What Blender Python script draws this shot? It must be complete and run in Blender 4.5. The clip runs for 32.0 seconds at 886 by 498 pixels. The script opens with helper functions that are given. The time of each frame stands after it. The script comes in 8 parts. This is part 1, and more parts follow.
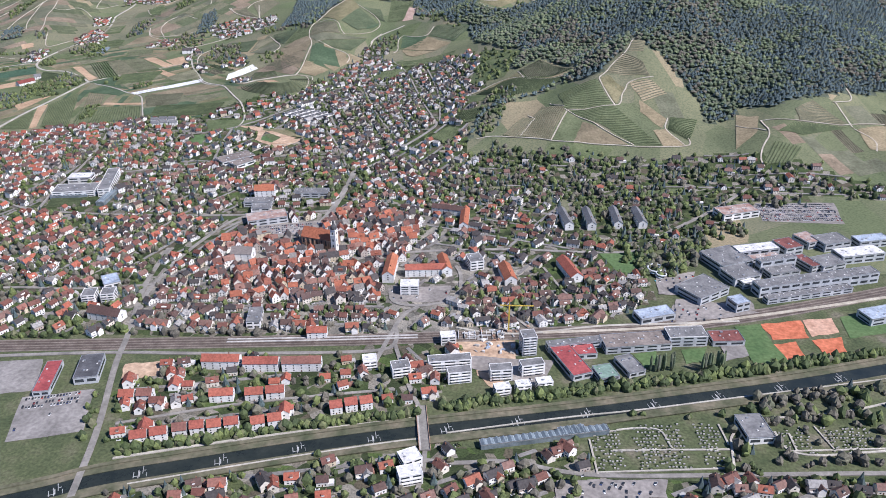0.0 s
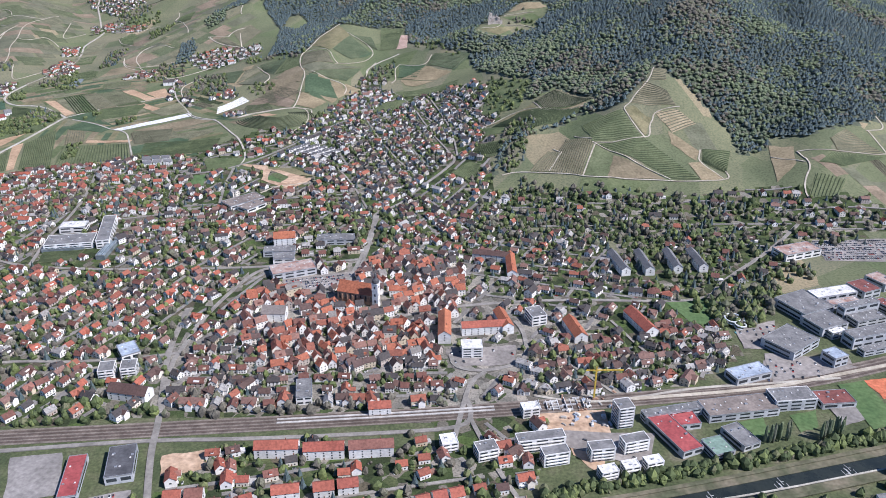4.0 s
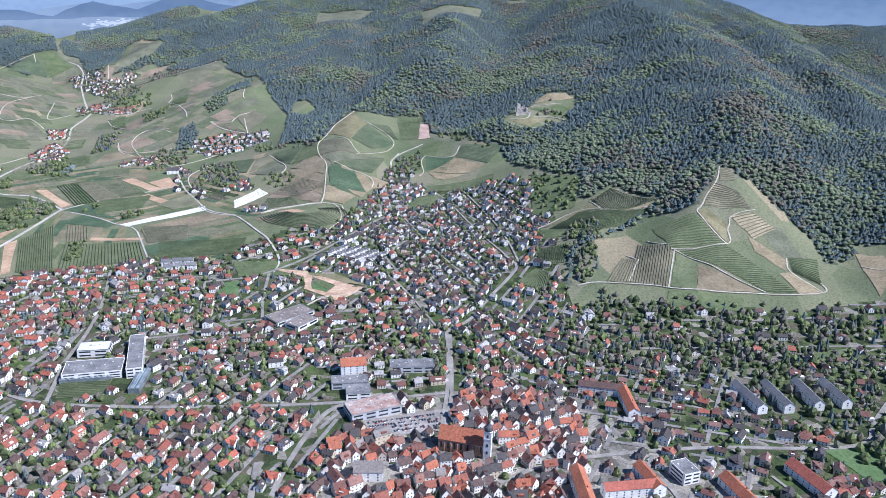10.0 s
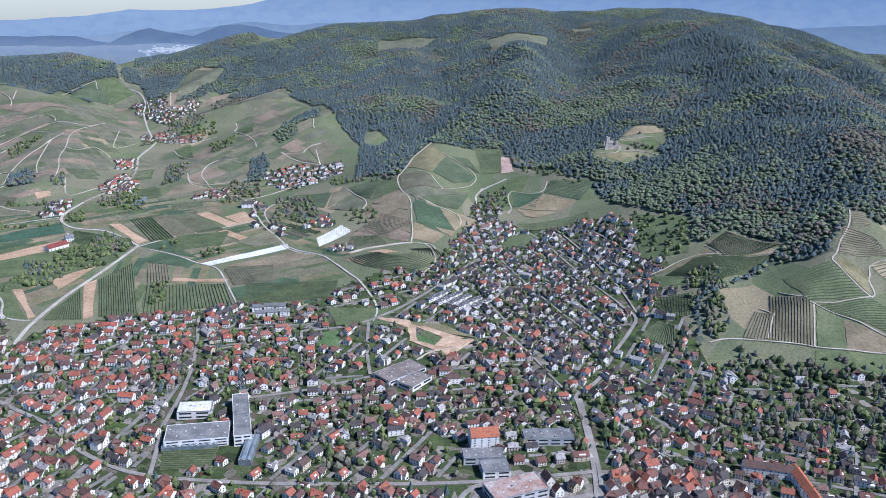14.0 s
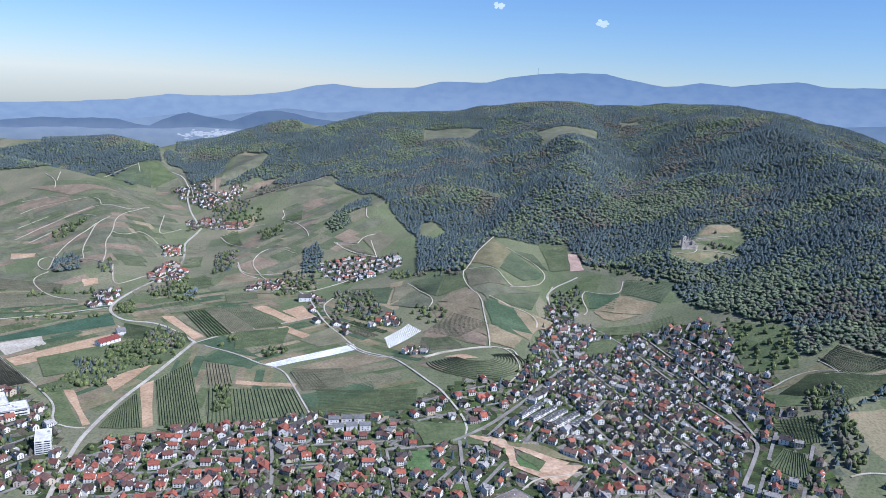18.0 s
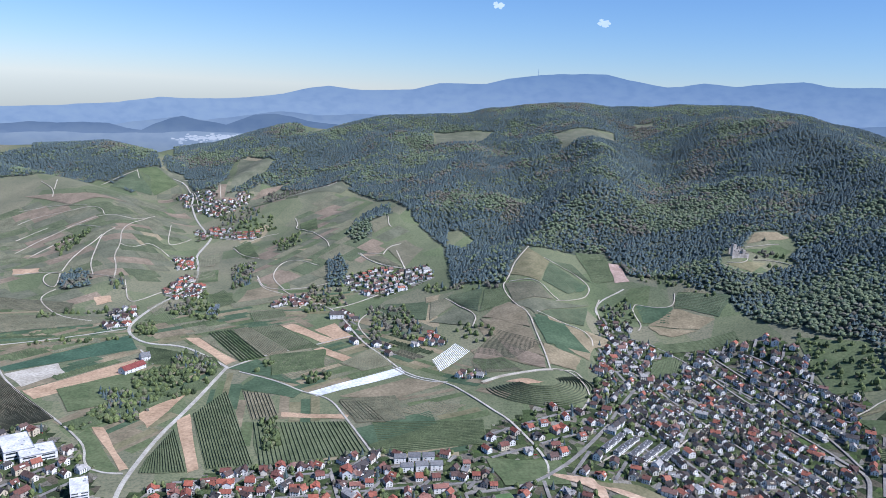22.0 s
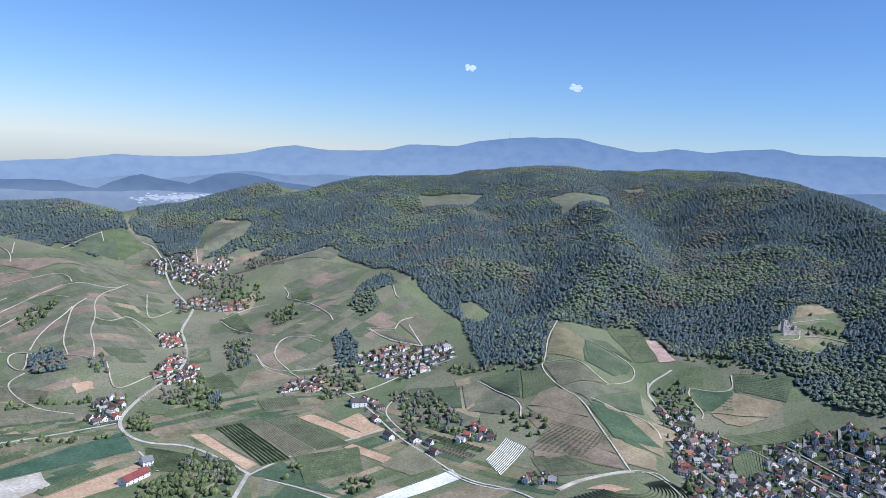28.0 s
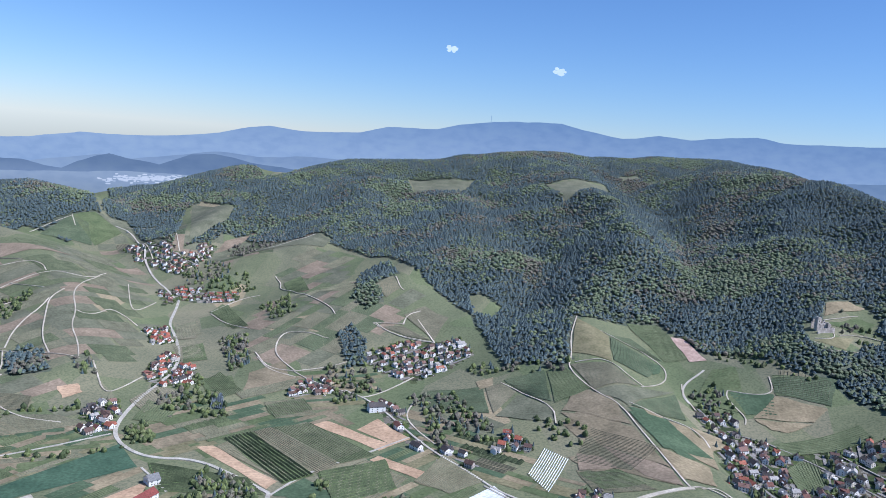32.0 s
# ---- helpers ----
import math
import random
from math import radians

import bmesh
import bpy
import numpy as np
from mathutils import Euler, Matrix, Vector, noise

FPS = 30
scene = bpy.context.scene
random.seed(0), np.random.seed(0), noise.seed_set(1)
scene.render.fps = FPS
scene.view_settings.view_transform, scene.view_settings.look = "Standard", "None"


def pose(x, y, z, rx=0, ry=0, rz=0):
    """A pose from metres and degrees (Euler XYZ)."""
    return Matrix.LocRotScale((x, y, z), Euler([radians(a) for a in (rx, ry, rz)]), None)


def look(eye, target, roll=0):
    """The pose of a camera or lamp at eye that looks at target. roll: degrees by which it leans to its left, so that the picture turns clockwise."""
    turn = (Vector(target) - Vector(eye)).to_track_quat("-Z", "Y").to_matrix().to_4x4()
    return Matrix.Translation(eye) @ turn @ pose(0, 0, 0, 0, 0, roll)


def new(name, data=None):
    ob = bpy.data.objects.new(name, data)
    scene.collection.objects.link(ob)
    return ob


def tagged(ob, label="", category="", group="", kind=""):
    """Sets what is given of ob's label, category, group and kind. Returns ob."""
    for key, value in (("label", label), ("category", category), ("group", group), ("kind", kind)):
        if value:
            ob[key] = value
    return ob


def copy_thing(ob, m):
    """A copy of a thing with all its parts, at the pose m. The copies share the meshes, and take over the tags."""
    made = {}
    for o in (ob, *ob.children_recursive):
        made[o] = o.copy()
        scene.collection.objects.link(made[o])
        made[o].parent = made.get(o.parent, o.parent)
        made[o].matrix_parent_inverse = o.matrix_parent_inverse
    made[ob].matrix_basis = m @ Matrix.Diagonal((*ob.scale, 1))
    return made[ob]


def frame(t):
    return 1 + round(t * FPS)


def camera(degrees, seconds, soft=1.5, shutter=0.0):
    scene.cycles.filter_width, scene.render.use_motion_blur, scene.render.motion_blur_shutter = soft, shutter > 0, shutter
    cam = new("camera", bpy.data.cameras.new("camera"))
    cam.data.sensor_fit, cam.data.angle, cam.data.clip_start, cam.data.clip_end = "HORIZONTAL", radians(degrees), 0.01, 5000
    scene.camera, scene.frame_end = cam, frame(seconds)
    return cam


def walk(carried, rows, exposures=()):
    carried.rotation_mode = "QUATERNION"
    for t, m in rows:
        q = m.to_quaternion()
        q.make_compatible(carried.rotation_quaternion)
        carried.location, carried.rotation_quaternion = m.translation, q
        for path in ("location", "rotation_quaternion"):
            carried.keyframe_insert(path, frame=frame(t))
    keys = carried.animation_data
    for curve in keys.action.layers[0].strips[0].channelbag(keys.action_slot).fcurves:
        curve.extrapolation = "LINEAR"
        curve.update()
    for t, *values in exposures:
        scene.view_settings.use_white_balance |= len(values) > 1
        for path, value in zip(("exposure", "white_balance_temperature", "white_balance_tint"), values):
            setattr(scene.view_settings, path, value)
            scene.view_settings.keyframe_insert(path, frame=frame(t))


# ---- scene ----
cam = camera(58.54, 32.0, 0.85)
PATH = [
    (0.0, pose(75.6, -223.4, 468.9, 63.241, 0.118, 2.662)),
    (0.5, pose(60.1, -211.2, 467.5, 64.755, -0.677, 1.700)),
    (1.0, pose(44.7, -199.0, 466.1, 66.422, -1.063, 1.213)),
    (1.5, pose(29.3, -186.6, 464.6, 66.223, -0.886, 0.803)),
    (2.0, pose(13.9, -174.2, 463.2, 65.197, -0.799, 0.451)),
    (2.5, pose(-1.3, -161.6, 461.7, 64.611, -0.755, 0.284)),
    (3.0, pose(-16.5, -148.9, 460.2, 64.467, 0.116, -0.186)),
    (3.5, pose(-31.5, -136.0, 458.8, 64.707, 0.022, -0.539)),
    (4.0, pose(-46.4, -123.1, 457.4, 64.914, -0.168, -0.966)),
    (4.5, pose(-61.2, -109.9, 456.0, 65.365, -0.766, -1.706)),
    (5.0, pose(-75.8, -96.6, 454.8, 65.860, -1.345, -2.438)),
    (5.5, pose(-90.3, -83.2, 453.6, 66.202, -1.482, -2.845)),
    (6.0, pose(-104.6, -69.5, 452.5, 66.514, -0.992, -3.423)),
    (6.5, pose(-118.8, -55.7, 451.4, 67.193, -0.353, -3.534)),
    (7.0, pose(-132.8, -41.9, 450.5, 66.841, -0.702, -3.730)),
    (7.5, pose(-146.7, -27.9, 449.6, 66.754, -1.484, -4.305)),
    (8.0, pose(-160.5, -13.9, 448.7, 67.263, -2.072, -4.855)),
    (8.5, pose(-174.3, 0.2, 448.0, 68.337, -2.329, -4.711)),
    (9.0, pose(-188.0, 14.2, 447.2, 69.013, -3.198, -4.076)),
    (9.5, pose(-201.7, 28.2, 446.5, 69.218, -3.699, -3.899)),
    (10.0, pose(-215.4, 42.2, 445.9, 70.631, -1.893, -4.173)),
    (10.5, pose(-229.1, 56.0, 445.2, 71.874, -1.168, -4.019)),
    (11.0, pose(-242.8, 69.7, 444.6, 71.897, -1.748, -3.695)),
    (11.5, pose(-256.6, 83.3, 444.0, 71.811, -2.250, -3.025)),
    (12.0, pose(-270.4, 96.8, 443.4, 71.934, -2.153, -2.367)),
    (12.5, pose(-284.2, 110.2, 442.8, 72.586, -2.051, -1.533)),
    (13.0, pose(-298.1, 123.5, 442.2, 72.232, -2.448, -1.514)),
    (13.5, pose(-311.9, 136.7, 441.6, 72.155, -2.332, -1.637)),
    (14.0, pose(-325.8, 149.8, 441.0, 72.356, -1.967, -1.865)),
    (14.5, pose(-339.7, 162.9, 440.3, 72.741, -1.850, -1.943)),
    (15.0, pose(-353.6, 175.9, 439.7, 72.874, -1.993, -1.702)),
    (15.5, pose(-367.5, 188.8, 439.0, 73.075, -2.434, -1.108)),
    (16.0, pose(-381.3, 201.7, 438.3, 73.403, -2.907, -0.535)),
    (16.5, pose(-395.2, 214.6, 437.5, 73.918, -3.144, -0.357)),
    (17.0, pose(-409.0, 227.5, 436.8, 74.960, -3.683, -0.826)),
    (17.5, pose(-422.9, 240.4, 436.0, 77.057, -3.295, -1.083)),
    (18.0, pose(-436.7, 253.3, 435.1, 78.505, -3.214, -0.699)),
    (18.5, pose(-450.4, 266.2, 434.3, 78.714, -3.335, -0.376)),
    (19.0, pose(-464.1, 279.1, 433.4, 78.669, -3.114, -0.289)),
    (19.5, pose(-477.8, 292.2, 432.5, 78.788, -2.963, -0.646)),
    (20.0, pose(-491.5, 305.3, 431.6, 78.927, -2.863, -1.192)),
    (20.5, pose(-505.1, 318.4, 430.7, 78.981, -2.653, -1.577)),
    (21.0, pose(-518.6, 331.7, 429.7, 78.923, -2.691, -1.693)),
    (21.5, pose(-532.1, 345.1, 428.8, 78.576, -2.722, -1.890)),
    (22.0, pose(-545.6, 358.6, 427.8, 78.715, -2.961, -2.162)),
    (22.5, pose(-558.9, 372.2, 426.9, 79.532, -2.659, -2.318)),
    (23.0, pose(-572.2, 385.9, 425.9, 80.247, -2.703, -2.558)),
    (23.5, pose(-585.3, 399.7, 425.0, 80.422, -2.831, -2.903)),
    (24.0, pose(-598.3, 413.6, 424.0, 80.510, -2.089, -3.374)),
    (24.5, pose(-611.1, 427.6, 422.9, 81.000, -1.021, -4.121)),
    (25.0, pose(-623.7, 441.8, 421.9, 81.558, -0.380, -4.522)),
    (25.5, pose(-636.1, 456.0, 420.8, 81.470, -1.326, -4.593)),
    (26.0, pose(-648.2, 470.2, 419.8, 81.867, -1.717, -4.858)),
    (26.5, pose(-660.2, 484.6, 418.6, 82.607, -2.508, -5.324)),
    (27.0, pose(-671.8, 499.0, 417.5, 83.298, -3.313, -5.774)),
    (27.5, pose(-683.2, 513.6, 416.3, 83.548, -3.743, -5.995)),
    (28.0, pose(-694.3, 528.1, 415.1, 83.357, -3.834, -6.312)),
    (28.5, pose(-705.2, 542.8, 413.8, 83.032, -4.314, -6.173)),
    (29.0, pose(-715.9, 557.4, 412.6, 82.346, -5.052, -6.466)),
    (29.5, pose(-726.5, 572.2, 411.4, 81.687, -5.469, -7.490)),
    (30.0, pose(-736.9, 586.9, 410.2, 81.842, -5.445, -8.553)),
    (30.5, pose(-747.2, 601.7, 409.1, 82.208, -5.423, -9.452)),
    (31.0, pose(-757.4, 616.5, 407.9, 82.800, -5.330, -9.825)),
    (31.5, pose(-767.6, 631.3, 406.9, 82.661, -5.655, -9.491)),
    (32.0, pose(-777.7, 646.1, 405.9, 82.416, -4.704, -9.038)),
]
walk(cam, PATH, ((0.0, 0.58, 5800.0, 19.0), (6.0, 0.60, 5700.0, 18.0), (9.0, 0.74, 5450.0, 18.0), (10.0, 0.80, 5350.0, 18.0), (11.0, 0.60, 5300.0, 18.0), (13.0, 0.56, 5300.0, 18.0), (20.0, 0.54, 5350.0, 17.0), (32.0, 0.57, 5350.0, 17.0)))
# ---- end of path ----
# ---- sky and sun ----
world = bpy.data.worlds.new("sky")
scene.world = world
world.use_nodes = True
wn = world.node_tree.nodes
sky = wn.new("ShaderNodeTexSky")
sky.sky_type, sky.sun_disc = "NISHITA", False
sky.sun_elevation, sky.sun_rotation = radians(48), radians(116)
sky.altitude, sky.air_density, sky.dust_density, sky.ozone_density = 900, 1.1, 0.0, 8.0
wn["Background"].inputs[1].default_value = 0.074
world.node_tree.links.new(sky.outputs[0], wn["Background"].inputs[0])
sun = new("sun", bpy.data.lights.new("sun", "SUN"))
sun.data.energy, sun.data.angle, sun.data.color = 4.6, radians(0.6), (1.0, 0.94, 0.84)
sun.matrix_world = look((0, 0, 0), (-0.899 * math.cos(radians(48)), 0.438 * math.cos(radians(48)), -math.sin(radians(48))))
scene.view_settings.exposure = 0.0

# ---- materials ----
def ramp_node(nt, stops, mode="LINEAR"):
    node = nt.nodes.new("ShaderNodeValToRGB")
    el = node.color_ramp.elements
    while len(el) < len(stops):
        el.new(0.5)
    for e, (pos, col) in zip(el, stops):
        e.position, e.color = pos, (*col, 1)
    node.color_ramp.interpolation = mode
    return node


def coords(nt, scale=(1, 1, 1), turn=0.0):
    geo = nt.nodes.new("ShaderNodeNewGeometry")
    mp = nt.nodes.new("ShaderNodeMapping")
    mp.inputs["Scale"].default_value = scale
    mp.inputs["Rotation"].default_value = (0, 0, turn)
    nt.links.new(geo.outputs["Position"], mp.inputs["Vector"])
    return mp


def noise_node(nt, vec, scale, detail=3.0):
    n = nt.nodes.new("ShaderNodeTexNoise")
    n.inputs["Scale"].default_value, n.inputs["Detail"].default_value = scale, detail
    nt.links.new(vec.outputs[0], n.inputs["Vector"])
    return n


def mixed(nt, kind, fac, a, b):
    m = nt.nodes.new("ShaderNodeMix")
    m.data_type, m.blend_type = "RGBA", kind
    for sock, v in ((m.inputs[0], fac), (m.inputs[6], a), (m.inputs[7], b)):
        if isinstance(v, (int, float)):
            sock.default_value = v
        elif isinstance(v, tuple):
            sock.default_value = (*v, 1)
        else:
            nt.links.new(v, sock)
    return m.outputs[2]


def surface(name, stops, rough=0.85, big=0.02, small=0.3, wear=0.35, random="", steps=False, bump=0.0, metal=0.0, tone=0.25, spec=0.3):
    """A weathered surface: colours picked by a random value or by broad noise, stained by a finer one."""
    m = bpy.data.materials.new(name)
    m.use_nodes = True
    nt = m.node_tree
    bsdf = nt.nodes["Principled BSDF"]
    vec = coords(nt)
    broad, fine = noise_node(nt, vec, big), noise_node(nt, vec, small, 4.0)
    if random == "island":
        pick = nt.nodes.new("ShaderNodeNewGeometry").outputs["Random Per Island"]
    elif random == "object":
        pick = nt.nodes.new("ShaderNodeObjectInfo").outputs["Random"]
    else:
        mr = nt.nodes.new("ShaderNodeMapRange")
        mr.inputs[1].default_value, mr.inputs[2].default_value = 0.3, 0.7
        nt.links.new(broad.outputs["Fac"], mr.inputs[0])
        pick = mr.outputs[0]
    ramp = ramp_node(nt, stops, "CONSTANT" if steps else "LINEAR")
    nt.links.new(pick, ramp.inputs[0])
    grey = ramp_node(nt, ((0.3, (1 - wear,) * 3), (0.7, (1 + wear * 0.4,) * 3)))
    nt.links.new(fine.outputs["Fac"], grey.inputs[0])
    col = mixed(nt, "MULTIPLY", 1.0, ramp.outputs[0], grey.outputs[0])
    grey2 = ramp_node(nt, ((0.3, (1 - tone,) * 3), (0.7, (1.0,) * 3)))
    nt.links.new(broad.outputs["Fac"], grey2.inputs[0])
    col = mixed(nt, "MULTIPLY", 1.0, col, grey2.outputs[0])
    nt.links.new(col, bsdf.inputs["Base Color"])
    bsdf.inputs["Roughness"].default_value, bsdf.inputs["Metallic"].default_value = rough, metal
    bsdf.inputs["Specular IOR Level"].default_value = spec
    if bump:
        b = nt.nodes.new("ShaderNodeBump")
        b.inputs["Strength"].default_value, b.inputs["Distance"].default_value = 0.6, bump
        nt.links.new(fine.outputs["Fac"], b.inputs["Height"])
        nt.links.new(b.outputs[0], bsdf.inputs["Normal"])
    return m


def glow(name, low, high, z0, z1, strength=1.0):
    """Hazy distance: a plain glowing backdrop, haze painted in, paler towards its foot."""
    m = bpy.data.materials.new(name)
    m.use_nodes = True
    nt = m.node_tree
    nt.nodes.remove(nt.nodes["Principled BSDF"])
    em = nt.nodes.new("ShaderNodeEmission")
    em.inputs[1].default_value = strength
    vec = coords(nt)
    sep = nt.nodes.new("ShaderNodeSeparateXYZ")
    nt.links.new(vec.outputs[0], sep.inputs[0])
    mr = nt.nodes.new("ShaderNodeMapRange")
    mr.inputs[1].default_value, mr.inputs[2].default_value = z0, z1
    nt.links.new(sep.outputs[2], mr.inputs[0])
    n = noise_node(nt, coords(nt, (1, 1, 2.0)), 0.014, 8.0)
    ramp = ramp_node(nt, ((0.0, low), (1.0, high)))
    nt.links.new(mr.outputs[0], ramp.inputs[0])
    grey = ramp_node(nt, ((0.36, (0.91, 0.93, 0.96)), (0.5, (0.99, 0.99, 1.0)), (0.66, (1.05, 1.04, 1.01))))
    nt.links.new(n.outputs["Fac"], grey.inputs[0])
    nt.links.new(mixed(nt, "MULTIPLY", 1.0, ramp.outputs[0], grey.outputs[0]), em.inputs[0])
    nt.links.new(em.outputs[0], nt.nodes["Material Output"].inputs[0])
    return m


ROOFS = {
    "red": ((0.0, (0.38, 0.12, 0.075)), (0.2, (0.28, 0.095, 0.063)), (0.42, (0.18, 0.076, 0.058)), (0.58, (0.28, 0.13, 0.098)), (0.72, (0.115, 0.07, 0.06)), (0.87, (0.07, 0.063, 0.06)), (0.96, (0.32, 0.30, 0.28))),
    "old": ((0.0, (0.39, 0.135, 0.078)), (0.24, (0.28, 0.105, 0.07)), (0.42, (0.19, 0.09, 0.07)), (0.5, (0.125, 0.08, 0.07)), (0.66, (0.28, 0.155, 0.12)), (0.78, (0.085, 0.075, 0.072)), (0.92, (0.24, 0.22, 0.20))),
    "brown": ((0.0, (0.20, 0.085, 0.065)), (0.3, (0.13, 0.08, 0.068)), (0.55, (0.085, 0.075, 0.072)), (0.75, (0.31, 0.12, 0.08)), (0.9, (0.24, 0.21, 0.19))),
    "dark": ((0.0, (0.045, 0.042, 0.04)), (0.28, (0.065, 0.058, 0.053)), (0.52, (0.09, 0.075, 0.065)), (0.68, (0.14, 0.08, 0.063)), (0.78, (0.2, 0.195, 0.19)), (0.86, (0.36, 0.14, 0.09)), (0.92, (0.46, 0.45, 0.43))),
    "mixed": ((0.0, (0.07, 0.062, 0.06)), (0.24, (0.115, 0.072, 0.06)), (0.44, (0.17, 0.078, 0.06)), (0.60, (0.32, 0.115, 0.073)), (0.76, (0.22, 0.13, 0.105)), (0.9, (0.36, 0.345, 0.325))),
}
ROOFS["redrow"] = ((0.0, (0.38, 0.12, 0.08)), (0.5, (0.33, 0.10, 0.07)), (0.85, (0.24, 0.11, 0.085)))
WALLS = ((0.0, (0.80, 0.78, 0.73)), (0.42, (0.72, 0.67, 0.58)), (0.6, (0.81, 0.80, 0.77)), (0.8, (0.58, 0.50, 0.37)), (0.9, (0.46, 0.40, 0.35)))
roof_many = {k: surface("roof_tiles_" + k, v, 0.8, 0.05, 0.5, 0.35, "island", True) for k, v in ROOFS.items()}
roof_one = {k: surface("roof_tiles_single_" + k, v, 0.8, 0.05, 0.5, 0.35, "object", True, 0.05) for k, v in ROOFS.items()}
wall_many = surface("render_walls", WALLS, 0.9, 0.05, 0.4, 0.15, "island", True, tone=0.1)
wall_one = surface("render_walls_single", WALLS, 0.9, 0.05, 0.4, 0.15, "object", True, tone=0.1)
m_glass = surface("window_glass", ((0.0, (0.03, 0.035, 0.04)), (1.0, (0.06, 0.07, 0.08))), 0.12, 0.05, 0.3, 0.2, spec=0.5)
m_door = surface("door_paint", ((0.0, (0.12, 0.06, 0.03)), (1.0, (0.2, 0.1, 0.05))), 0.6)
m_brick = surface("chimney_brick", ((0.0, (0.22, 0.1, 0.07)), (1.0, (0.3, 0.15, 0.1))), 0.9)
m_forest_floor = surface("forest_floor", ((0.0, (0.085, 0.11, 0.075)), (1.0, (0.12, 0.13, 0.09))), 0.95, 0.02, 0.2)


def yard_material(name, stops, size):
    """Gardens, drives and yards side by side, each of one kind, with wear."""
    m = bpy.data.materials.new(name)
    m.use_nodes = True
    nt = m.node_tree
    bsdf = nt.nodes["Principled BSDF"]
    cells = nt.nodes.new("ShaderNodeTexVoronoi")
    cells.inputs["Scale"].default_value, cells.inputs["Randomness"].default_value = size, 1.0
    nt.links.new(coords(nt, (1, 1, 0), 0.4).outputs[0], cells.inputs["Vector"])
    sep = nt.nodes.new("ShaderNodeSeparateColor")
    nt.links.new(cells.outputs["Color"], sep.inputs[0])
    ramp = ramp_node(nt, stops, "CONSTANT")
    nt.links.new(sep.outputs[0], ramp.inputs[0])
    broad, fine = noise_node(nt, coords(nt), 0.06, 4.0), noise_node(nt, coords(nt), 0.5, 5.0)
    g1 = ramp_node(nt, ((0.3, (0.7, 0.72, 0.7)), (0.7, (1.1, 1.08, 1.05))))
    g2 = ramp_node(nt, ((0.34, (0.6, 0.62, 0.6)), (0.5, (0.95, 0.96, 0.95)), (0.68, (1.2, 1.18, 1.15))))
    nt.links.new(broad.outputs["Fac"], g1.inputs[0])
    nt.links.new(fine.outputs["Fac"], g2.inputs[0])
    col = mixed(nt, "MULTIPLY", 1.0, mixed(nt, "MULTIPLY", 1.0, ramp.outputs[0], g1.outputs[0]), g2.outputs[0])
    nt.links.new(col, bsdf.inputs["Base Color"])
    bsdf.inputs["Roughness"].default_value, bsdf.inputs["Specular IOR Level"].default_value = 0.95, 0.1
    return m


m_town = yard_material("garden_and_yards", ((0.0, (0.06, 0.082, 0.036)), (0.26, (0.042, 0.055, 0.028)), (0.46, (0.088, 0.105, 0.05)), (0.62, (0.165, 0.15, 0.125)), (0.74, (0.105, 0.092, 0.068)), (0.83, (0.25, 0.23, 0.20)), (0.94, (0.08, 0.115, 0.04))), 0.095)
m_grass = surface("rough_grass", ((0.0, (0.075, 0.10, 0.045)), (0.5, (0.105, 0.125, 0.058)), (0.8, (0.13, 0.135, 0.075)), (1.0, (0.17, 0.155, 0.11))), 0.95, 0.03, 0.35, 0.45)
m_yards = yard_material("paved_yards", ((0.0, (0.20, 0.185, 0.165)), (0.35, (0.27, 0.25, 0.22)), (0.6, (0.13, 0.12, 0.105)), (0.78, (0.075, 0.09, 0.05)), (0.88, (0.33, 0.30, 0.26))), 0.1)
m_asphalt = surface("pale_asphalt", ((0.0, (0.24, 0.225, 0.20)), (1.0, (0.30, 0.28, 0.25))), 0.9, 0.05, 0.4, 0.2)
m_track = surface("gravel_track", ((0.0, (0.44, 0.39, 0.30)), (1.0, (0.55, 0.50, 0.41))), 0.95, 0.05, 0.4, 0.2)
m_lane = surface("light_concrete_lane", ((0.0, (0.42, 0.39, 0.33)), (1.0, (0.50, 0.47, 0.40))), 0.95, 0.05, 0.4, 0.2)
# needle colours pushed towards blue: aerial haze painted into the base colour
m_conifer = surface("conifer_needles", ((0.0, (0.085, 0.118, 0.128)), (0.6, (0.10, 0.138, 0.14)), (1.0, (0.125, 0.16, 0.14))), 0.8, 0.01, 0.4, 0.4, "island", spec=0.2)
m_leaf = surface("spring_leaves", ((0.0, (0.12, 0.155, 0.10)), (0.45, (0.15, 0.185, 0.105)), (0.8, (0.185, 0.22, 0.115)), (1.0, (0.155, 0.16, 0.125))), 0.8, 0.01, 0.5, 0.4, "island", spec=0.2)
m_bare = surface("budding_twigs", ((0.0, (0.15, 0.14, 0.115)), (0.6, (0.18, 0.165, 0.13)), (1.0, (0.16, 0.17, 0.11))), 0.9, 0.01, 0.5, 0.4, "island", spec=0.1)
m_bark = surface("bark", ((0.0, (0.09, 0.065, 0.045)), (1.0, (0.14, 0.11, 0.08))), 0.95)


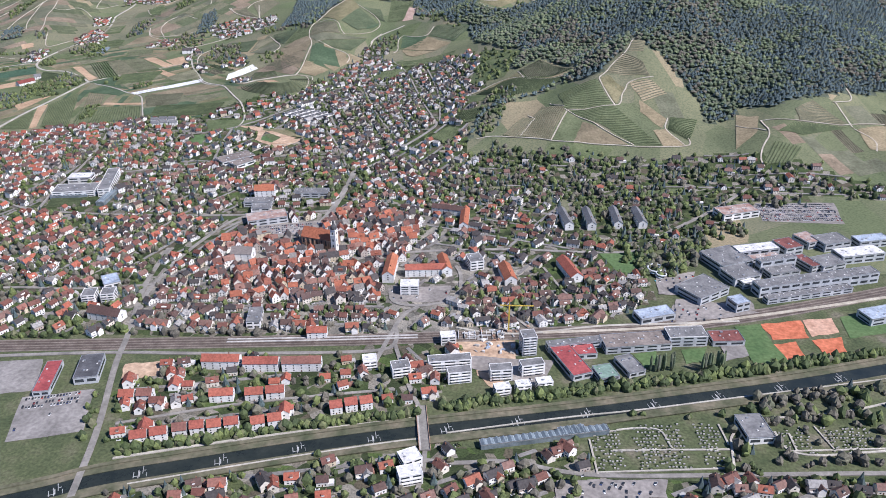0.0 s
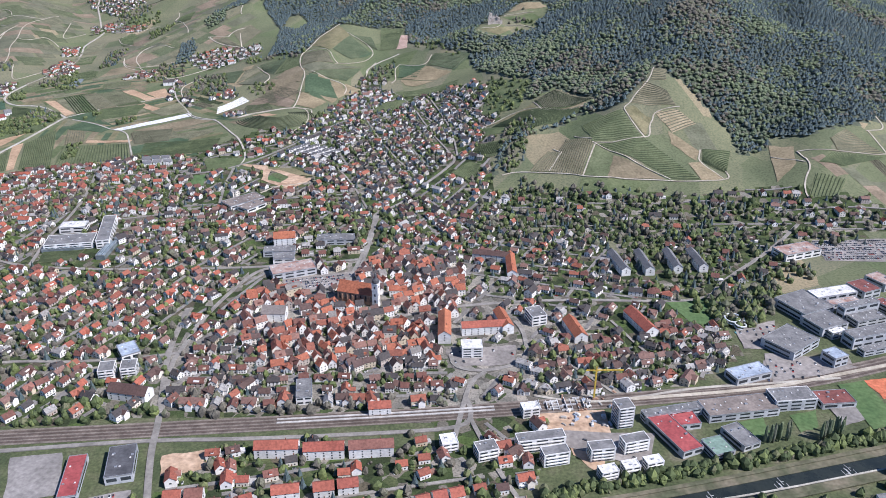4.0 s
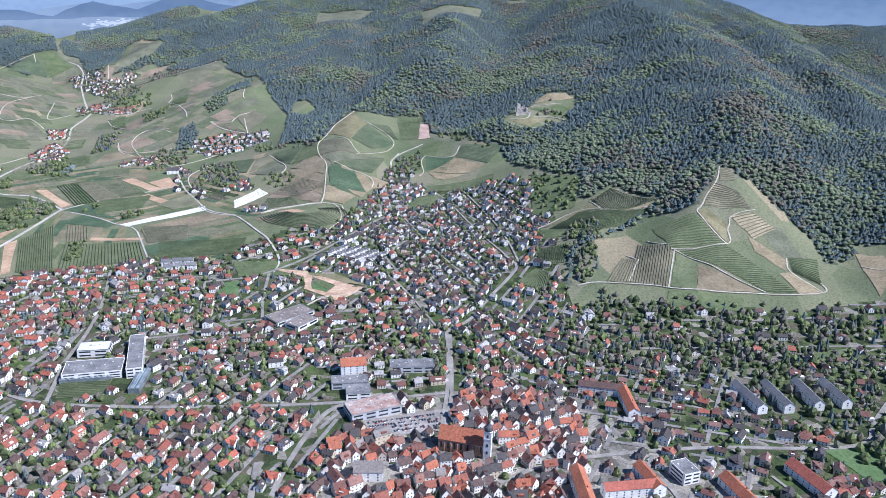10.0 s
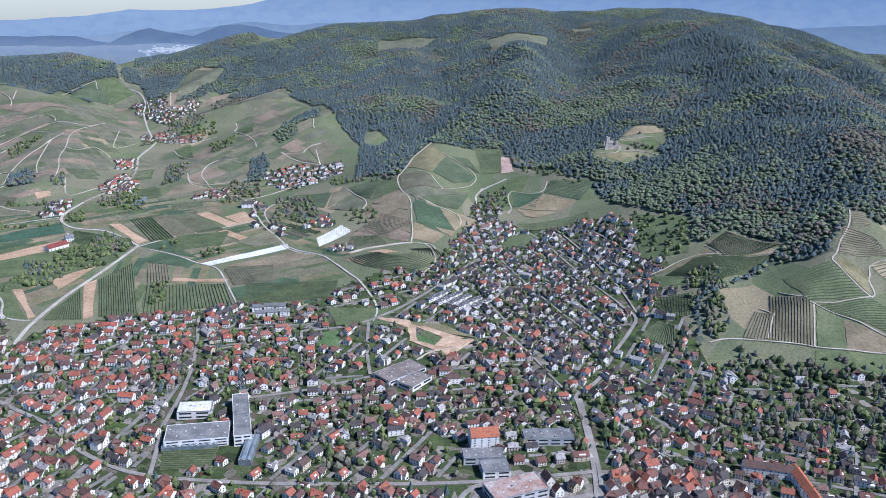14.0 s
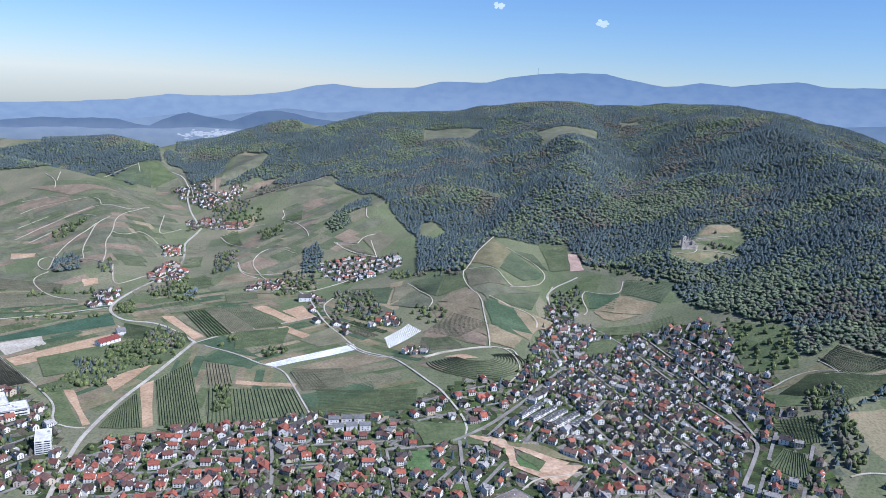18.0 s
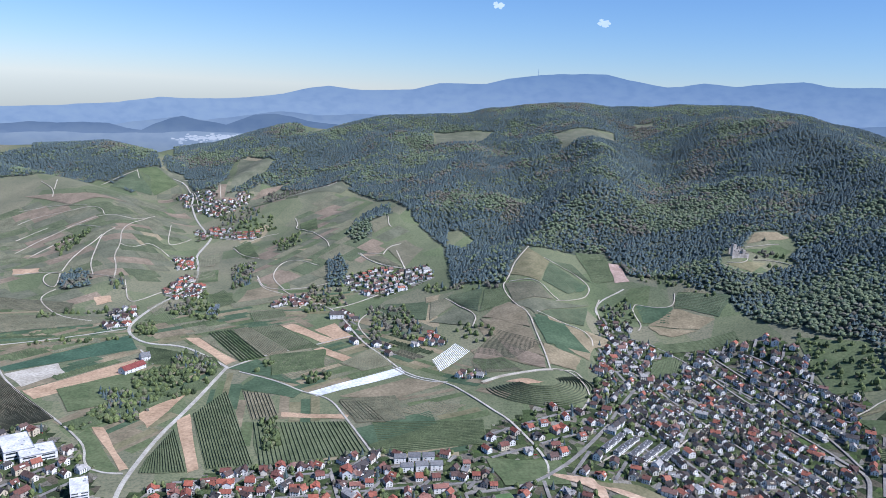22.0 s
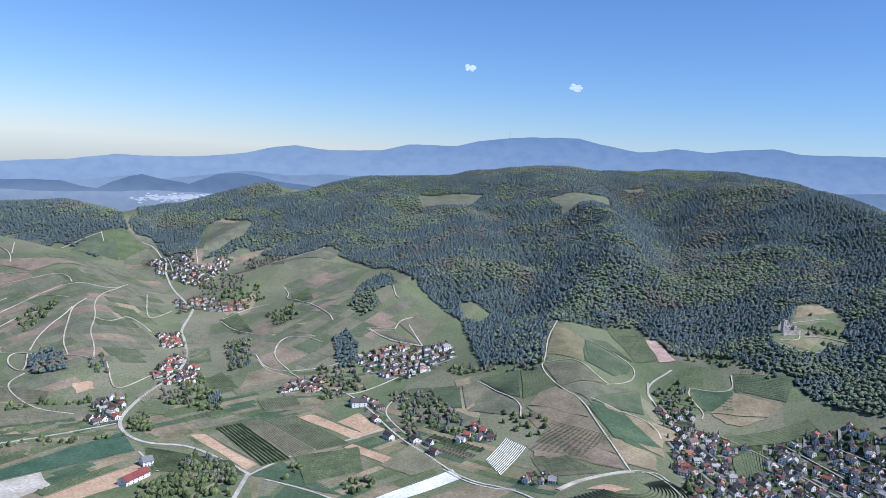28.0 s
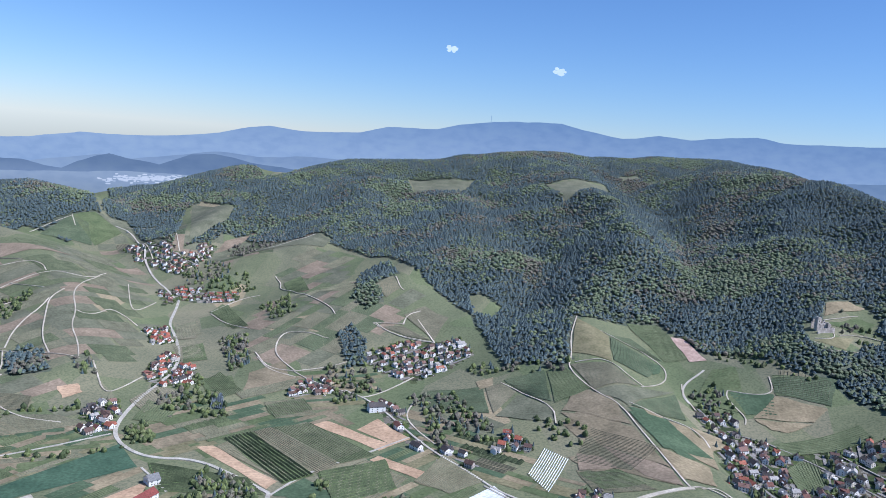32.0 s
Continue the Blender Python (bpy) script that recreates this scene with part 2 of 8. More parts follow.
def meadow_material():
    """Patchwork of meadow, vines and tilled strips, with fine mowing streaks."""
    m = bpy.data.materials.new("meadow_and_vineyards")
    m.use_nodes = True
    nt = m.node_tree
    bsdf = nt.nodes["Principled BSDF"]
    vec = coords(nt, (1, 0.55, 0), 0.5)
    cells = nt.nodes.new("ShaderNodeTexVoronoi")
    cells.inputs["Scale"].default_value, cells.inputs["Randomness"].default_value = 0.013, 0.9
    nt.links.new(vec.outputs[0], cells.inputs["Vector"])
    sep = nt.nodes.new("ShaderNodeSeparateColor")
    nt.links.new(cells.outputs["Color"], sep.inputs[0])
    # greens greyed with extra blue, a little distance haze put into the colour
    ramp = ramp_node(nt, ((0.0, (0.138, 0.15, 0.092)), (0.2, (0.168, 0.17, 0.11)), (0.4, (0.128, 0.148, 0.085)), (0.55, (0.178, 0.172, 0.12)), (0.72, (0.15, 0.16, 0.10)), (0.88, (0.19, 0.178, 0.128)), (0.97, (0.28, 0.23, 0.16))), "CONSTANT")
    nt.links.new(sep.outputs[0], ramp.inputs[0])
    broad, fine = noise_node(nt, coords(nt), 0.008, 4.0), noise_node(nt, coords(nt), 0.3, 6.0)
    g1 = ramp_node(nt, ((0.3, (0.75, 0.8, 0.75)), (0.7, (1.1, 1.08, 1.0))))
    g2 = ramp_node(nt, ((0.34, (0.72, 0.76, 0.74)), (0.5, (1.0, 1.02, 1.0)), (0.68, (1.2, 1.17, 1.12))))
    nt.links.new(broad.outputs["Fac"], g1.inputs[0])
    nt.links.new(fine.outputs["Fac"], g2.inputs[0])
    col = mixed(nt, "MULTIPLY", 1.0, mixed(nt, "MULTIPLY", 1.0, ramp.outputs[0], g1.outputs[0]), g2.outputs[0])
    nt.links.new(col, bsdf.inputs["Base Color"])
    bsdf.inputs["Roughness"].default_value, bsdf.inputs["Specular IOR Level"].default_value = 0.95, 0.1
    return m


m_meadow = meadow_material()

# terrain: crest lines with falling sides, blended, above a gently rising valley floor
RIDGES = []


def ridge(slope, rounding, *crest):
    RIDGES.append((slope, rounding, np.array(crest, float)))


# vineyard spur above the town, running up into the forest
ridge(0.50, 17, (217, 1152, 55), (294, 1235, 92), (373, 1348, 141), (484, 1476, 184), (545, 1665, 227))
ridge(0.50, 70, (545, 1665, 227), (590, 2044, 295), (606, 2604, 371), (575, 3104, 409))
ridge(0.40, 30, (114, 1181, 42), (144, 1287, 61), (227, 1438, 102), (349, 1626, 170), (522, 1892, 265))
ridge(0.42, 30, (583, 1090, 50), (681, 1287, 98), (757, 1514, 159), (871, 1892, 227), (984, 2422, 280), (1060, 2952, 295))
ridge(0.36, 23, (833, 1022, 38), (1136, 1136, 98), (1590, 1514, 182), (1741, 2271, 250))
# castle spur
ridge(0.50, 30, (68, 1840, 126), (114, 1885, 139), (192, 1967, 165), (288, 2157, 216))
ridge(0.46, 80, (288, 2157, 216), (361, 2340, 266), (606, 2604, 363))
# knoll with the bright tracks, and the forested shoulder behind it
ridge(0.32, 19, (-325, 1466, 26), (-309, 1703, 64), (-288, 1938, 100), (-274, 2029, 109))
ridge(0.62, 19, (-250, 2074, 114), (-174, 2188, 170), (-68, 2301, 233), (15, 2650, 291), (8, 2800, 299))
ridge(0.5, 120, (4, 2900, 303), (0, 3006, 309), (114, 3558, 397))
ridge(0.30, 23, (-757, 2089, 44), (-659, 2195, 76), (-577, 2301, 120), (-454, 2498, 163), (-341, 2801, 220), (-332, 3000, 240))
ridge(0.42, 110, (-328, 3090, 250), (-321, 3263, 269), (-76, 3634, 318))
ridge(0.40, 19, (-484, 2112, 73), (-415, 2204, 92), (-318, 2422, 167))
ridge(0.34, 30, (-969, 2521, 53), (-866, 2678, 101), (-767, 2755, 130), (-628, 2952, 189), (-575, 3255, 280))
ridge(0.50, 30, (-1113, 2846, 114), (-1060, 2952, 140), (-984, 3179, 197), (-833, 3406, 250))
ridge(0.34, 19, (-68, 1817, 74), (-102, 1983, 92), (91, 2135, 168))
ridge(0.34, 15, (303, 1143, 58), (378, 1090, 36), (434, 1066, 25))
# terraced mound at the foot of the knoll
ridge(0.32, 22, (-372, 1398, 33), (-330, 1410, 35))
# vineyard hills across the valley
ridge(0.36, 38, (-1125, 1877, 30), (-1204, 2157, 58), (-1294, 2404, 82), (-1476, 2634, 114), (-1590, 2740, 120), (-2044, 2952, 144))
ridge(0.44, 45, (-1363, 3089, 114), (-1476, 3179, 170), (-1665, 3331, 182), (-1750, 3350, 172), (-2044, 3406, 146), (-2498, 3406, 140))
# summit line
ridge(0.34, 61, (-1495, 3540, 138), (-1418, 3540, 158), (-1340, 3540, 173), (-1252, 3540, 177), (-1174, 3540, 190), (-1119, 3540, 210), (-1075, 3540, 237), (-997, 3540, 267), (-919, 3540, 258), (-830, 3540, 258), (-741, 3540, 271), (-693, 3540, 298), (-631, 3540, 317), (-520, 3540, 327), (-385, 3540, 338), (-273, 3540, 350), (-196, 3540, 368), (-72, 3540, 387), (40, 3540, 400), (154, 3540, 399), (245, 3540, 395), (405, 3540, 403), (518, 3540, 417), (610, 3540, 420), (818, 3540, 422), (890, 3480, 411), (982, 3480, 402), (1050, 3480, 381), (1179, 3480, 368), (1227, 3480, 308), (1365, 3480, 265), (1590, 3255, 290), (1968, 3179, 275))


def height(x, y):
    x, y = np.asarray(x, float), np.asarray(y, float)
    floor = 10.6 * np.clip((y - 946) / 303, 0, 1) * np.clip((x + 681) / 378, 0, 1)
    floor = floor + 6.8 * np.clip((y - 1022) / 454, 0, 1) + np.clip(y - 1514, 0, 1900) * 0.016 - np.clip(y - 3600, 0, 2500) * 0.05 - 3 * np.clip((-x - 530) / 303, 0, 1)
    k = 10.6
    total = np.exp(floor / k)
    for slope, rounding, crest in RIDGES:
        best = np.full(x.shape, -500.0)
        for a, b in zip(crest[:-1], crest[1:]):
            d = b - a
            s = np.clip(((x - a[0]) * d[0] + (y - a[1]) * d[1]) / (d[0] ** 2 + d[1] ** 2), 0, 1)
            far = np.sqrt((x - a[0] - s * d[0]) ** 2 + (y - a[1] - s * d[1]) ** 2 + rounding**2) - rounding
            best = np.maximum(best, a[2] + s * d[2] - slope * far)
        total = total + np.exp(np.clip(best, -400, None) / k)
    z = k * np.log(total)
    # gullies and shoulders in the wooded upper slopes
    fold = np.sin(x / 74 + 1.7 * np.sin(y / 163)) * np.sin(y / 121 + 1.2 * np.sin(x / 97)) + 0.5 * np.sin(x / 31 + y / 53 + np.sin(y / 41)) + 0.6 * np.sin((x + 0.6 * y) / 143)
    return z + 7.5 * fold * np.clip((z - 175) / 60, 0, 1) * np.clip((3560 - y) / 260, 0.25, 1)


# ---- building helpers ----
def link_mesh(name, verts, tris, mats, parent=None, label="", slots=None):
    """One mesh object from arrays of corners and triangles."""
    me = bpy.data.meshes.new(name)
    verts, tris = np.asarray(verts, np.float32), np.asarray(tris, np.int32)
    me.vertices.add(len(verts))
    me.vertices.foreach_set("co", verts.ravel())
    me.loops.add(tris.size)
    me.loops.foreach_set("vertex_index", tris.ravel())
    me.polygons.add(len(tris))
    me.polygons.foreach_set("loop_start", np.arange(0, tris.size, 3, dtype=np.int32))
    for m in mats if isinstance(mats, (list, tuple)) else [mats]:
        me.materials.append(m)
    if slots is not None:
        me.polygons.foreach_set("material_index", np.asarray(slots, np.int32))
    me.polygons.foreach_set("use_smooth", np.zeros(len(tris), bool))
    me.update(calc_edges=True)
    me.validate()
    ob = new(name, me)
    if parent:
        ob.parent = parent
    if label:
        ob["label"] = label
    return ob


def part(name, bm, material, parent=None, label=""):
    me = bpy.data.meshes.new(name)
    bm.to_mesh(me)
    bm.free()
    me.materials.append(material)
    ob = new(name, me)
    if parent:
        ob.parent = parent
    if label:
        ob["label"] = label
    return ob


def ground_at(x, y):
    return float(height(x, y))


def inside(poly, x, y):
    x, y = np.asarray(x, float), np.asarray(y, float)
    hit = np.zeros(x.shape, bool)
    for (x0, y0), (x1, y1) in zip(poly, poly[1:] + poly[:1]):
        if y0 != y1:
            hit ^= ((y0 > y) != (y1 > y)) & (x < (x1 - x0) * (y - y0) / (y1 - y0) + x0)
    return hit


def scatter(template, tris, place):
    """Copies of a template's corners (n, k, 3) joined into one set of arrays; place is already per copy."""
    n, k = place.shape[:2]
    return place.reshape(-1, 3), (tris[None] + (np.arange(n) * k)[:, None, None]).reshape(-1, 3)


DISTRICTS, FORESTS, CLEARINGS, RIDGE_LINES = [], [], [], []


def district(palette, spacing, fill, a, b, *poly):
    DISTRICTS.append((palette, spacing, fill, math.atan2(b[1] - a[1], b[0] - a[0]), list(poly)))


def forest(*poly):
    FORESTS.append(list(poly))


def clearing(*poly):
    CLEARINGS.append(list(poly))


def far_ridge(name, *line):
    RIDGE_LINES.append((name, np.array(line, float)))

ROADS, FIELDS, BLOCKS, GABLED, GROVES, GRAVES, RAIL, RIVER, CHURCH, CASTLE = [], [], [], [], [], [], [], [], [], []
# plan of what is already built over, in 2 m squares
BUSY = np.zeros((1900, 1900), bool)
EXACT, BUILT = np.zeros((1900, 1900), bool), np.zeros((1900, 1900), bool)


def mark(x, y, r, grid=BUSY):
    """Claims a disc of ground at each of the points."""
    k = int(math.ceil(r / 2))
    ix, iy = ((np.asarray(x) + 2250) / 2).astype(int), (np.asarray(y) / 2).astype(int)
    for dx in range(-k, k + 1):
        for dy in range(-k, k + 1):
            if dx * dx + dy * dy <= (r / 2 + 0.3) ** 2:
                grid[np.clip(ix + dx, 0, 1899), np.clip(iy + dy, 0, 1899)] = True


def busy(x, y, grid=BUSY):
    return grid[np.clip(((np.asarray(x) + 2250) / 2).astype(int), 0, 1899), np.clip((np.asarray(y) / 2).astype(int), 0, 1899)]


def mark_area(poly, grow=3.0, grid=BUSY):
    xs, ys = [p[0] for p in poly], [p[1] for p in poly]
    X, Y = np.meshgrid(np.arange(min(xs), max(xs) + 2, 2.0), np.arange(min(ys), max(ys) + 2, 2.0))
    k = inside(list(poly), X, Y)
    mark(X[k], Y[k], grow, grid)


def dense(pts, step):
    """Points every step metres along a line, its corners rounded off."""
    p = np.array(pts, float)
    for _ in range(2):
        if len(p) > 2:
            q = [p[0]]
            for a, b in zip(p[:-1], p[1:]):
                q += [a * 0.75 + b * 0.25, a * 0.25 + b * 0.75]
            p = np.array(q + [p[-1]])
    d = np.concatenate([[0], np.cumsum(np.hypot(*np.diff(p, axis=0).T))])
    s = np.linspace(0, d[-1], max(2, int(d[-1] / step) + 1))
    return np.stack([np.interp(s, d, p[:, 0]), np.interp(s, d, p[:, 1])], -1)


def road(width, kind, *pts):
    line = dense(pts, 5.0)
    ROADS.append((width, kind, line))
    mark(line[:, 0], line[:, 1], width / 2 + 4.0)
    mark(line[:, 0], line[:, 1], width / 2 + 1.0, EXACT)


def field(kind, rows, *c):
    FIELDS.append((kind, rows, [np.array(p, float) for p in c]))
    mark_area(c, 3)
    mark_area(c, 0.5, EXACT)


def block(name, high, roof, storeys, a, b, c):
    a, b, c = np.array(a, float), np.array(b, float), np.array(c, float)
    u = b - a
    long = np.hypot(*u)
    u = u / long
    v = np.array([-u[1], u[0]])
    wide = float((c - b) @ v)
    mid = a + u * long / 2 + v * wide / 2
    BLOCKS.append((name, high, roof, storeys, mid, math.atan2(u[1], u[0]), long, abs(wide)))
    q = [a, b, b + v * wide, a + v * wide]
    mark_area([tuple(p) for p in q], 6)
    mark_area([tuple(p) for p in q], 3, EXACT)
    mark_area([tuple(p) for p in q], 2, BUILT)


def gabled(name, high, wide, roof, a, b):
    a, b = np.array(a, float), np.array(b, float)
    u = b - a
    GABLED.append((name, high, wide, roof, (a + b) / 2, math.atan2(u[1], u[0]), float(np.hypot(*u))))
    line = dense((a, b), 4.0)
    mark(line[:, 0], line[:, 1], wide / 2 + 4.5)
    mark(line[:, 0], line[:, 1], wide / 2 + 1, EXACT)
    mark(line[:, 0], line[:, 1], wide / 2 + 1, BUILT)


def grove(kind, spacing, *poly):
    GROVES.append((kind, spacing, list(poly)))


def cemetery(*poly):
    GRAVES.append(list(poly))
    mark_area(poly, 4)


def railway(*pts):
    RAIL.append(dense(pts, 6.0))
    mark(RAIL[-1][:, 0], RAIL[-1][:, 1], 16)
    mark(RAIL[-1][:, 0], RAIL[-1][:, 1], 14, EXACT)
    mark(RAIL[-1][:, 0], RAIL[-1][:, 1], 12, BUILT)


def river(*pts):
    RIVER.append(dense(pts, 6.0))
    mark(RIVER[-1][:, 0], RIVER[-1][:, 1], 24)
    mark(RIVER[-1][:, 0], RIVER[-1][:, 1], 21, EXACT)
    mark(RIVER[-1][:, 0], RIVER[-1][:, 1], 9, BUILT)


def church(a, b):
    CHURCH.extend((np.array(a, float), np.array(b, float)))
    line = dense((a, b), 3.0)
    mark(line[:, 0], line[:, 1], 18)


def castle(a, b):
    CASTLE.extend((np.array(a, float), np.array(b, float)))


BOX_T = np.array([(0, 2, 1), (0, 3, 2), (4, 5, 6), (4, 6, 7), (0, 1, 5), (0, 5, 4), (1, 2, 6), (1, 6, 5), (2, 3, 7), (2, 7, 6), (3, 0, 4), (3, 4, 7)])


def boxes(*spans):
    """Corners and triangles of boxes given as (x0, x1, y0, y1, z0, z1)."""
    v = np.array([[(x0, y0, z0), (x1, y0, z0), (x1, y1, z0), (x0, y1, z0), (x0, y0, z1), (x1, y0, z1), (x1, y1, z1), (x0, y1, z1)] for x0, x1, y0, y1, z0, z1 in spans], float)
    return v.reshape(-1, 3), (BOX_T[None] + (np.arange(len(spans)) * 8)[:, None, None]).reshape(-1, 3)


def strip(line, left, right, lift):
    """A ribbon along a line, draped on the ground."""
    d = np.gradient(line, axis=0)
    d /= np.maximum(np.hypot(d[:, 0], d[:, 1]), 1e-6)[:, None]
    nrm = np.stack([-d[:, 1], d[:, 0]], -1)
    a, b = line + nrm * left, line + nrm * right
    z = np.maximum(np.maximum(height(a[:, 0], a[:, 1]), height(b[:, 0], b[:, 1])), height(line[:, 0], line[:, 1])) + lift
    v = np.concatenate([np.column_stack([a, z]), np.column_stack([b, z]), np.column_stack([a, z - 0.9]), np.column_stack([b, z - 0.9])])
    n = len(line)
    i = np.arange(n - 1)
    t = [np.stack(q, -1) for q in ((i, i + n, i + n + 1), (i, i + n + 1, i + 1), (i, i + 1, i + 2 * n + 1), (i, i + 2 * n + 1, i + 2 * n), (i + n, i + 3 * n, i + 3 * n + 1), (i + n, i + 3 * n + 1, i + n + 1))]
    return v, np.concatenate(t)


PLOTS = []


def plots(size, *poly):
    PLOTS.append((size, list(poly)))


STRIPS = []


def strips(a, b, *poly):
    STRIPS.append((math.atan2(b[1] - a[1], b[0] - a[0]), list(poly)))

district("dark", 19, 0.95, (-137, 1375), (-68, 1172), (-166, 1460), (-54, 1589), (63, 1487), (74, 1356), (-7, 1208), (-84, 1039), (-173, 1096), (-240, 1144), (-284, 1255))
district("red", 21, 0.85, (-748, 1147), (-546, 1181), (-813, 1140), (-724, 1189), (-461, 1203), (-430, 1154), (-453, 1005), (-499, 996), (-614, 977), (-721, 938), (-862, 1036))
district("mixed", 22, 0.8, (-377, 940), (-273, 958), (-497, 988), (-385, 1023), (-316, 1041), (-181, 1096), (-101, 1023), (-134, 832), (-263, 837), (-299, 893), (-417, 863), (-475, 884))
district("old", 15, 0.98, (-237, 641), (-93, 699), (-199, 813), (-122, 815), (2, 806), (-15, 680), (-35, 576), (-97, 557), (-203, 561), (-255, 615), (-266, 717))
district("mixed", 16.5, 0.95, (-300, 520), (-100, 525), (-308, 494), (-302, 600), (-255, 615), (-203, 561), (-97, 557), (-35, 572), (-22, 545), (-20, 500))
district("mixed", 17, 0.95, (60, 600), (200, 640), (62, 520), (66, 606), (163, 624), (229, 656), (255, 690), (285, 620), (240, 556), (144, 515))
district("red", 21, 0.85, (-462, 614), (-398, 777), (-582, 812), (-467, 808), (-252, 773), (-213, 670), (-229, 606), (-238, 525), (-313, 504), (-423, 516), (-548, 562), (-648, 786))
district("red", 20, 0.8, (-630, 844), (-611, 928), (-857, 938), (-671, 1071), (-547, 825), (-582, 812), (-639, 733))
district("brown", 20, 0.85, (78, 567), (209, 601), (69, 606), (163, 624), (229, 656), (240, 590), (230, 552), (144, 511), (71, 514))
district("mixed", 22, 0.75, (32, 765), (207, 706), (-44, 860), (78, 874), (193, 821), (253, 704), (110, 683), (-1, 712), (-52, 726))
district("mixed", 20, 0.85, (-111, 897), (-62, 797), (-119, 1010), (-42, 1048), (19, 894), (-52, 726), (-110, 798))
district("mixed", 30, 0.55, (112, 982), (398, 982), (70, 1047), (324, 1016), (483, 979), (601, 943), (566, 879), (282, 887), (130, 909), (60, 967))
district("mixed", 26, 0.7, (378, 984), (503, 983), (354, 1000), (489, 1036), (626, 981), (705, 940), (786, 879), (631, 900), (468, 914), (369, 931))
district("redrow", 20, 0.9, (-238, 322), (-30, 372), (-273, 388), (-221, 390), (-231, 417), (-197, 419), (-166, 392), (-78, 396), (-35, 407), (-17, 372), (-131, 347), (-241, 311))
district("mixed", 22, 0.85, (-29, 446), (11, 391), (-43, 466), (27, 491), (36, 439), (17, 391), (-17, 399))
district("mixed", 20, 0.9, (49, 278), (137, 324), (8, 318), (36, 334), (82, 314), (152, 324), (149, 289), (106, 280), (131, 232), (17, 227))
district("red", 22, 0.85, (-207, 247), (1, 289), (-221, 259), (-125, 287), (-39, 298), (1, 289), (10, 210), (-196, 200))
district("mixed", 22, 0.85, (271, 288), (416, 294), (267, 291), (419, 301), (485, 304), (446, 229), (233, 220))
district("mixed", 24, 0.7, (-633, 929), (-628, 1026), (-879, 1036), (-803, 1122), (-679, 1153), (-442, 1058), (-422, 978), (-596, 946))
district("brown", 22, 0.8, (-199, 1685), (-183, 1495), (-193, 1726), (-145, 1696), (-163, 1549), (-116, 1504), (-177, 1357), (-231, 1482), (-255, 1474))
district("red", 22, 0.8, (-454, 1257), (-294, 1341), (-469, 1265), (-341, 1356), (-294, 1341), (-286, 1285), (-353, 1214), (-468, 1207))
district("mixed", 17, 0.9, (-661, 1923), (-511, 2002), (-683, 1984), (-618, 2022), (-493, 2023), (-486, 1960), (-535, 1915), (-604, 1870), (-655, 1930))
district("red", 14, 0.9, (-1002, 1904), (-963, 1949), (-1019, 1896), (-1007, 2012), (-951, 1933), (-944, 1853), (-1001, 1841))
district("mixed", 14, 0.9, (-794, 1838), (-739, 1870), (-800, 1850), (-769, 1900), (-728, 1895), (-721, 1840), (-791, 1806))
district("mixed", 16, 0.85, (-662, 1733), (-591, 1613), (-676, 1800), (-644, 1785), (-583, 1613), (-590, 1572), (-623, 1615), (-662, 1733))
district("red", 18, 0.85, (-520, 1628), (-477, 1610), (-521, 1650), (-487, 1654), (-468, 1618), (-488, 1593), (-524, 1597))
district("mixed", 18, 0.85, (-589, 1582), (-557, 1551), (-588, 1592), (-560, 1601), (-552, 1560), (-581, 1543))
district("mixed", 14, 0.9, (-1059, 1740), (-986, 1665), (-1071, 1750), (-1033, 1780), (-1008, 1674), (-1047, 1638))
district("mixed", 18, 0.85, (-466, 1466), (-425, 1453), (-459, 1482), (-423, 1478), (-426, 1438), (-464, 1438))
district("dark", 30, 0.6, (-564, 546), (-531, 579), (-661, 623), (-584, 629), (-497, 560), (-483, 482), (-576, 486))
forest((-1056, 2803), (-1114, 2746), (-1326, 3030), (-1390, 3107), (-1721, 5052), (-941, 3450), (-681, 3634), (303, 3785), (1287, 3709), (2195, 3482), (2195, 1741), (293, 1487), (158, 1370), (136, 1392), (146, 1467), (114, 1543), (76, 1617), (41, 1729), (-1, 1774), (-33, 1868), (-109, 1896), (-106, 2047), (-178, 2037), (-281, 2016), (-350, 1835), (-449, 1879), (-457, 2123), (-530, 2294), (-587, 2497), (-713, 2711), (-1003, 2891))
forest((371, 1341), (423, 1312), (475, 1191), (472, 1139), (529, 1161), (547, 1189), (597, 1162), (710, 1207), (1968, 1817), (454, 2120), (227, 1741), (164, 1440), (213, 1380), (262, 1317))
forest((56, 1083), (89, 1190), (162, 1240), (228, 1276), (294, 1248), (371, 1341), (324, 1442), (262, 1317), (234, 1300), (123, 1236), (77, 1185))
forest((-1672, 2739), (-1554, 2965), (-1419, 2881), (-1371, 3048), (-1404, 3121), (-2175, 4825), (-1936, 3331), (-2113, 3298), (-2512, 3260), (-2725, 3634), (-2725, 3255), (-2156, 2729), (-1806, 2728))
forest((-717, 2067), (-690, 2097), (-667, 2036), (-672, 1948), (-702, 1938))
forest((-662, 2394), (-593, 2465), (-586, 2330), (-627, 2185), (-662, 2153), (-687, 2218))
forest((-1236, 1920), (-1220, 1965), (-1171, 1932), (-1147, 1851), (-1192, 1842))
forest((-1873, 4908), (-1628, 4730), (-1265, 3359), (-1084, 3302), (-996, 3050), (-843, 3129), (-802, 3035), (-900, 2980), (-1021, 2875), (-1149, 2799), (-1348, 3093))
clearing((-444, 2239), (-414, 2226), (-383, 2177), (-414, 2131), (-452, 2137))
clearing((104, 1915), (135, 1906), (162, 1948), (191, 1983), (240, 1985), (261, 1956), (249, 1908), (215, 1865), (220, 1835), (177, 1839), (127, 1809), (89, 1817), (64, 1827), (77, 1868))
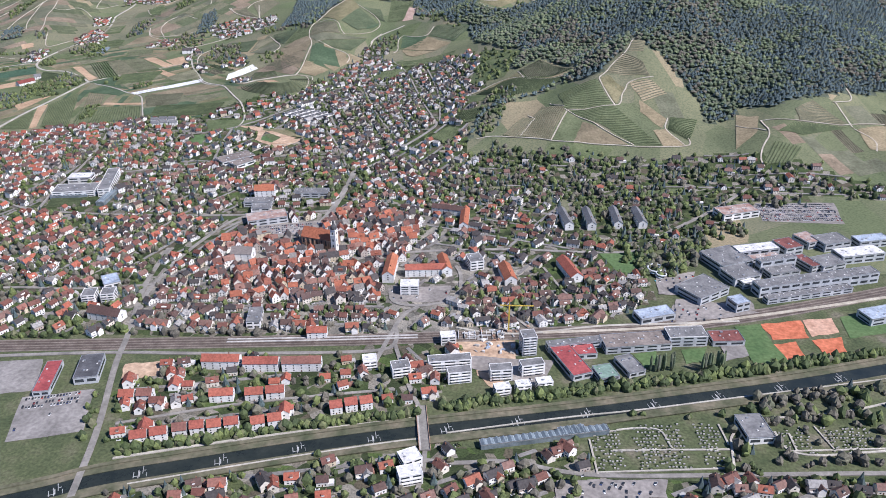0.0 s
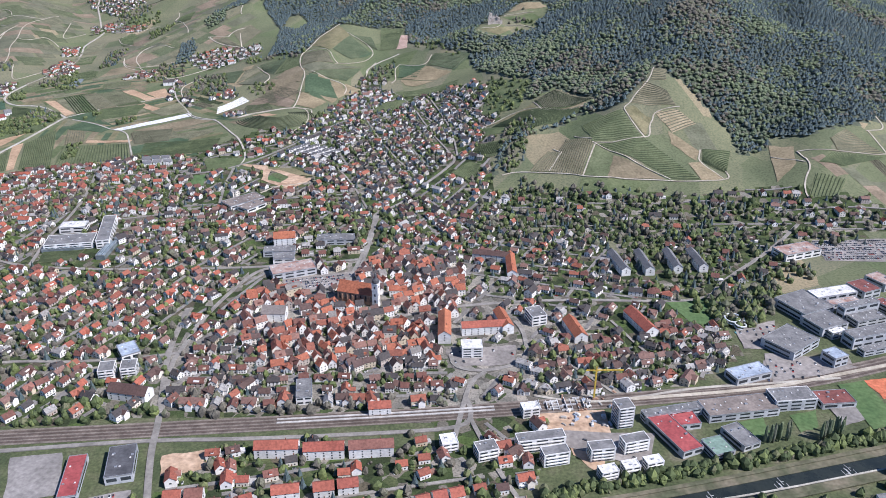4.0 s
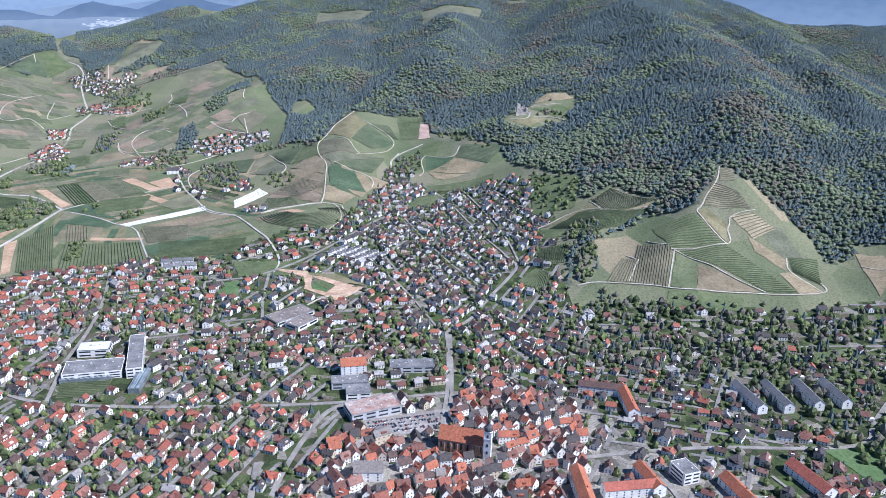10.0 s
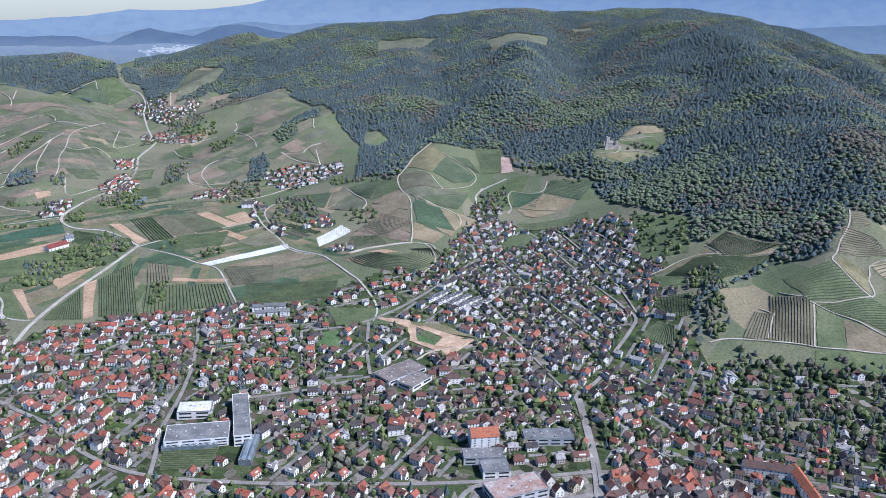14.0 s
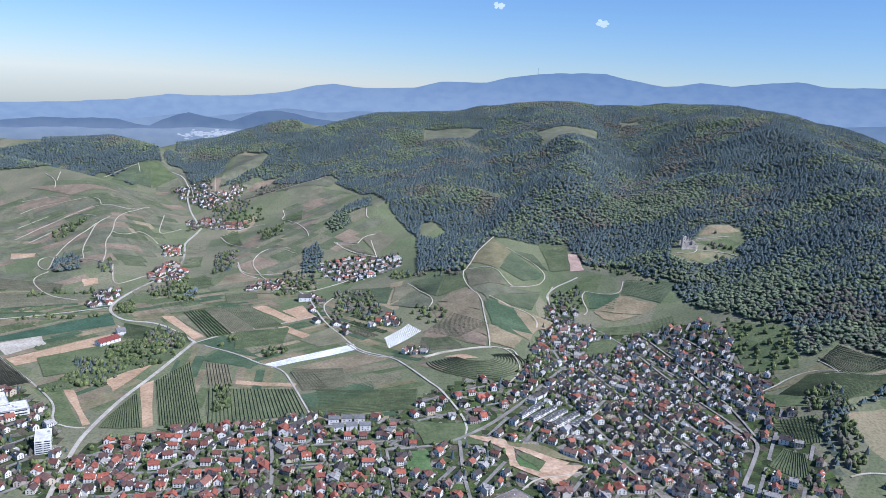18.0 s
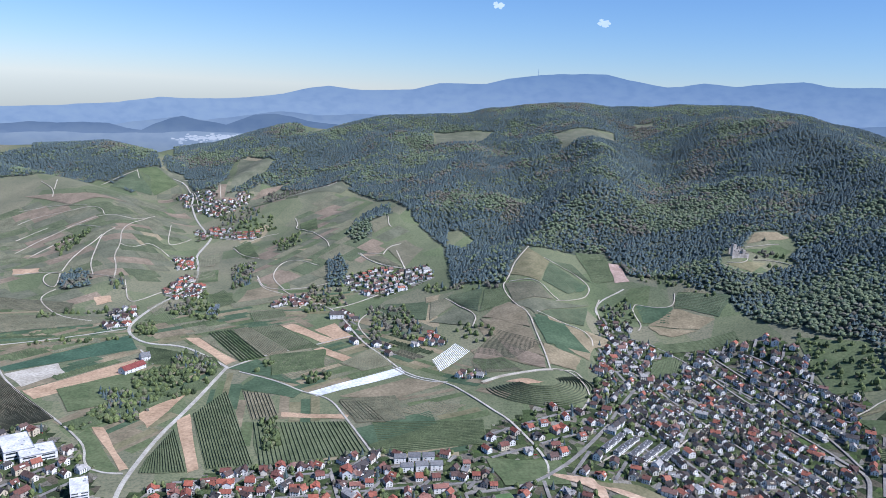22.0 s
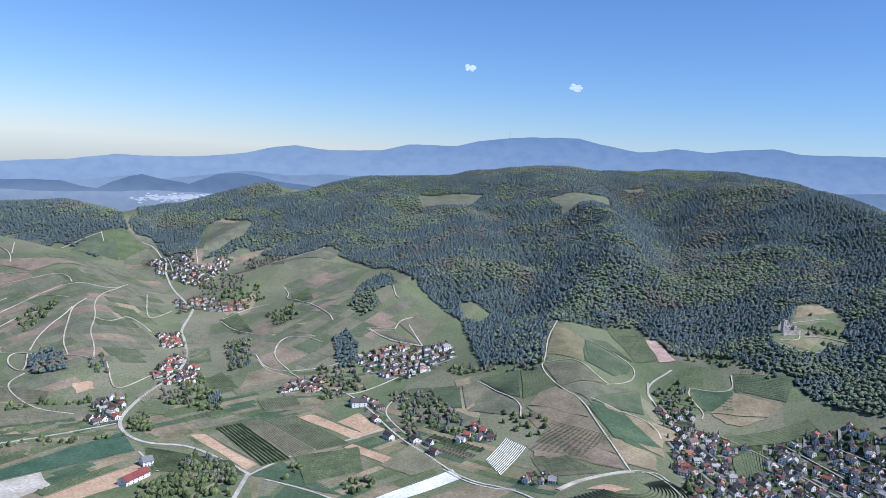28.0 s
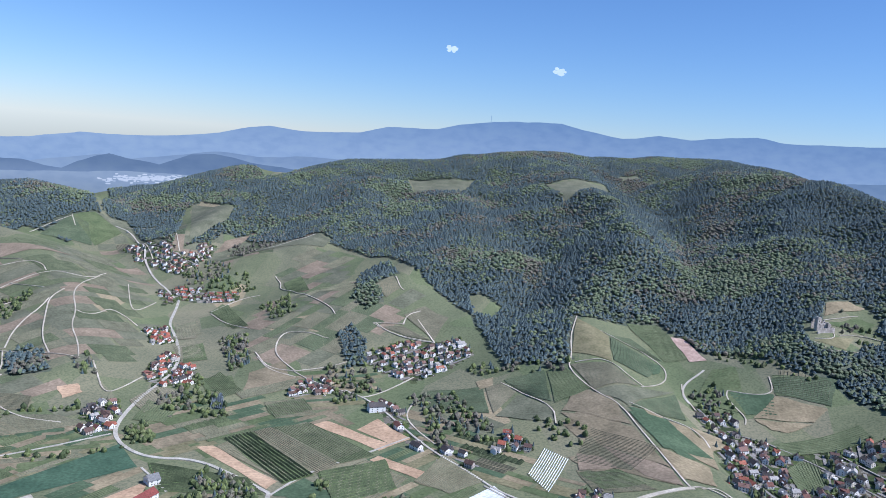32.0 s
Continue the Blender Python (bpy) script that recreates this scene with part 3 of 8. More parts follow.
clearing((55, 1301), (128, 1336), (197, 1397), (261, 1319), (237, 1299), (129, 1223), (59, 1256))
clearing((79, 1566), (165, 1482), (124, 1353), (51, 1370))
far_ridge("far", (-3670, 3854, 190), (-3051, 4320, 217), (-2499, 4618, 247), (-2148, 4761, 278), (-1930, 4833, 318), (-1789, 4874, 315), (-1524, 4937, 332), (-1279, 4982, 366), (-1138, 5001, 407), (-1028, 5014, 425), (-834, 5028, 409), (-542, 5036, 432), (-387, 5032, 475), (-119, 5014, 481), (8, 5000, 519), (182, 4974, 550), (355, 4942, 561), (555, 4897, 569), (679, 4864, 540), (873, 4806, 511), (1055, 4742, 541), (1206, 4683, 533), (1386, 4603, 559), (1509, 4544, 573), (1631, 4481, 552), (1851, 4354, 556), (2116, 4180, 573), (2460, 3911, 563), (2957, 3414, 609),)
far_ridge("middle", (-3541, 3701, 142), (-2759, 4261, 152), (-2419, 4435, 171), (-2255, 4505, 158), (-2107, 4563, 168), (-1953, 4616, 196), (-1792, 4665, 225), (-1654, 4702, 212), (-1483, 4742, 237), (-1247, 4784, 277), (-1066, 4808, 260), (-819, 4829, 283), (-568, 4836, 276), (-317, 4829, 294), (301, 4749, 337), (1624, 4256, 351), (2019, 4004, 398), (2816, 3271, 496),)
far_ridge("foothill", (-3212, 3539, 142), (-2937, 3750, 153), (-2693, 3910, 151), (-2509, 4015, 170), (-2410, 4066, 180), (-2307, 4116, 194), (-2201, 4164, 192), (-2089, 4211, 198), (-1998, 4246, 196), (-1915, 4276, 177), (-1855, 4297, 168), (-1793, 4317, 203), (-1730, 4336, 230), (-1674, 4352, 244), (-1616, 4368, 232), (-1545, 4386, 219), (-1471, 4404, 205), (-1404, 4419, 236), (-1337, 4432, 264), (-1241, 4450, 271), (-1144, 4465, 261), (-1073, 4475, 245), (-916, 4492, 229), (-624, 4508, 190))
far_ridge("valley", (-3130, 3438, 130), (-2449, 3899, 144), (-2150, 4044, 159), (-1931, 4132, 157), (-1570, 4246, 177), (-1178, 4329, 179), (-620, 4378, 155))
road(5.6, "lane", (-809, 996), (-819, 1037), (-836, 1128), (-838, 1172), (-835, 1262), (-822, 1344), (-806, 1500))
road(5.6, "lane", (-806, 1500), (-843, 1540), (-896, 1589), (-949, 1590), (-981, 1613), (-1006, 1652), (-1014, 1700), (-1006, 1787), (-983, 1878), (-979, 1983), (-1010, 2120), (-1035, 2186), (-1043, 2322), (-1049, 2397))
road(5.6, "lane", (-1060, 2401), (-1106, 2516), (-1161, 2654), (-1188, 2719), (-1196, 2775), (-1271, 2990), (-1328, 3016))
road(3, "lane", (-805, 1494), (-769, 1550), (-691, 1611), (-630, 1660))
road(3.6, "lane", (-710, 1849), (-665, 1793), (-613, 1628), (-572, 1556), (-535, 1474), (-479, 1441), (-449, 1380), (-423, 1334), (-400, 1304), (-368, 1213), (-374, 1169))
road(3, "lane", (-784, 1483), (-721, 1449), (-679, 1410), (-641, 1391), (-614, 1326), (-575, 1228))
road(3, "lane", (-1228, 1578), (-1144, 1493), (-1094, 1421), (-1034, 1359), (-973, 1302), (-935, 1263), (-908, 1230), (-893, 1187), (-869, 1171), (-844, 1171))
road(3, "lane", (-1179, 1558), (-1103, 1596), (-1012, 1662))
road(3, "lane", (-955, 1563), (-937, 1536), (-916, 1502))
road(2.3, "track", (-855, 1995), (-832, 1936), (-788, 1906))
road(2.3, "track", (-545, 2021), (-557, 2133))
road(2.3, "track", (-651, 2097), (-618, 2054), (-545, 2021))
road(2.4, "track", (-281, 2025), (-321, 1936), (-342, 1858), (-359, 1826), (-350, 1743), (-326, 1674), (-326, 1612), (-322, 1534), (-323, 1484), (-325, 1454))
road(2.4, "track", (-312, 1456), (-287, 1469), (-282, 1430))
road(2.4, "track", (-598, 1635), (-620, 1694), (-627, 1744), (-601, 1808))
road(3.6, "lane", (-120, 1834), (-170, 1801), (-193, 1756), (-193, 1730))
road(3, "lane", (-558, 1510), (-538, 1474), (-504, 1445), (-477, 1439))
road(7, "track", (-429, 1420), (-383, 1448), (-338, 1455), (-322, 1456))
road(2.3, "track", (372, 1347), (357, 1311), (322, 1272), (309, 1248), (291, 1236), (317, 1155))
road(2.3, "track", (230, 1149), (276, 1147), (319, 1156), (329, 1169), (334, 1200), (343, 1212), (345, 1224), (363, 1233), (396, 1241))
road(2.3, "track", (227, 1152), (257, 1120), (297, 1078), (335, 1051))
road(2.3, "track", (421, 1053), (394, 1104), (408, 1142))
road(2.3, "track", (231, 1146), (198, 1066))
road(2.3, "track", (175, 1141), (148, 1092))
road(2.3, "track", (163, 1162), (172, 1143))
road(2.3, "track", (205, 1197), (216, 1170), (229, 1160))
road(2.3, "track", (140, 1317), (166, 1314), (243, 1304))
road(2.3, "track", (151, 1356), (163, 1318))
road(2.8, "track", (72, 1095), (97, 1100), (146, 1088), (186, 1073), (201, 1064), (254, 1051), (336, 1048), (375, 1042), (417, 1050), (432, 1056), (432, 1080))
road(2.6, "track", (533, 986), (531, 1005), (543, 1038), (565, 1068), (563, 1123))
road(2.6, "track", (563, 1123), (611, 1107), (719, 1129), (786, 1147))
road(2.6, "track", (711, 1187), (721, 1123))
road(2.6, "track", (707, 1186), (749, 1198), (752, 1246))
road(2.6, "track", (525, 1132), (559, 1079))
road(2.6, "track", (722, 1119), (753, 1093), (738, 1056))
road(5.5, "asphalt", (-295, 447), (-303, 506), (-316, 579), (-313, 595), (-309, 662), (-282, 761), (-261, 799), (-184, 818))
road(4.6, "asphalt", (-313, 595), (-351, 587), (-426, 578), (-460, 582), (-510, 578))
road(5.2, "asphalt", (-150, 754), (-136, 838), (-128, 947), (-129, 983), (-95, 1005), (-62, 1076), (-22, 1141), (2, 1185), (-15, 1228))
road(5.6, "asphalt", (-817, 977), (-756, 933), (-700, 900), (-653, 850), (-607, 820), (-573, 806), (-515, 798), (-434, 794), (-267, 798), (-139, 821))
road(4.6, "asphalt", (-568, 809), (-576, 860), (-583, 891), (-582, 971), (-593, 1074), (-620, 1187))
road(4.6, "asphalt", (-508, 960), (-445, 977), (-385, 1008), (-343, 1025))
road(5.2, "asphalt", (-470, 1137), (-409, 1151), (-379, 1171), (-332, 1219), (-270, 1309))
road(4.6, "asphalt", (-381, 1165), (-379, 1081), (-371, 1019))
road(3.6, "asphalt", (-470, 1137), (-457, 1051), (-450, 991))
road(3.6, "asphalt", (-590, 1079), (-528, 1097), (-467, 1117))
road(3.6, "asphalt", (-171, 1423), (-124, 1249), (-69, 1119))
road(3.6, "asphalt", (-50, 1581), (-5, 1367), (3, 1195))
road(3.6, "asphalt", (-245, 1240), (-179, 1113), (-136, 979))
road(5.2, "asphalt", (-25, 589), (-22, 564), (6, 556), (42, 567), (57, 586), (58, 635), (50, 658))
road(5.6, "asphalt", (-104, 655), (-52, 686), (27, 700), (125, 709), (207, 702), (289, 705), (316, 749), (409, 835), (490, 926))
road(5.2, "asphalt", (-27, 440), (-19, 480), (-7, 539), (10, 556))
road(3.5, "lane", (55, 514), (76, 507), (111, 503), (139, 505), (215, 525), (282, 530), (369, 540))
road(3.6, "asphalt", (78, 596), (120, 538), (135, 516))
road(3.6, "asphalt", (160, 658), (182, 592), (203, 553))
road(3.6, "asphalt", (-174, 1651), (-100, 1604), (-39, 1324), (-6, 1200))
road(4.6, "asphalt", (-124, 969), (-130, 859), (-138, 786), (-156, 743))
road(6.5, "asphalt", (-246, 221), (-251, 251), (-264, 329), (-293, 434), (-298, 476), (-321, 573), (-327, 614), (-330, 692))
road(5.2, "asphalt", (-440, 436), (-303, 451), (-213, 451), (-89, 458), (-13, 465), (-7, 489), (-12, 511))
road(4.6, "asphalt", (-9, 478), (10, 409), (24, 374))
road(4.6, "asphalt", (34, 312), (34, 287), (28, 245))
road(5.2, "asphalt", (33, 301), (58, 297), (107, 304), (154, 290), (201, 288), (296, 294), (423, 302), (486, 305))
road(3.6, "asphalt", (-252, 337), (-149, 371), (-33, 394), (-1, 399))
road(1.8, "lane", (-210, 261), (-88, 298), (7, 324), (29, 328))
road(3, "lane", (-235, 291), (-120, 324), (19, 356))
road(1.8, "lane", (52, 337), (160, 364), (230, 377), (325, 400), (483, 437))
road(5, "ballast", (149, 507), (286, 522), (366, 545), (469, 574), (556, 601))
railway((-1161, 402), (-463, 454), (-428, 457), (-220, 472), (-16, 488), (149, 507), (286, 524), (393, 553), (561, 613), (670, 657))
river((-841, 32), (-280, 244), (-241, 265), (-173, 284), (-100, 306), (-24, 326), (39, 341), (161, 366), (281, 396), (386, 422), (491, 454), (614, 494))
field("asphalt", 0, (-358, 371), (-294, 387), (-277, 325), (-340, 307))
field("asphalt", 0, (-412, 429), (-371, 435), (-347, 384), (-392, 373))
field("lot", 0, (482, 874), (603, 879), (590, 805), (479, 811))
field("lot", 0, (-234, 765), (-145, 787), (-137, 749), (-223, 729))
field("lot", 0, (-30, 599), (46, 607), (42, 570), (-23, 565))
field("sand", 0, (54, 485), (119, 491), (118, 452), (55, 450))
field("sand", 0, (75, 450), (118, 452), (98, 399), (79, 426))
field("sand", 0, (-282, 430), (-244, 437), (-238, 412), (-275, 404))
field("lot", 0, (303, 573), (396, 584), (393, 553), (286, 524))
field("lot", 0, (172, 283), (238, 286), (233, 265), (160, 262))
field("clay", 0, (391, 535), (438, 545), (434, 509), (395, 504))
field("claypale", 0, (440, 546), (474, 551), (471, 521), (438, 512))
field("clay", 0, (386, 493), (417, 501), (418, 470), (391, 465))
field("clay", 0, (436, 505), (469, 512), (463, 480), (439, 476))
field("lawn", 0, (361, 518), (389, 531), (397, 465), (361, 458))
field("lawn", 0, (484, 554), (543, 571), (521, 523), (478, 510))
field("lawn", 0, (241, 470), (265, 477), (263, 454), (248, 446))
field("lawn", 0, (292, 480), (320, 487), (311, 461), (292, 455))
field("lawn", 0, (235, 703), (281, 711), (294, 674), (254, 638))
field("lawn", 0, (-451, 1132), (-421, 1140), (-413, 1086), (-442, 1082))
field("lawn", 0, (-314, 1130), (-283, 1116), (-289, 1094), (-315, 1105))
field("vinegreen", 4, (-569, 856), (-515, 862), (-513, 818), (-561, 817))
cemetery((181, 337), (232, 357), (299, 363), (290, 301), (181, 293))
cemetery((347, 352), (409, 370), (456, 377), (436, 330), (350, 319))
field("tan", 0, (-902, 1626), (-883, 1630), (-799, 1529), (-809, 1511))
field("tan", 0, (-1053, 1386), (-941, 1531), (-939, 1464), (-1026, 1360))
field("pale", 0, (-1106, 1444), (-1053, 1493), (-1027, 1456), (-1061, 1401))
field("teal", 0, (-1124, 1468), (-995, 1630), (-960, 1566), (-1110, 1451))
field("tan", 0, (-881, 1322), (-841, 1408), (-832, 1417), (-854, 1286))
field("tan", 0, (-921, 1283), (-909, 1285), (-843, 1182), (-849, 1177))
field("tan", 0, (-826, 1309), (-815, 1330), (-766, 1184), (-776, 1177))
field("tan", 0, (-700, 1342), (-610, 1334), (-613, 1322), (-697, 1328))
field("tan", 0, (-758, 1707), (-739, 1721), (-654, 1636), (-673, 1619))
field("tan", 0, (-698, 1690), (-668, 1729), (-629, 1654), (-654, 1636))
field("tan", 0, (-688, 1590), (-676, 1603), (-616, 1546), (-634, 1534))
field("tan", 0, (-853, 1668), (-840, 1671), (-769, 1550), (-780, 1543))
field("tan", 0, (-1120, 1804), (-1095, 1817), (-1083, 1794), (-1103, 1772))
field("plastic", 0, (-675, 1410), (-546, 1509), (-538, 1479), (-659, 1397))
field("green", 0, (-772, 1419), (-756, 1468), (-680, 1417), (-690, 1391))
field("vinegreen", 5, (-812, 1330), (-758, 1185), (-707, 1196), (-786, 1410))
field("vine", 5, (-765, 1412), (-734, 1318), (-698, 1322), (-725, 1401))
field("vinegreen", 5, (-732, 1310), (-702, 1195), (-580, 1228), (-612, 1314))
field("vinegreen", 5, (-830, 1206), (-829, 1172), (-777, 1177), (-822, 1286))
field("vinegreen", 5, (-565, 1223), (-436, 1251), (-436, 1310), (-580, 1311))
field("vine", 5, (-630, 1378), (-603, 1318), (-560, 1314), (-594, 1379))
field("soil", 0, (-631, 1396), (-534, 1462), (-479, 1437), (-551, 1385))
field("vine", 5, (-552, 1348), (-505, 1372), (-455, 1353), (-502, 1320))
field("vine", 4, (-1117, 1443), (-973, 1302), (-1019, 1262), (-1090, 1295))
field("vine", 4, (-813, 1682), (-768, 1716), (-693, 1621), (-763, 1559))
field("vine", 4, (-879, 1627), (-853, 1665), (-782, 1542), (-796, 1532))
field("vine", 4, (-832, 1668), (-813, 1682), (-763, 1559), (-769, 1553))
field("vine", 5, (-756, 1531), (-693, 1592), (-645, 1536), (-712, 1455))
field("green", 0, (-803, 1497), (-768, 1539), (-682, 1434), (-782, 1486))
field("vine", 4, (-639, 1528), (-591, 1603), (-555, 1523), (-602, 1493))
field("meadow", 0, (-929, 1258), (-924, 1281), (-850, 1175), (-879, 1170))
field("orchard", 8, (-962, 1282), (-831, 1441), (-813, 1424), (-928, 1273))
field("orchard", 8, (-950, 1577), (-832, 1536), (-812, 1496), (-923, 1502))
field("vine", 6, (-1322, 1823), (-1143, 1775), (-1134, 1730), (-1281, 1747))
field("vine", 6, (-1262, 1711), (-1097, 1719), (-1045, 1694), (-1209, 1614))
field("tunnels", 4.4, (-498, 1538), (-458, 1605), (-435, 1569), (-487, 1484))
field("glass", 3, (-904, 1759), (-907, 1819), (-893, 1822), (-881, 1755))
field("tan", 0, (-398, 1409), (-372, 1419), (-345, 1399), (-368, 1394))
field("green", 0, (-318, 1668), (-292, 1662), (-256, 1547), (-298, 1540))
field("soil", 0, (-418, 1663), (-345, 1716), (-338, 1467), (-387, 1525))
field("tan2", 0, (-320, 1559), (-263, 1529), (-290, 1473), (-323, 1484))
field("vine", 5, (-48, 1737), (-18, 1782), (44, 1733), (16, 1697))
field("vinegreen", 5, (-125, 1562), (-158, 1475), (-124, 1489), (-84, 1574))
field("vine", 4, (-435, 1540), (-386, 1518), (-364, 1463), (-435, 1471))
field("soil", 0, (-435, 1575), (-403, 1575), (-382, 1533), (-415, 1527))
field("vine", 4, (-1020, 2177), (-991, 2235), (-968, 2142), (-1003, 2095))
field("vinegreen", 4, (-988, 2049), (-957, 2081), (-936, 1987), (-972, 1965))
field("vinegreen", 4, (-937, 1885), (-888, 1907), (-874, 1846), (-916, 1827))
field("vine", 4, (-876, 1831), (-780, 1903), (-795, 1852), (-863, 1803))
field("soil", 0, (-865, 1817), (-792, 1867), (-807, 1978), (-861, 1924))
field("vine", 5, (-830, 1792), (-773, 1810), (-755, 1743), (-809, 1727))
field("pinkvine", 4, (-1017, 1783), (-988, 1844), (-947, 1823), (-988, 1736))
field("vinegreen", 5, (-998, 1711), (-992, 1788), (-947, 1741), (-955, 1703))
field("vinegreen", 4, (-968, 2312), (-943, 2358), (-898, 2205), (-923, 2176))
field("vinegreen", 4, (-831, 2466), (-793, 2504), (-772, 2363), (-818, 2376))
field("vine", 4, (-638, 2263), (-599, 2312), (-590, 2234), (-621, 2197))
field("vinegreen", 6, (222, 1224), (289, 1231), (314, 1154), (227, 1152))
field("vine", 4, (191, 1197), (148, 1092), (195, 1066), (230, 1154))
field("vine", 4, (154, 1155), (116, 1099), (146, 1092), (171, 1140))
field("vinegreen", 0, (232, 1141), (202, 1068), (235, 1056), (255, 1112))
field("soil", 0, (256, 1110), (327, 1051), (235, 1053), (245, 1081))
field("vinegreen", 6, (236, 1144), (315, 1151), (382, 1047), (338, 1053))
field("vine", 6, (311, 1248), (390, 1242), (381, 1278), (346, 1307))
field("olive", 0, (295, 1230), (312, 1242), (339, 1215), (319, 1162))
field("tanvine", 6, (350, 1226), (388, 1234), (416, 1203), (369, 1178))
field("tan2", 0, (363, 1183), (405, 1139), (392, 1108), (361, 1153))
field("tan2", 0, (374, 1093), (398, 1106), (420, 1053), (383, 1045))
field("vinegreen", 6, (412, 1144), (462, 1149), (431, 1071), (402, 1107))
field("vine", 5, (369, 1342), (394, 1342), (386, 1306), (358, 1307))
field("vine", 5, (155, 1364), (199, 1389), (260, 1319), (167, 1318))
field("vinegreen", 5, (138, 1308), (242, 1299), (209, 1276), (125, 1244))
field("vinegreen", 4, (36, 1235), (87, 1214), (66, 1168), (32, 1178))
field("vinegreen", 4, (-10, 1130), (21, 1161), (40, 1143), (22, 1080))
field("meadow", 0, (197, 1060), (302, 1042), (283, 1013), (180, 1026))
field("vine", 5, (628, 1149), (668, 1183), (715, 1129), (626, 1111))
field("vinegreen", 5, (577, 1073), (610, 1104), (712, 1122), (616, 1069))
field("tan2", 0, (534, 1168), (565, 1142), (545, 1080), (502, 1042))
field("tan2", 0, (729, 1120), (788, 1144), (752, 1055), (730, 1064))
field("vinegreen", 5, (532, 994), (563, 1046), (604, 1030), (575, 990))
block("school", 9, "white", 2, (-574, 933), (-539, 937), (-533, 915))
block("school", 9, "grey", 3, (-573, 883), (-511, 894), (-503, 862))
block("school", 12, "grey", 3, (-520, 946), (-503, 950), (-485, 862))
block("greenhouse", 4, "glass", 1, (-571, 859), (-517, 867), (-514, 856))
block("greenhouse", 6, "glass", 1, (-488, 872), (-476, 872), (-462, 825))
block("sports_hall", 8, "grey", 2, (-203, 887), (-151, 889), (-154, 869))
block("sports_hall", 8, "grey", 2, (-269, 848), (-228, 850), (-228, 832))
block("school_annex", 8, "grey", 2, (-253, 827), (-226, 830), (-225, 809))
block("market_hall", 9, "redgrey", 2, (-253, 787), (-201, 807), (-197, 778))
block("kindergarten", 6, "brown", 1, (-367, 1012), (-323, 1052), (-294, 1038))
block("kindergarten", 6, "brown", 1, (-338, 992), (-315, 1022), (-290, 1016))
block("office_building", 12, "white", 4, (-14, 599), (8, 600), (8, 583))
block("town_office", 12, "grey", 3, (62, 668), (79, 673), (76, 648))
block("factory_hall", 10, "grey", 2, (311, 603), (351, 632), (381, 606))
block("warehouse", 8, "bluegrey", 1, (252, 546), (292, 560), (296, 540))
block("office_building", 10, "redgrey", 2, (414, 833), (469, 852), (466, 822))
block("works_building", 7, "redflat", 1, (152, 473), (172, 481), (182, 423))
block("works_building", 6, "redflat", 1, (174, 478), (199, 482), (199, 461))
block("works_building", 8, "grey", 2, (150, 479), (207, 492), (210, 482))
block("works_building", 8, "brown", 2, (208, 494), (278, 505), (277, 479))
block("works_building", 12, "grey", 3, (278, 506), (319, 510), (318, 489))
block("works_building", 6, "redbrown", 1, (325, 510), (359, 513), (355, 491))
block("works_building", 8, "green", 2, (193, 436), (212, 442), (214, 419))
block("works_building", 6, "grey", 1, (218, 456), (235, 463), (245, 434))
block("apartment_block", 9, "white", 3, (94, 401), (109, 405), (111, 395))
block("apartment_block", 9, "white", 3, (115, 407), (129, 410), (131, 400))
block("apartment_block", 9, "white", 3, (135, 412), (150, 416), (151, 406))
block("apartment_block", 13, "grey", 4, (90, 428), (112, 431), (114, 419))
block("apartment_block", 13, "grey", 4, (120, 436), (143, 442), (144, 430))
block("apartment_block", 13, "grey", 4, (48, 421), (71, 426), (75, 415))
block("apartment_block", 13, "grey", 4, (28, 440), (71, 447), (74, 435))
block("apartment_tower", 22, "grey", 7, (122, 477), (137, 480), (138, 464))
block("white_house", 10, "white", 3, (38, 489), (54, 492), (56, 481))
block("market_hall", 6, "redflat", 1, (-358, 423), (-343, 426), (-324, 377))
block("market_hall", 8, "dark", 1, (-326, 432), (-304, 437), (-290, 399))
block("greenhouse", 5, "glass", 1, (81, 324), (196, 350), (198, 342))
block("greenhouse", 5, "glass", 1, (151, 343), (175, 349), (176, 338))
block("chapel_hall", 7, "grey", 1, (314, 366), (338, 369), (340, 336))
block("apartment_block", 16, "white", 6, (-883, 1128), (-867, 1135), (-851, 1106))
block("apartment_block", 12, "grey", 4, (-382, 561), (-367, 564), (-359, 547))
block("apartment_block", 12, "grey", 4, (-361, 564), (-346, 567), (-339, 551))
block("commercial_hall", 8, "bluegrey", 1, (-380, 599), (-364, 609), (-350, 587))
block("commercial_hall", 9, "white", 2, (-1009, 1231), (-983, 1249), (-956, 1208))
block("commercial_hall", 8, "white", 2, (-976, 1208), (-944, 1229), (-927, 1205))
block("warehouse", 9, "bluegrey", 2, (503, 557), (539, 569), (536, 544))
block("depot", 9, "grey", 2, (-179, 532), (-164, 534), (-163, 503))
gabled("red_hall", 8, 16, "redrow", (184, 670), (198, 622))
gabled("orange_roofed_building", 8, 15, "orange", (110, 651), (118, 611))
gabled("terrace_building", 10, 13, "orange", (32, 668), (40, 630))
gabled("terrace_building", 10, 13, "redrow", (-12, 633), (38, 638))
gabled("terrace_building", 11, 14, "orange", (-30, 662), (-31, 611))
gabled("apartment_house", 9, 12, "grey", (195, 825), (203, 770))
gabled("apartment_house", 9, 12, "grey", (231, 826), (234, 771))
gabled("apartment_house", 9, 12, "grey", (270, 830), (271, 776))
gabled("apartment_house", 9, 12, "grey", (302, 829), (305, 779))
gabled("terrace_building", 10, 13, "redrow", (-200, 431), (-162, 432))
gabled("terrace_building", 10, 13, "redrow", (-157, 428), (-122, 430))
gabled("terrace_building", 10, 13, "redrow", (-118, 430), (-79, 433))
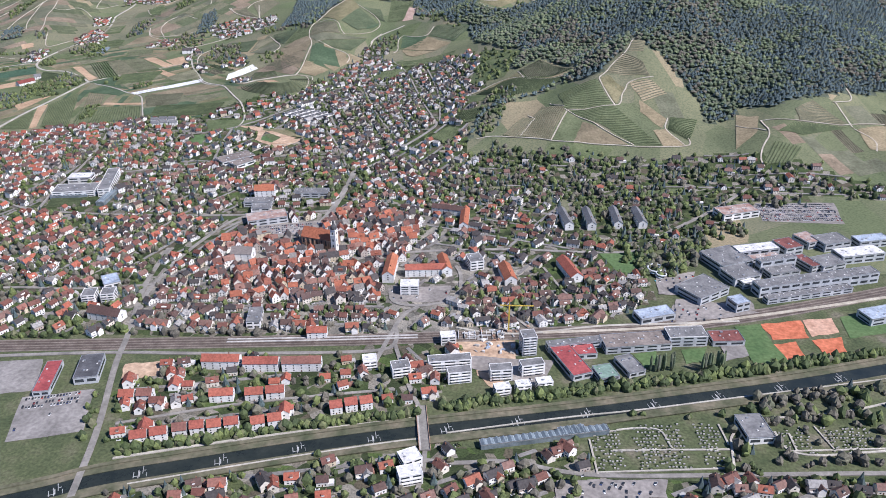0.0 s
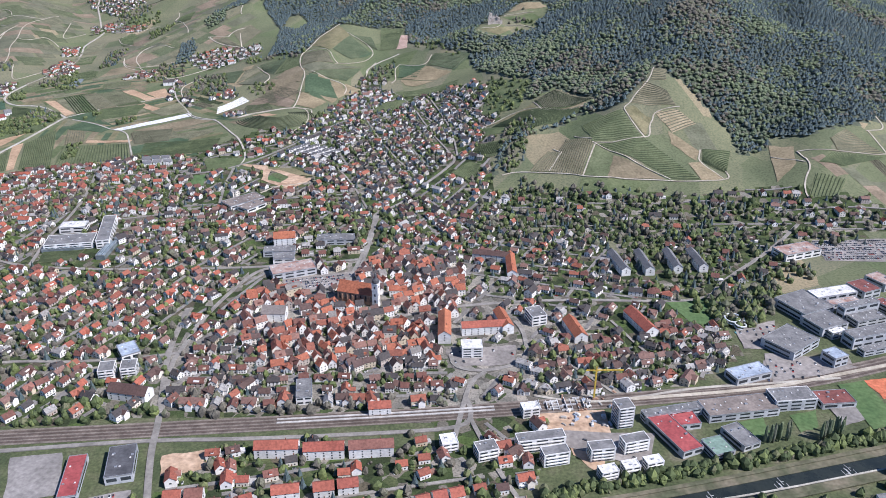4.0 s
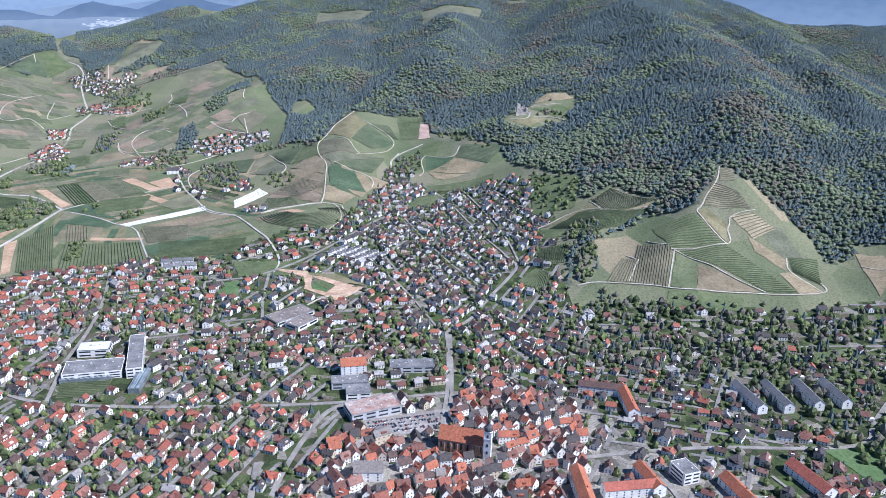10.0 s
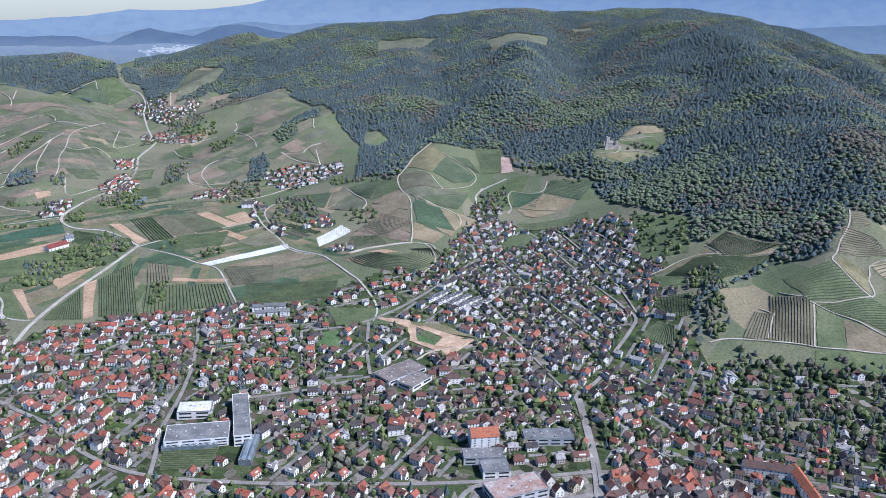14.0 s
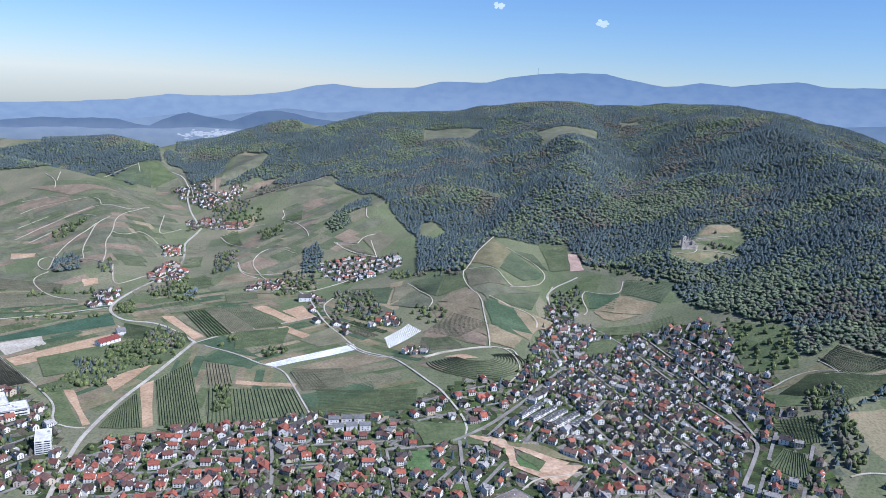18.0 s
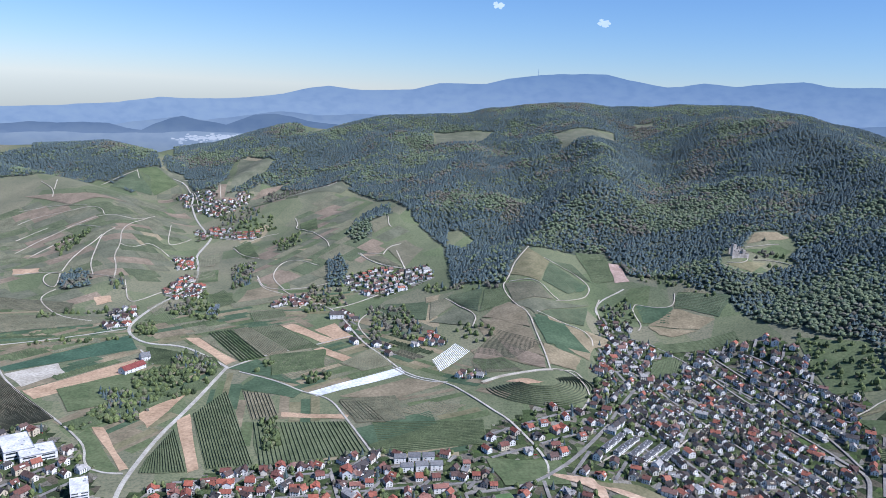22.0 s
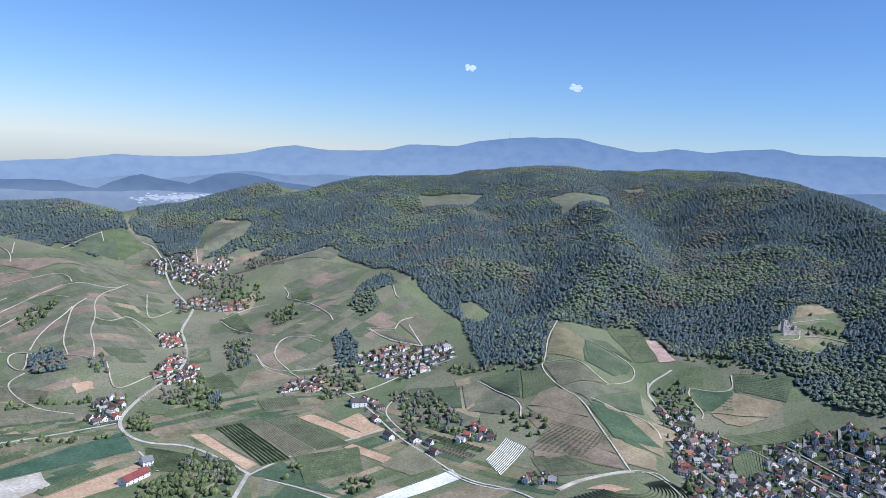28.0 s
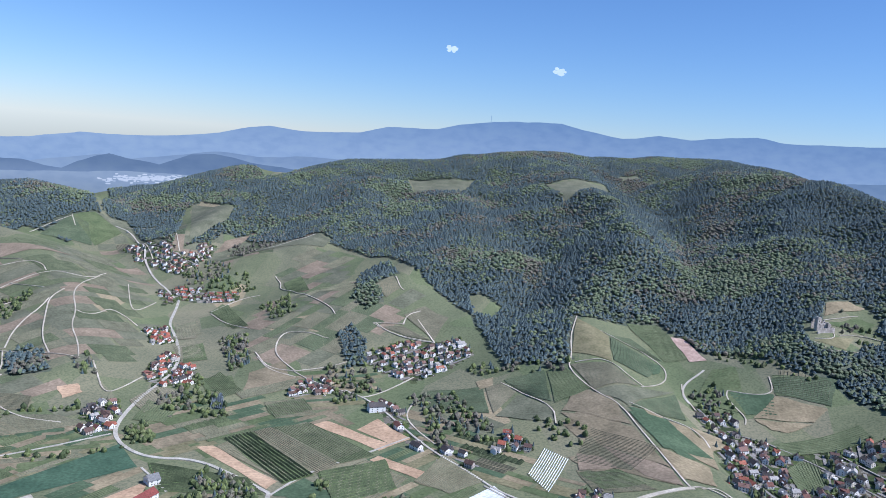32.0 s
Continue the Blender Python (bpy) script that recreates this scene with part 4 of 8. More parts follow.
gabled("station_building", 8, 12, "redrow", (-105, 490), (-84, 492))
gabled("schoolhouse", 14, 18, "orange", (-260, 867), (-231, 871))
gabled("monastery_wing", 9, 12, "red", (11, 826), (60, 814))
gabled("monastery_wing", 9, 12, "orange", (59, 820), (57, 763))
gabled("baroque_house", 10, 18, "brown", (-238, 670), (-211, 669))
gabled("factory_house", 9, 16, "red", (-357, 522), (-318, 513))
gabled("guesthouse", 8, 14, "old", (-679, 1760), (-655, 1765))
gabled("barn", 6, 14, "redbrown", (-947, 1458), (-928, 1492))
gabled("barn", 6, 14, "grey", (-941, 1520), (-930, 1528))
church((-154, 720), (-110, 706))
castle((94, 1875), (125, 1877))
grove("mix", 15, (-41, 913), (57, 949), (277, 920), (423, 849), (316, 743), (258, 717), (239, 804), (120, 856), (15, 859))
grove("leaf", 11, (252, 717), (320, 736), (379, 727), (329, 653), (276, 632))
grove("leaf", 14, (192, 365), (320, 383), (476, 420), (449, 360), (316, 366), (291, 295), (286, 295), (303, 366))
grove("bare", 13, (309, 362), (472, 411), (426, 308), (297, 299))
grove("leaf", 10, (-300, 377), (-290, 387), (-259, 306), (-272, 306))
grove("leaf", 10, (-420, 509), (-308, 504), (-303, 468), (-430, 466))
grove("leaf", 10, (-925, 1428), (-872, 1487), (-831, 1441), (-884, 1375))
grove("leaf", 11, (-938, 1295), (-910, 1318), (-933, 1267), (-951, 1274))
grove("leaf", 11, (-903, 1477), (-821, 1515), (-816, 1431), (-911, 1428))
grove("leaf", 13, (-107, 1976), (52, 1888), (23, 1729), (-31, 1780), (-79, 1854))
grove("leaf", 12, (-454, 1699), (-380, 1641), (-409, 1586), (-457, 1634))
grove("leaf", 17, (68, 1594), (141, 1457), (131, 1361), (82, 1356), (58, 1487))
grove("bare", 9, (182, 1475), (327, 1452), (370, 1458), (320, 1508), (178, 1511))
grove("leaf", 10, (-973, 1879), (-935, 1902), (-872, 1748), (-883, 1709), (-931, 1742))
grove("leaf", 10, (-1364, 2206), (-1309, 2269), (-1281, 2222), (-1305, 2085))
grove("leaf", 11, (-1004, 2490), (-917, 2558), (-890, 2451), (-976, 2402))
grove("leaf", 12, (-250, 1367), (-207, 1374), (-241, 1238), (-273, 1268))
grove("leaf", 13, (-244, 1030), (-173, 1019), (-140, 952), (-183, 923), (-260, 959))
grove("leaf", 12, (-352, 954), (-299, 944), (-311, 892), (-375, 914))
grove("leaf", 13, (-152, 1011), (-86, 971), (-42, 895), (-103, 829), (-178, 881))
BRIDGE = ((26, 373), (34, 312))
district("mixed", 20, 0.82, (-462, 614), (-371, 776), (-846, 920), (-744, 1181), (-576, 1221), (-323, 1227), (-256, 1460), (-173, 1634), (56, 1576), (94, 1394), (57, 1161), (53, 1049), (83, 910), (204, 889), (175, 707), (253, 704), (287, 589), (218, 534), (127, 508), (-18, 471), (-95, 481), (-297, 482), (-521, 469))
district("red", 20, 0.8, (-261, 379), (-38, 426), (-242, 432), (-168, 440), (-40, 445), (39, 491), (147, 474), (87, 451), (23, 374), (-24, 364), (-242, 307), (-268, 388))
district("mixed", 21, 0.8, (49, 278), (137, 324), (-39, 298), (28, 312), (87, 311), (176, 318), (168, 293), (238, 286), (420, 294), (440, 218), (-234, 188), (-215, 266))
FAR_MAST = ((172, 4986, 543), (169, 4986, 578),)
FAR_CLOUDS = ((-85, 4960, 918), (507, 4858, 841),)
grove("mix", 13, (60, 967), (297, 931), (575, 896), (556, 862), (419, 840), (204, 889), (53, 920))
grove("mix", 13, (69, 1038), (237, 1015), (447, 996), (551, 944), (387, 952), (103, 982))
grove("mix", 14, (343, 984), (494, 1018), (690, 921), (673, 881), (473, 934), (334, 930))
field("orchard", 7, (-752, 1556), (-668, 1590), (-662, 1510), (-735, 1470))
grove("leaf", 12, (-1192, 1717), (-1046, 1765), (-1034, 1750), (-1182, 1694))
grove("leaf", 12, (-1135, 1581), (-982, 1621), (-970, 1606), (-1127, 1562))
grove("mix", 12, (-743, 1953), (-672, 1959), (-661, 1870), (-738, 1841))
grove("mix", 11, (-432, 1891), (-350, 1846), (-366, 1819), (-504, 1868), (-511, 1901))
grove("leaf", 10, (-871, 2279), (-815, 2346), (-794, 2213), (-836, 2168))
plots(56, (-1533, 2530), (-1398, 2636), (-1244, 2751), (-1148, 2532), (-1041, 2120), (-1017, 1969), (-1081, 1884), (-1177, 1897), (-1310, 1999), (-1579, 2057), (-1943, 2580))
plots(52, (-1257, 1872), (-1231, 1918), (-1113, 1841), (-1023, 1807), (-1068, 1727), (-1197, 1728), (-1340, 1706), (-1425, 1862))
plots(50, (-899, 2129), (-843, 2372), (-716, 2474), (-586, 2330), (-545, 2150), (-529, 2048), (-596, 2031), (-704, 1996), (-822, 1925), (-869, 1985))
plots(50, (-859, 2537), (-741, 2773), (-661, 2613), (-714, 2365))
plots(46, (-1177, 2932), (-1028, 3034), (-1006, 2884), (-1058, 2726), (-1159, 2772))
plots(46, (-1518, 2991), (-1418, 3040), (-1250, 2972), (-1226, 2742), (-1411, 2910))
plots(50, (-652, 1841), (-504, 1719), (-513, 1649), (-611, 1706))
plots(48, (-1405, 2226), (-1676, 2224), (-1465, 1857), (-1282, 1933))
plots(46, (-741, 2773), (-727, 2856), (-929, 2934), (-1035, 2770), (-984, 2628), (-841, 2660))
plots(46, (362, 1285), (406, 1265), (465, 1156), (431, 1071), (390, 1112), (370, 1187))
plots(50, (563, 1081), (648, 1174), (709, 1174), (827, 1241), (956, 1223), (824, 965), (665, 990), (553, 1005))
plots(46, (-342, 1723), (-288, 1716), (-225, 1654), (-292, 1591), (-325, 1655))
road(2.4, "lane", (347, 352), (350, 317), (436, 330))
road(1.6, "lane", (385, 361), (392, 328))
road(2.4, "lane", (297, 299), (310, 366), (412, 379), (466, 398))
FAR_TOWN = np.array(((-1689.0, 4192.0, 139.0), (-1255.0, 4295.0, 163.0)))
CRANE = (112, 508)
block("apartment_block", 11, "grey", 3, (-9, 431), (9, 436), (13, 422))
block("apartment_block", 10, "white", 3, (-39, 443), (-25, 446), (-22, 432))
block("apartment_block", 11, "white", 3, (11, 298), (26, 306), (31, 291))
block("apartment_block", 11, "white", 3, (12, 280), (31, 286), (35, 273))
gabled("terrace_building", 9, 12, "redrow", (-127, 336), (-98, 344))
gabled("terrace_building", 8, 12, "redrow", (-60, 363), (-19, 375))
gabled("terrace_building", 8, 12, "redrow", (-176, 377), (-154, 380))
gabled("terrace_building", 8, 12, "redrow", (-144, 380), (-105, 386))
gabled("terrace_building", 8, 12, "redrow", (-263, 372), (-229, 375))
gabled("terrace_building", 8, 12, "redrow", (-229, 313), (-196, 322))
gabled("terrace_building", 8, 12, "redrow", (-195, 325), (-136, 338))
district("mixed", 22, 0.85, (-977, 1184), (-929, 1258), (-1181, 1283), (-1031, 1283), (-993, 1298), (-896, 1193), (-854, 1137), (-828, 1038), (-951, 944))
grove("mix", 14, (-1024, 1148), (-892, 1148), (-840, 1037), (-950, 1027))
strips((-758, 1185), (-786, 1410), (-843, 1183), (-820, 1329), (-808, 1483), (-781, 1478), (-676, 1406), (-639, 1384), (-577, 1231), (-705, 1193), (-776, 1177), (-835, 1172))
strips((-853, 1668), (-769, 1550), (-920, 1630), (-821, 1716), (-742, 1746), (-649, 1701), (-633, 1660), (-771, 1553), (-807, 1511))
strips((-756, 1531), (-657, 1617), (-801, 1492), (-633, 1657), (-572, 1556), (-549, 1512), (-677, 1410), (-781, 1483))
strips((-1121, 1450), (-994, 1617), (-1427, 1576), (-1281, 1747), (-1065, 1743), (-992, 1651), (-948, 1533), (-1022, 1356), (-1096, 1403), (-1203, 1261))
strips((-933, 1267), (-831, 1441), (-1017, 1346), (-943, 1519), (-812, 1496), (-826, 1350), (-846, 1191), (-879, 1179), (-936, 1266))
strips((-577, 1288), (-439, 1333), (-639, 1389), (-519, 1465), (-423, 1324), (-394, 1278), (-468, 1223), (-569, 1223))
strips((-628, 1701), (-518, 1602), (-639, 1701), (-593, 1773), (-499, 1630), (-421, 1465), (-399, 1335), (-474, 1442), (-572, 1556))
strips((-780, 1898), (-661, 1923), (-802, 1925), (-661, 1947), (-662, 1842), (-734, 1757), (-800, 1715))
strips((-950, 1645), (-852, 1724), (-992, 1687), (-942, 1795), (-812, 1837), (-734, 1757), (-696, 1660), (-726, 1594), (-829, 1570), (-921, 1585))
strips((-1173, 1672), (-1029, 1708), (-1455, 1772), (-1076, 1726), (-988, 1642), (-971, 1581), (-1258, 1446))
field("tan2", 0, (153, 1926), (188, 1975), (237, 1980), (254, 1952))
field("meadow", 0, (137, 1898), (214, 1917), (233, 1896), (194, 1868))
field("olive", 0, (78, 1838), (120, 1851), (167, 1859), (123, 1817))
road(1.8, "track", (142, 1910), (176, 1916), (218, 1924))
road(1.8, "track", (132, 1881), (130, 1858), (114, 1844), (83, 1846))
road(1.8, "track", (73, 1836), (83, 1817), (118, 1813), (155, 1815))
road(1.8, "track", (141, 1862), (175, 1869), (200, 1858), (217, 1834))
grove("bare", 9, (157, 1892), (196, 1901), (191, 1881), (150, 1869))
grove("leaf", 12, (187, 1884), (236, 1882), (204, 1830), (148, 1826))
grove("bare", 8, (182, 1936), (206, 1938), (201, 1925), (178, 1925))
road(2.2, "track", (-315, 1056), (-295, 1083), (-256, 1091), (-224, 1113))
field("meadow", 0, (82, 1546), (163, 1480), (124, 1354), (54, 1375))
field("vinegreen", 4.2, (194, 1388), (256, 1317), (162, 1313), (152, 1354))
field("vinegreen", 4.2, (121, 1325), (235, 1305), (131, 1241), (67, 1290))
field("olive", 0, (53, 1309), (126, 1336), (150, 1350), (158, 1314))
field("meadow", 0, (52, 1304), (67, 1290), (125, 1238), (51, 1260))
field("vinegreen", 4.2, (44, 1231), (33, 1168), (66, 1158), (90, 1222))
road(1.8, "track", (56, 1314), (116, 1340), (171, 1314), (247, 1302))
road(1.8, "track", (152, 1354), (162, 1315))
grove("leaf", 14, (82, 1546), (163, 1480), (126, 1362), (57, 1387))
district("red", 24, 0.7, (58, 1400), (123, 1398), (75, 1442), (123, 1417), (110, 1364), (63, 1382))
block("factory_hall", 11, "grey", 2, (360, 691), (403, 711), (415, 667))
block("factory_hall", 12, "white", 2, (405, 706), (460, 721), (471, 704))
block("factory_hall", 10, "grey", 2, (374, 649), (409, 663), (415, 631))
block("factory_hall", 9, "redgrey", 2, (417, 685), (458, 698), (466, 689))
block("factory_hall", 11, "redbrown", 2, (463, 728), (488, 738), (499, 712))
block("factory_hall", 10, "redgrey", 2, (497, 749), (518, 759), (521, 728))
block("factory_hall", 15, "grey", 2, (423, 666), (472, 683), (471, 671))
block("factory_hall", 9, "redbrown", 2, (477, 687), (490, 693), (498, 661))
block("factory_hall", 9, "grey", 2, (494, 683), (527, 696), (535, 670))
block("factory_hall", 11, "grey", 2, (519, 743), (557, 756), (560, 727))
block("factory_hall", 11, "white", 2, (531, 705), (590, 720), (589, 695))
block("factory_hall", 10, "bluegrey", 2, (573, 747), (617, 758), (620, 739))
block("factory_hall", 14, "grey", 2, (402, 610), (557, 654), (554, 635))
block("factory_hall", 8, "white", 2, (388, 630), (407, 637), (410, 619))
block("factory_hall", 12, "bluegrey", 2, (363, 574), (380, 581), (387, 564))
block("factory_hall", 7, "grey", 2, (409, 588), (518, 620), (516, 609))
block("factory_hall", 8, "grey", 2, (429, 655), (468, 667), (468, 648))
field("lot", 0, (309, 587), (374, 577), (397, 558), (297, 532))
field("lot", 0, (296, 638), (348, 655), (322, 595), (291, 596))
field("lot", 0, (146, 281), (224, 285), (218, 258), (141, 253))
field("lot", 0, (47, 449), (76, 459), (157, 454), (142, 406))
field("asphalt", 0, (335, 502), (362, 501), (363, 473), (334, 462))
field("lawn", 0, (361, 528), (390, 535), (387, 469), (360, 463))
grove("mix", 6, (289, 718), (348, 751), (367, 721), (350, 661), (293, 627), (277, 652))
grove("mix", 9, (325, 754), (444, 799), (449, 762), (373, 732))
grove("leaf", 5, (-236, 300), (-123, 334), (24, 367), (24, 359), (-120, 324), (-230, 291))
grove("leaf", 4.6, (42, 378), (164, 405), (338, 445), (507, 490), (502, 479), (335, 434), (163, 394), (45, 368))
grove("poplar", 4, (252, 440), (281, 450), (281, 444), (252, 435))
grove("poplar", 4, (301, 445), (329, 456), (329, 450), (300, 440))
grove("poplar", 6.5, (410, 559), (496, 595), (495, 588), (410, 553))
grove("bare", 8, (343, 406), (431, 427), (416, 375), (338, 355))
grove("mix", 9, (302, 354), (329, 359), (317, 303), (293, 302))
grove("mix", 9, (428, 418), (484, 439), (460, 385), (416, 375))
grove("mix", 8, (292, 716), (344, 742), (392, 755), (379, 714), (312, 642), (281, 643))
road(1.8, "lane", (179, 334), (181, 290))
road(1.8, "lane", (181, 292), (293, 302))
road(1.8, "lane", (198, 320), (300, 326))
road(1.8, "lane", (183, 339), (210, 350), (244, 353), (248, 339), (250, 325))
road(1.8, "lane", (299, 360), (301, 331))
road(1.8, "lane", (359, 350), (358, 326))
road(1.8, "lane", (353, 326), (437, 333))
district("mixed", 24, 0.45, (199, 790), (329, 757), (220, 889), (447, 900), (437, 815), (312, 716), (221, 705), (199, 790))
grove("mix", 12, (220, 889), (447, 900), (444, 815), (313, 703), (221, 705), (199, 790))
grove("mix", 7, (95, 1283), (150, 1281), (110, 1127), (68, 1082), (65, 1138))
grove("mix", 12, (31, 1044), (122, 1061), (214, 1009), (403, 958), (355, 878), (155, 864), (39, 855), (-7, 882))
grove("mix", 13, (95, 1078), (160, 1054), (306, 1021), (432, 1007), (403, 958), (206, 987), (85, 1039))
grove("mix", 9, (-231, 897), (-167, 969), (-117, 969), (-136, 857), (-194, 857))
grove("mix", 10, (-683, 1113), (-473, 1142), (-438, 1034), (-509, 971), (-629, 1005))
grove("mix", 10, (-442, 913), (-385, 970), (-327, 941), (-354, 835), (-410, 812))
grove("mix", 9, (-738, 1841), (-661, 1897), (-652, 1841), (-726, 1779))
grove("mix", 9, (-615, 1810), (-548, 1822), (-499, 1692), (-532, 1630), (-593, 1705))
grove("mix", 9, (-990, 1815), (-953, 1852), (-923, 1743), (-958, 1715))
grove("mix", 9, (-1128, 1888), (-1112, 1926), (-1081, 1854), (-1100, 1829))
grove("mix", 9, (-181, 1774), (-128, 1782), (-120, 1709), (-191, 1671))
field("meadow", 0, (337, 917), (395, 922), (379, 895), (334, 890))
field("meadow", 0, (-442, 1213), (-354, 1210), (-351, 1158), (-425, 1154))
gabled("terrace_building", 7, 9, "grey", (-550, 1205), (-501, 1211))
gabled("terrace_building", 7, 9, "grey", (-542, 1184), (-492, 1192))
SLIDE = (296, 650)
field("orchard", 5, (-873, 1653), (-792, 1523), (-756, 1547), (-839, 1677))
field("vine", 3.4, (-838, 1679), (-753, 1552), (-726, 1577), (-814, 1695))
field("vinegreen", 3.4, (-812, 1695), (-724, 1579), (-680, 1605), (-761, 1711))
field("vinegreen", 3.4, (-829, 1778), (-812, 1728), (-759, 1763), (-773, 1811))
field("pinkvine", 4, (-1010, 2093), (-974, 2110), (-987, 2196), (-1015, 2175))
field("pinkvine", 4, (-979, 1978), (-944, 2000), (-964, 2081), (-1004, 2054))
field("vinegreen", 3.6, (-975, 2303), (-912, 2161), (-885, 2168), (-946, 2356))
field("vinegreen", 3.6, (-928, 1878), (-892, 1806), (-863, 1835), (-908, 1924))
field("vinegreen", 4.4, (-34, 1777), (42, 1736), (11, 1693), (-53, 1731))
field("vine", 3.6, (-384, 1636), (-319, 1559), (-372, 1519), (-432, 1564))
field("tan2", 0, (-296, 1672), (-224, 1602), (-253, 1526), (-291, 1567))
field("vine", 3.4, (-628, 1385), (-551, 1396), (-535, 1317), (-599, 1309))
field("green", 0, (-598, 1292), (-505, 1343), (-489, 1276), (-574, 1231))
field("vinegreen", 3.4, (-581, 1245), (-488, 1309), (-490, 1268), (-574, 1234))
field("meadow", 0, (-1012, 1395), (-938, 1466), (-841, 1410), (-967, 1324))
grove("leaf", 6, (-1002, 1679), (-975, 1701), (-954, 1638), (-980, 1618))
grove("mix", 6, (-895, 1535), (-872, 1572), (-830, 1519), (-816, 1475), (-858, 1472), (-884, 1485))
grove("mix", 6, (-932, 2103), (-884, 2125), (-864, 1971), (-891, 1928))
grove("leaf", 9, (-768, 1500), (-745, 1540), (-738, 1520), (-760, 1480))
grove("mix", 7, (-606, 1735), (-587, 1722), (-580, 1619), (-598, 1630))
grove("leaf", 6, (-932, 1448), (-872, 1521), (-856, 1486), (-909, 1404))
grove("mix", 6, (-957, 1400), (-881, 1387), (-862, 1307), (-907, 1295))
grove("leaf", 5.6, (-947, 1326), (-834, 1411), (-826, 1398), (-932, 1307))
grove("leaf", 6, (-722, 1315), (-702, 1325), (-686, 1246), (-700, 1231))
grove("leaf", 12, (-690, 1470), (-659, 1500), (-645, 1480), (-671, 1421))
grove("mix", 7, (-269, 1419), (-214, 1540), (-231, 1408), (-273, 1330))
block("row_house", 4.5, "dark", 2, (-302, 1233), (-266, 1278), (-260, 1274))
block("row_house", 4.5, "dark", 2, (-288, 1226), (-251, 1269), (-245, 1265))
block("row_house", 4.5, "dark", 2, (-273, 1219), (-237, 1261), (-231, 1257))
block("row_house", 4.5, "dark", 2, (-259, 1212), (-222, 1253), (-216, 1249))
block("row_house", 4.5, "dark", 2, (-245, 1205), (-208, 1245), (-202, 1241))
road(2.4, "track", (-308, 1207), (-275, 1235), (-245, 1198), (-167, 1288), (-131, 1325))
# sandy building ground with its green middle
field("olive", 0, (-343, 1169), (-277, 1158), (-231, 1118), (-325, 1151))
field("sand", 0, (-328, 1154), (-317, 1156), (-313, 1107), (-323, 1108))
field("sand", 0, (-322, 1109), (-313, 1108), (-266, 1086), (-276, 1070))
field("sand", 0, (-290, 1099), (-280, 1120), (-236, 1114), (-270, 1071))
field("sand", 0, (-319, 1156), (-302, 1151), (-252, 1120), (-267, 1108))
field("meadow", 0, (-313, 1135), (-302, 1140), (-280, 1120), (-289, 1101))
field("sand", 0, (-376, 1183), (-326, 1172), (-319, 1156), (-327, 1148))
# meadows below the summit
field("slopegrass", 0, (-455, 3333), (-247, 3259), (-300, 3153), (-455, 3136))
field("slopegrass", 0, (-67, 3038), (150, 3090), (140, 3010), (-70, 2788))
field("slopegrass", 0, (294, 3323), (364, 3343), (359, 3318), (291, 3287))
clearing((-463, 3332), (-242, 3272), (-296, 3146), (-467, 3138))
clearing((-73, 3047), (159, 3112), (143, 3008), (-74, 2786))
clearing((289, 3328), (369, 3346), (362, 3311), (286, 3282))
district("red", 24, 0.7, (-37, 2971), (58, 2976), (-19, 3018), (56, 3010), (26, 2873), (-44, 2883))
district("red", 26, 0.6, (-417, 3219), (-357, 3208), (-405, 3219), (-357, 3208), (-361, 3072), (-410, 3096))
district("mixed", 17, 0.85, (-1221, 2755), (-1112, 2672), (-1280, 2881), (-1206, 2819), (-1123, 2757), (-1077, 2738), (-1057, 2797), (-1028, 2833), (-1026, 2762), (-1063, 2666), (-1083, 2614), (-1139, 2661), (-1196, 2692))
district("red", 17, 0.85, (-1083, 2394), (-954, 2415), (-1106, 2462), (-1067, 2487), (-986, 2446), (-930, 2434), (-926, 2383), (-986, 2374), (-1047, 2388), (-1072, 2333))
grove("mix", 13, (-1083, 2614), (-1029, 2707), (-952, 2583), (-962, 2466), (-1049, 2499))
grove("bare", 12, (-998, 2804), (-897, 2906), (-747, 2871), (-728, 2793), (-854, 2784), (-949, 2669))
# trees between the houses on both sides of the river
grove("mix", 12, (-244, 318), (-268, 388), (-235, 425), (-40, 445), (24, 420), (20, 372), (-130, 345))
grove("mix", 11, (-210, 205), (-212, 255), (-40, 292), (30, 300), (170, 300), (165, 225), (20, 205))
grove("mix", 12, (240, 225), (250, 285), (430, 292), (450, 240))
grove("bare", 10, (-292, 470), (-300, 520), (-120, 512), (-30, 520), (-25, 500), (-120, 492))
grove("mix", 13, (60, 520), (70, 600), (230, 645), (280, 600), (220, 535))
grove("mix", 14, (-640, 740), (-560, 565), (-330, 510), (-320, 700), (-300, 780), (-420, 800))
# tracks and plots of the knoll
road(2.2, "track", (-257, 1962), (-211, 1921), (-182, 1864), (-189, 1820), (-223, 1777), (-268, 1745))
road(2.2, "track", (-344, 1837), (-289, 1826), (-272, 1768), (-261, 1751))
road(2.2, "track", (-313, 1681), (-274, 1650), (-239, 1641), (-228, 1616), (-232, 1589))
road(2.2, "track", (-175, 1798), (-190, 1762), (-193, 1710))
road(2.2, "track", (-116, 1761), (-126, 1746), (-126, 1718), (-122, 1689), (-133, 1673))
road(2.2, "track", (-116, 1760), (-88, 1740), (-53, 1734), (-40, 1774))
road(2.2, "track", (-467, 1823), (-448, 1790), (-412, 1721), (-425, 1663))
road(2.2, "track", (-325, 1458), (-307, 1463), (-291, 1443), (-283, 1396), (-286, 1365), (-305, 1332))
field("olive", 0, (-285, 2015), (-338, 1873), (-287, 1822), (-249, 1942))
field("slopegreen", 3.6, (-248, 1940), (-282, 1829), (-235, 1796), (-191, 1856))
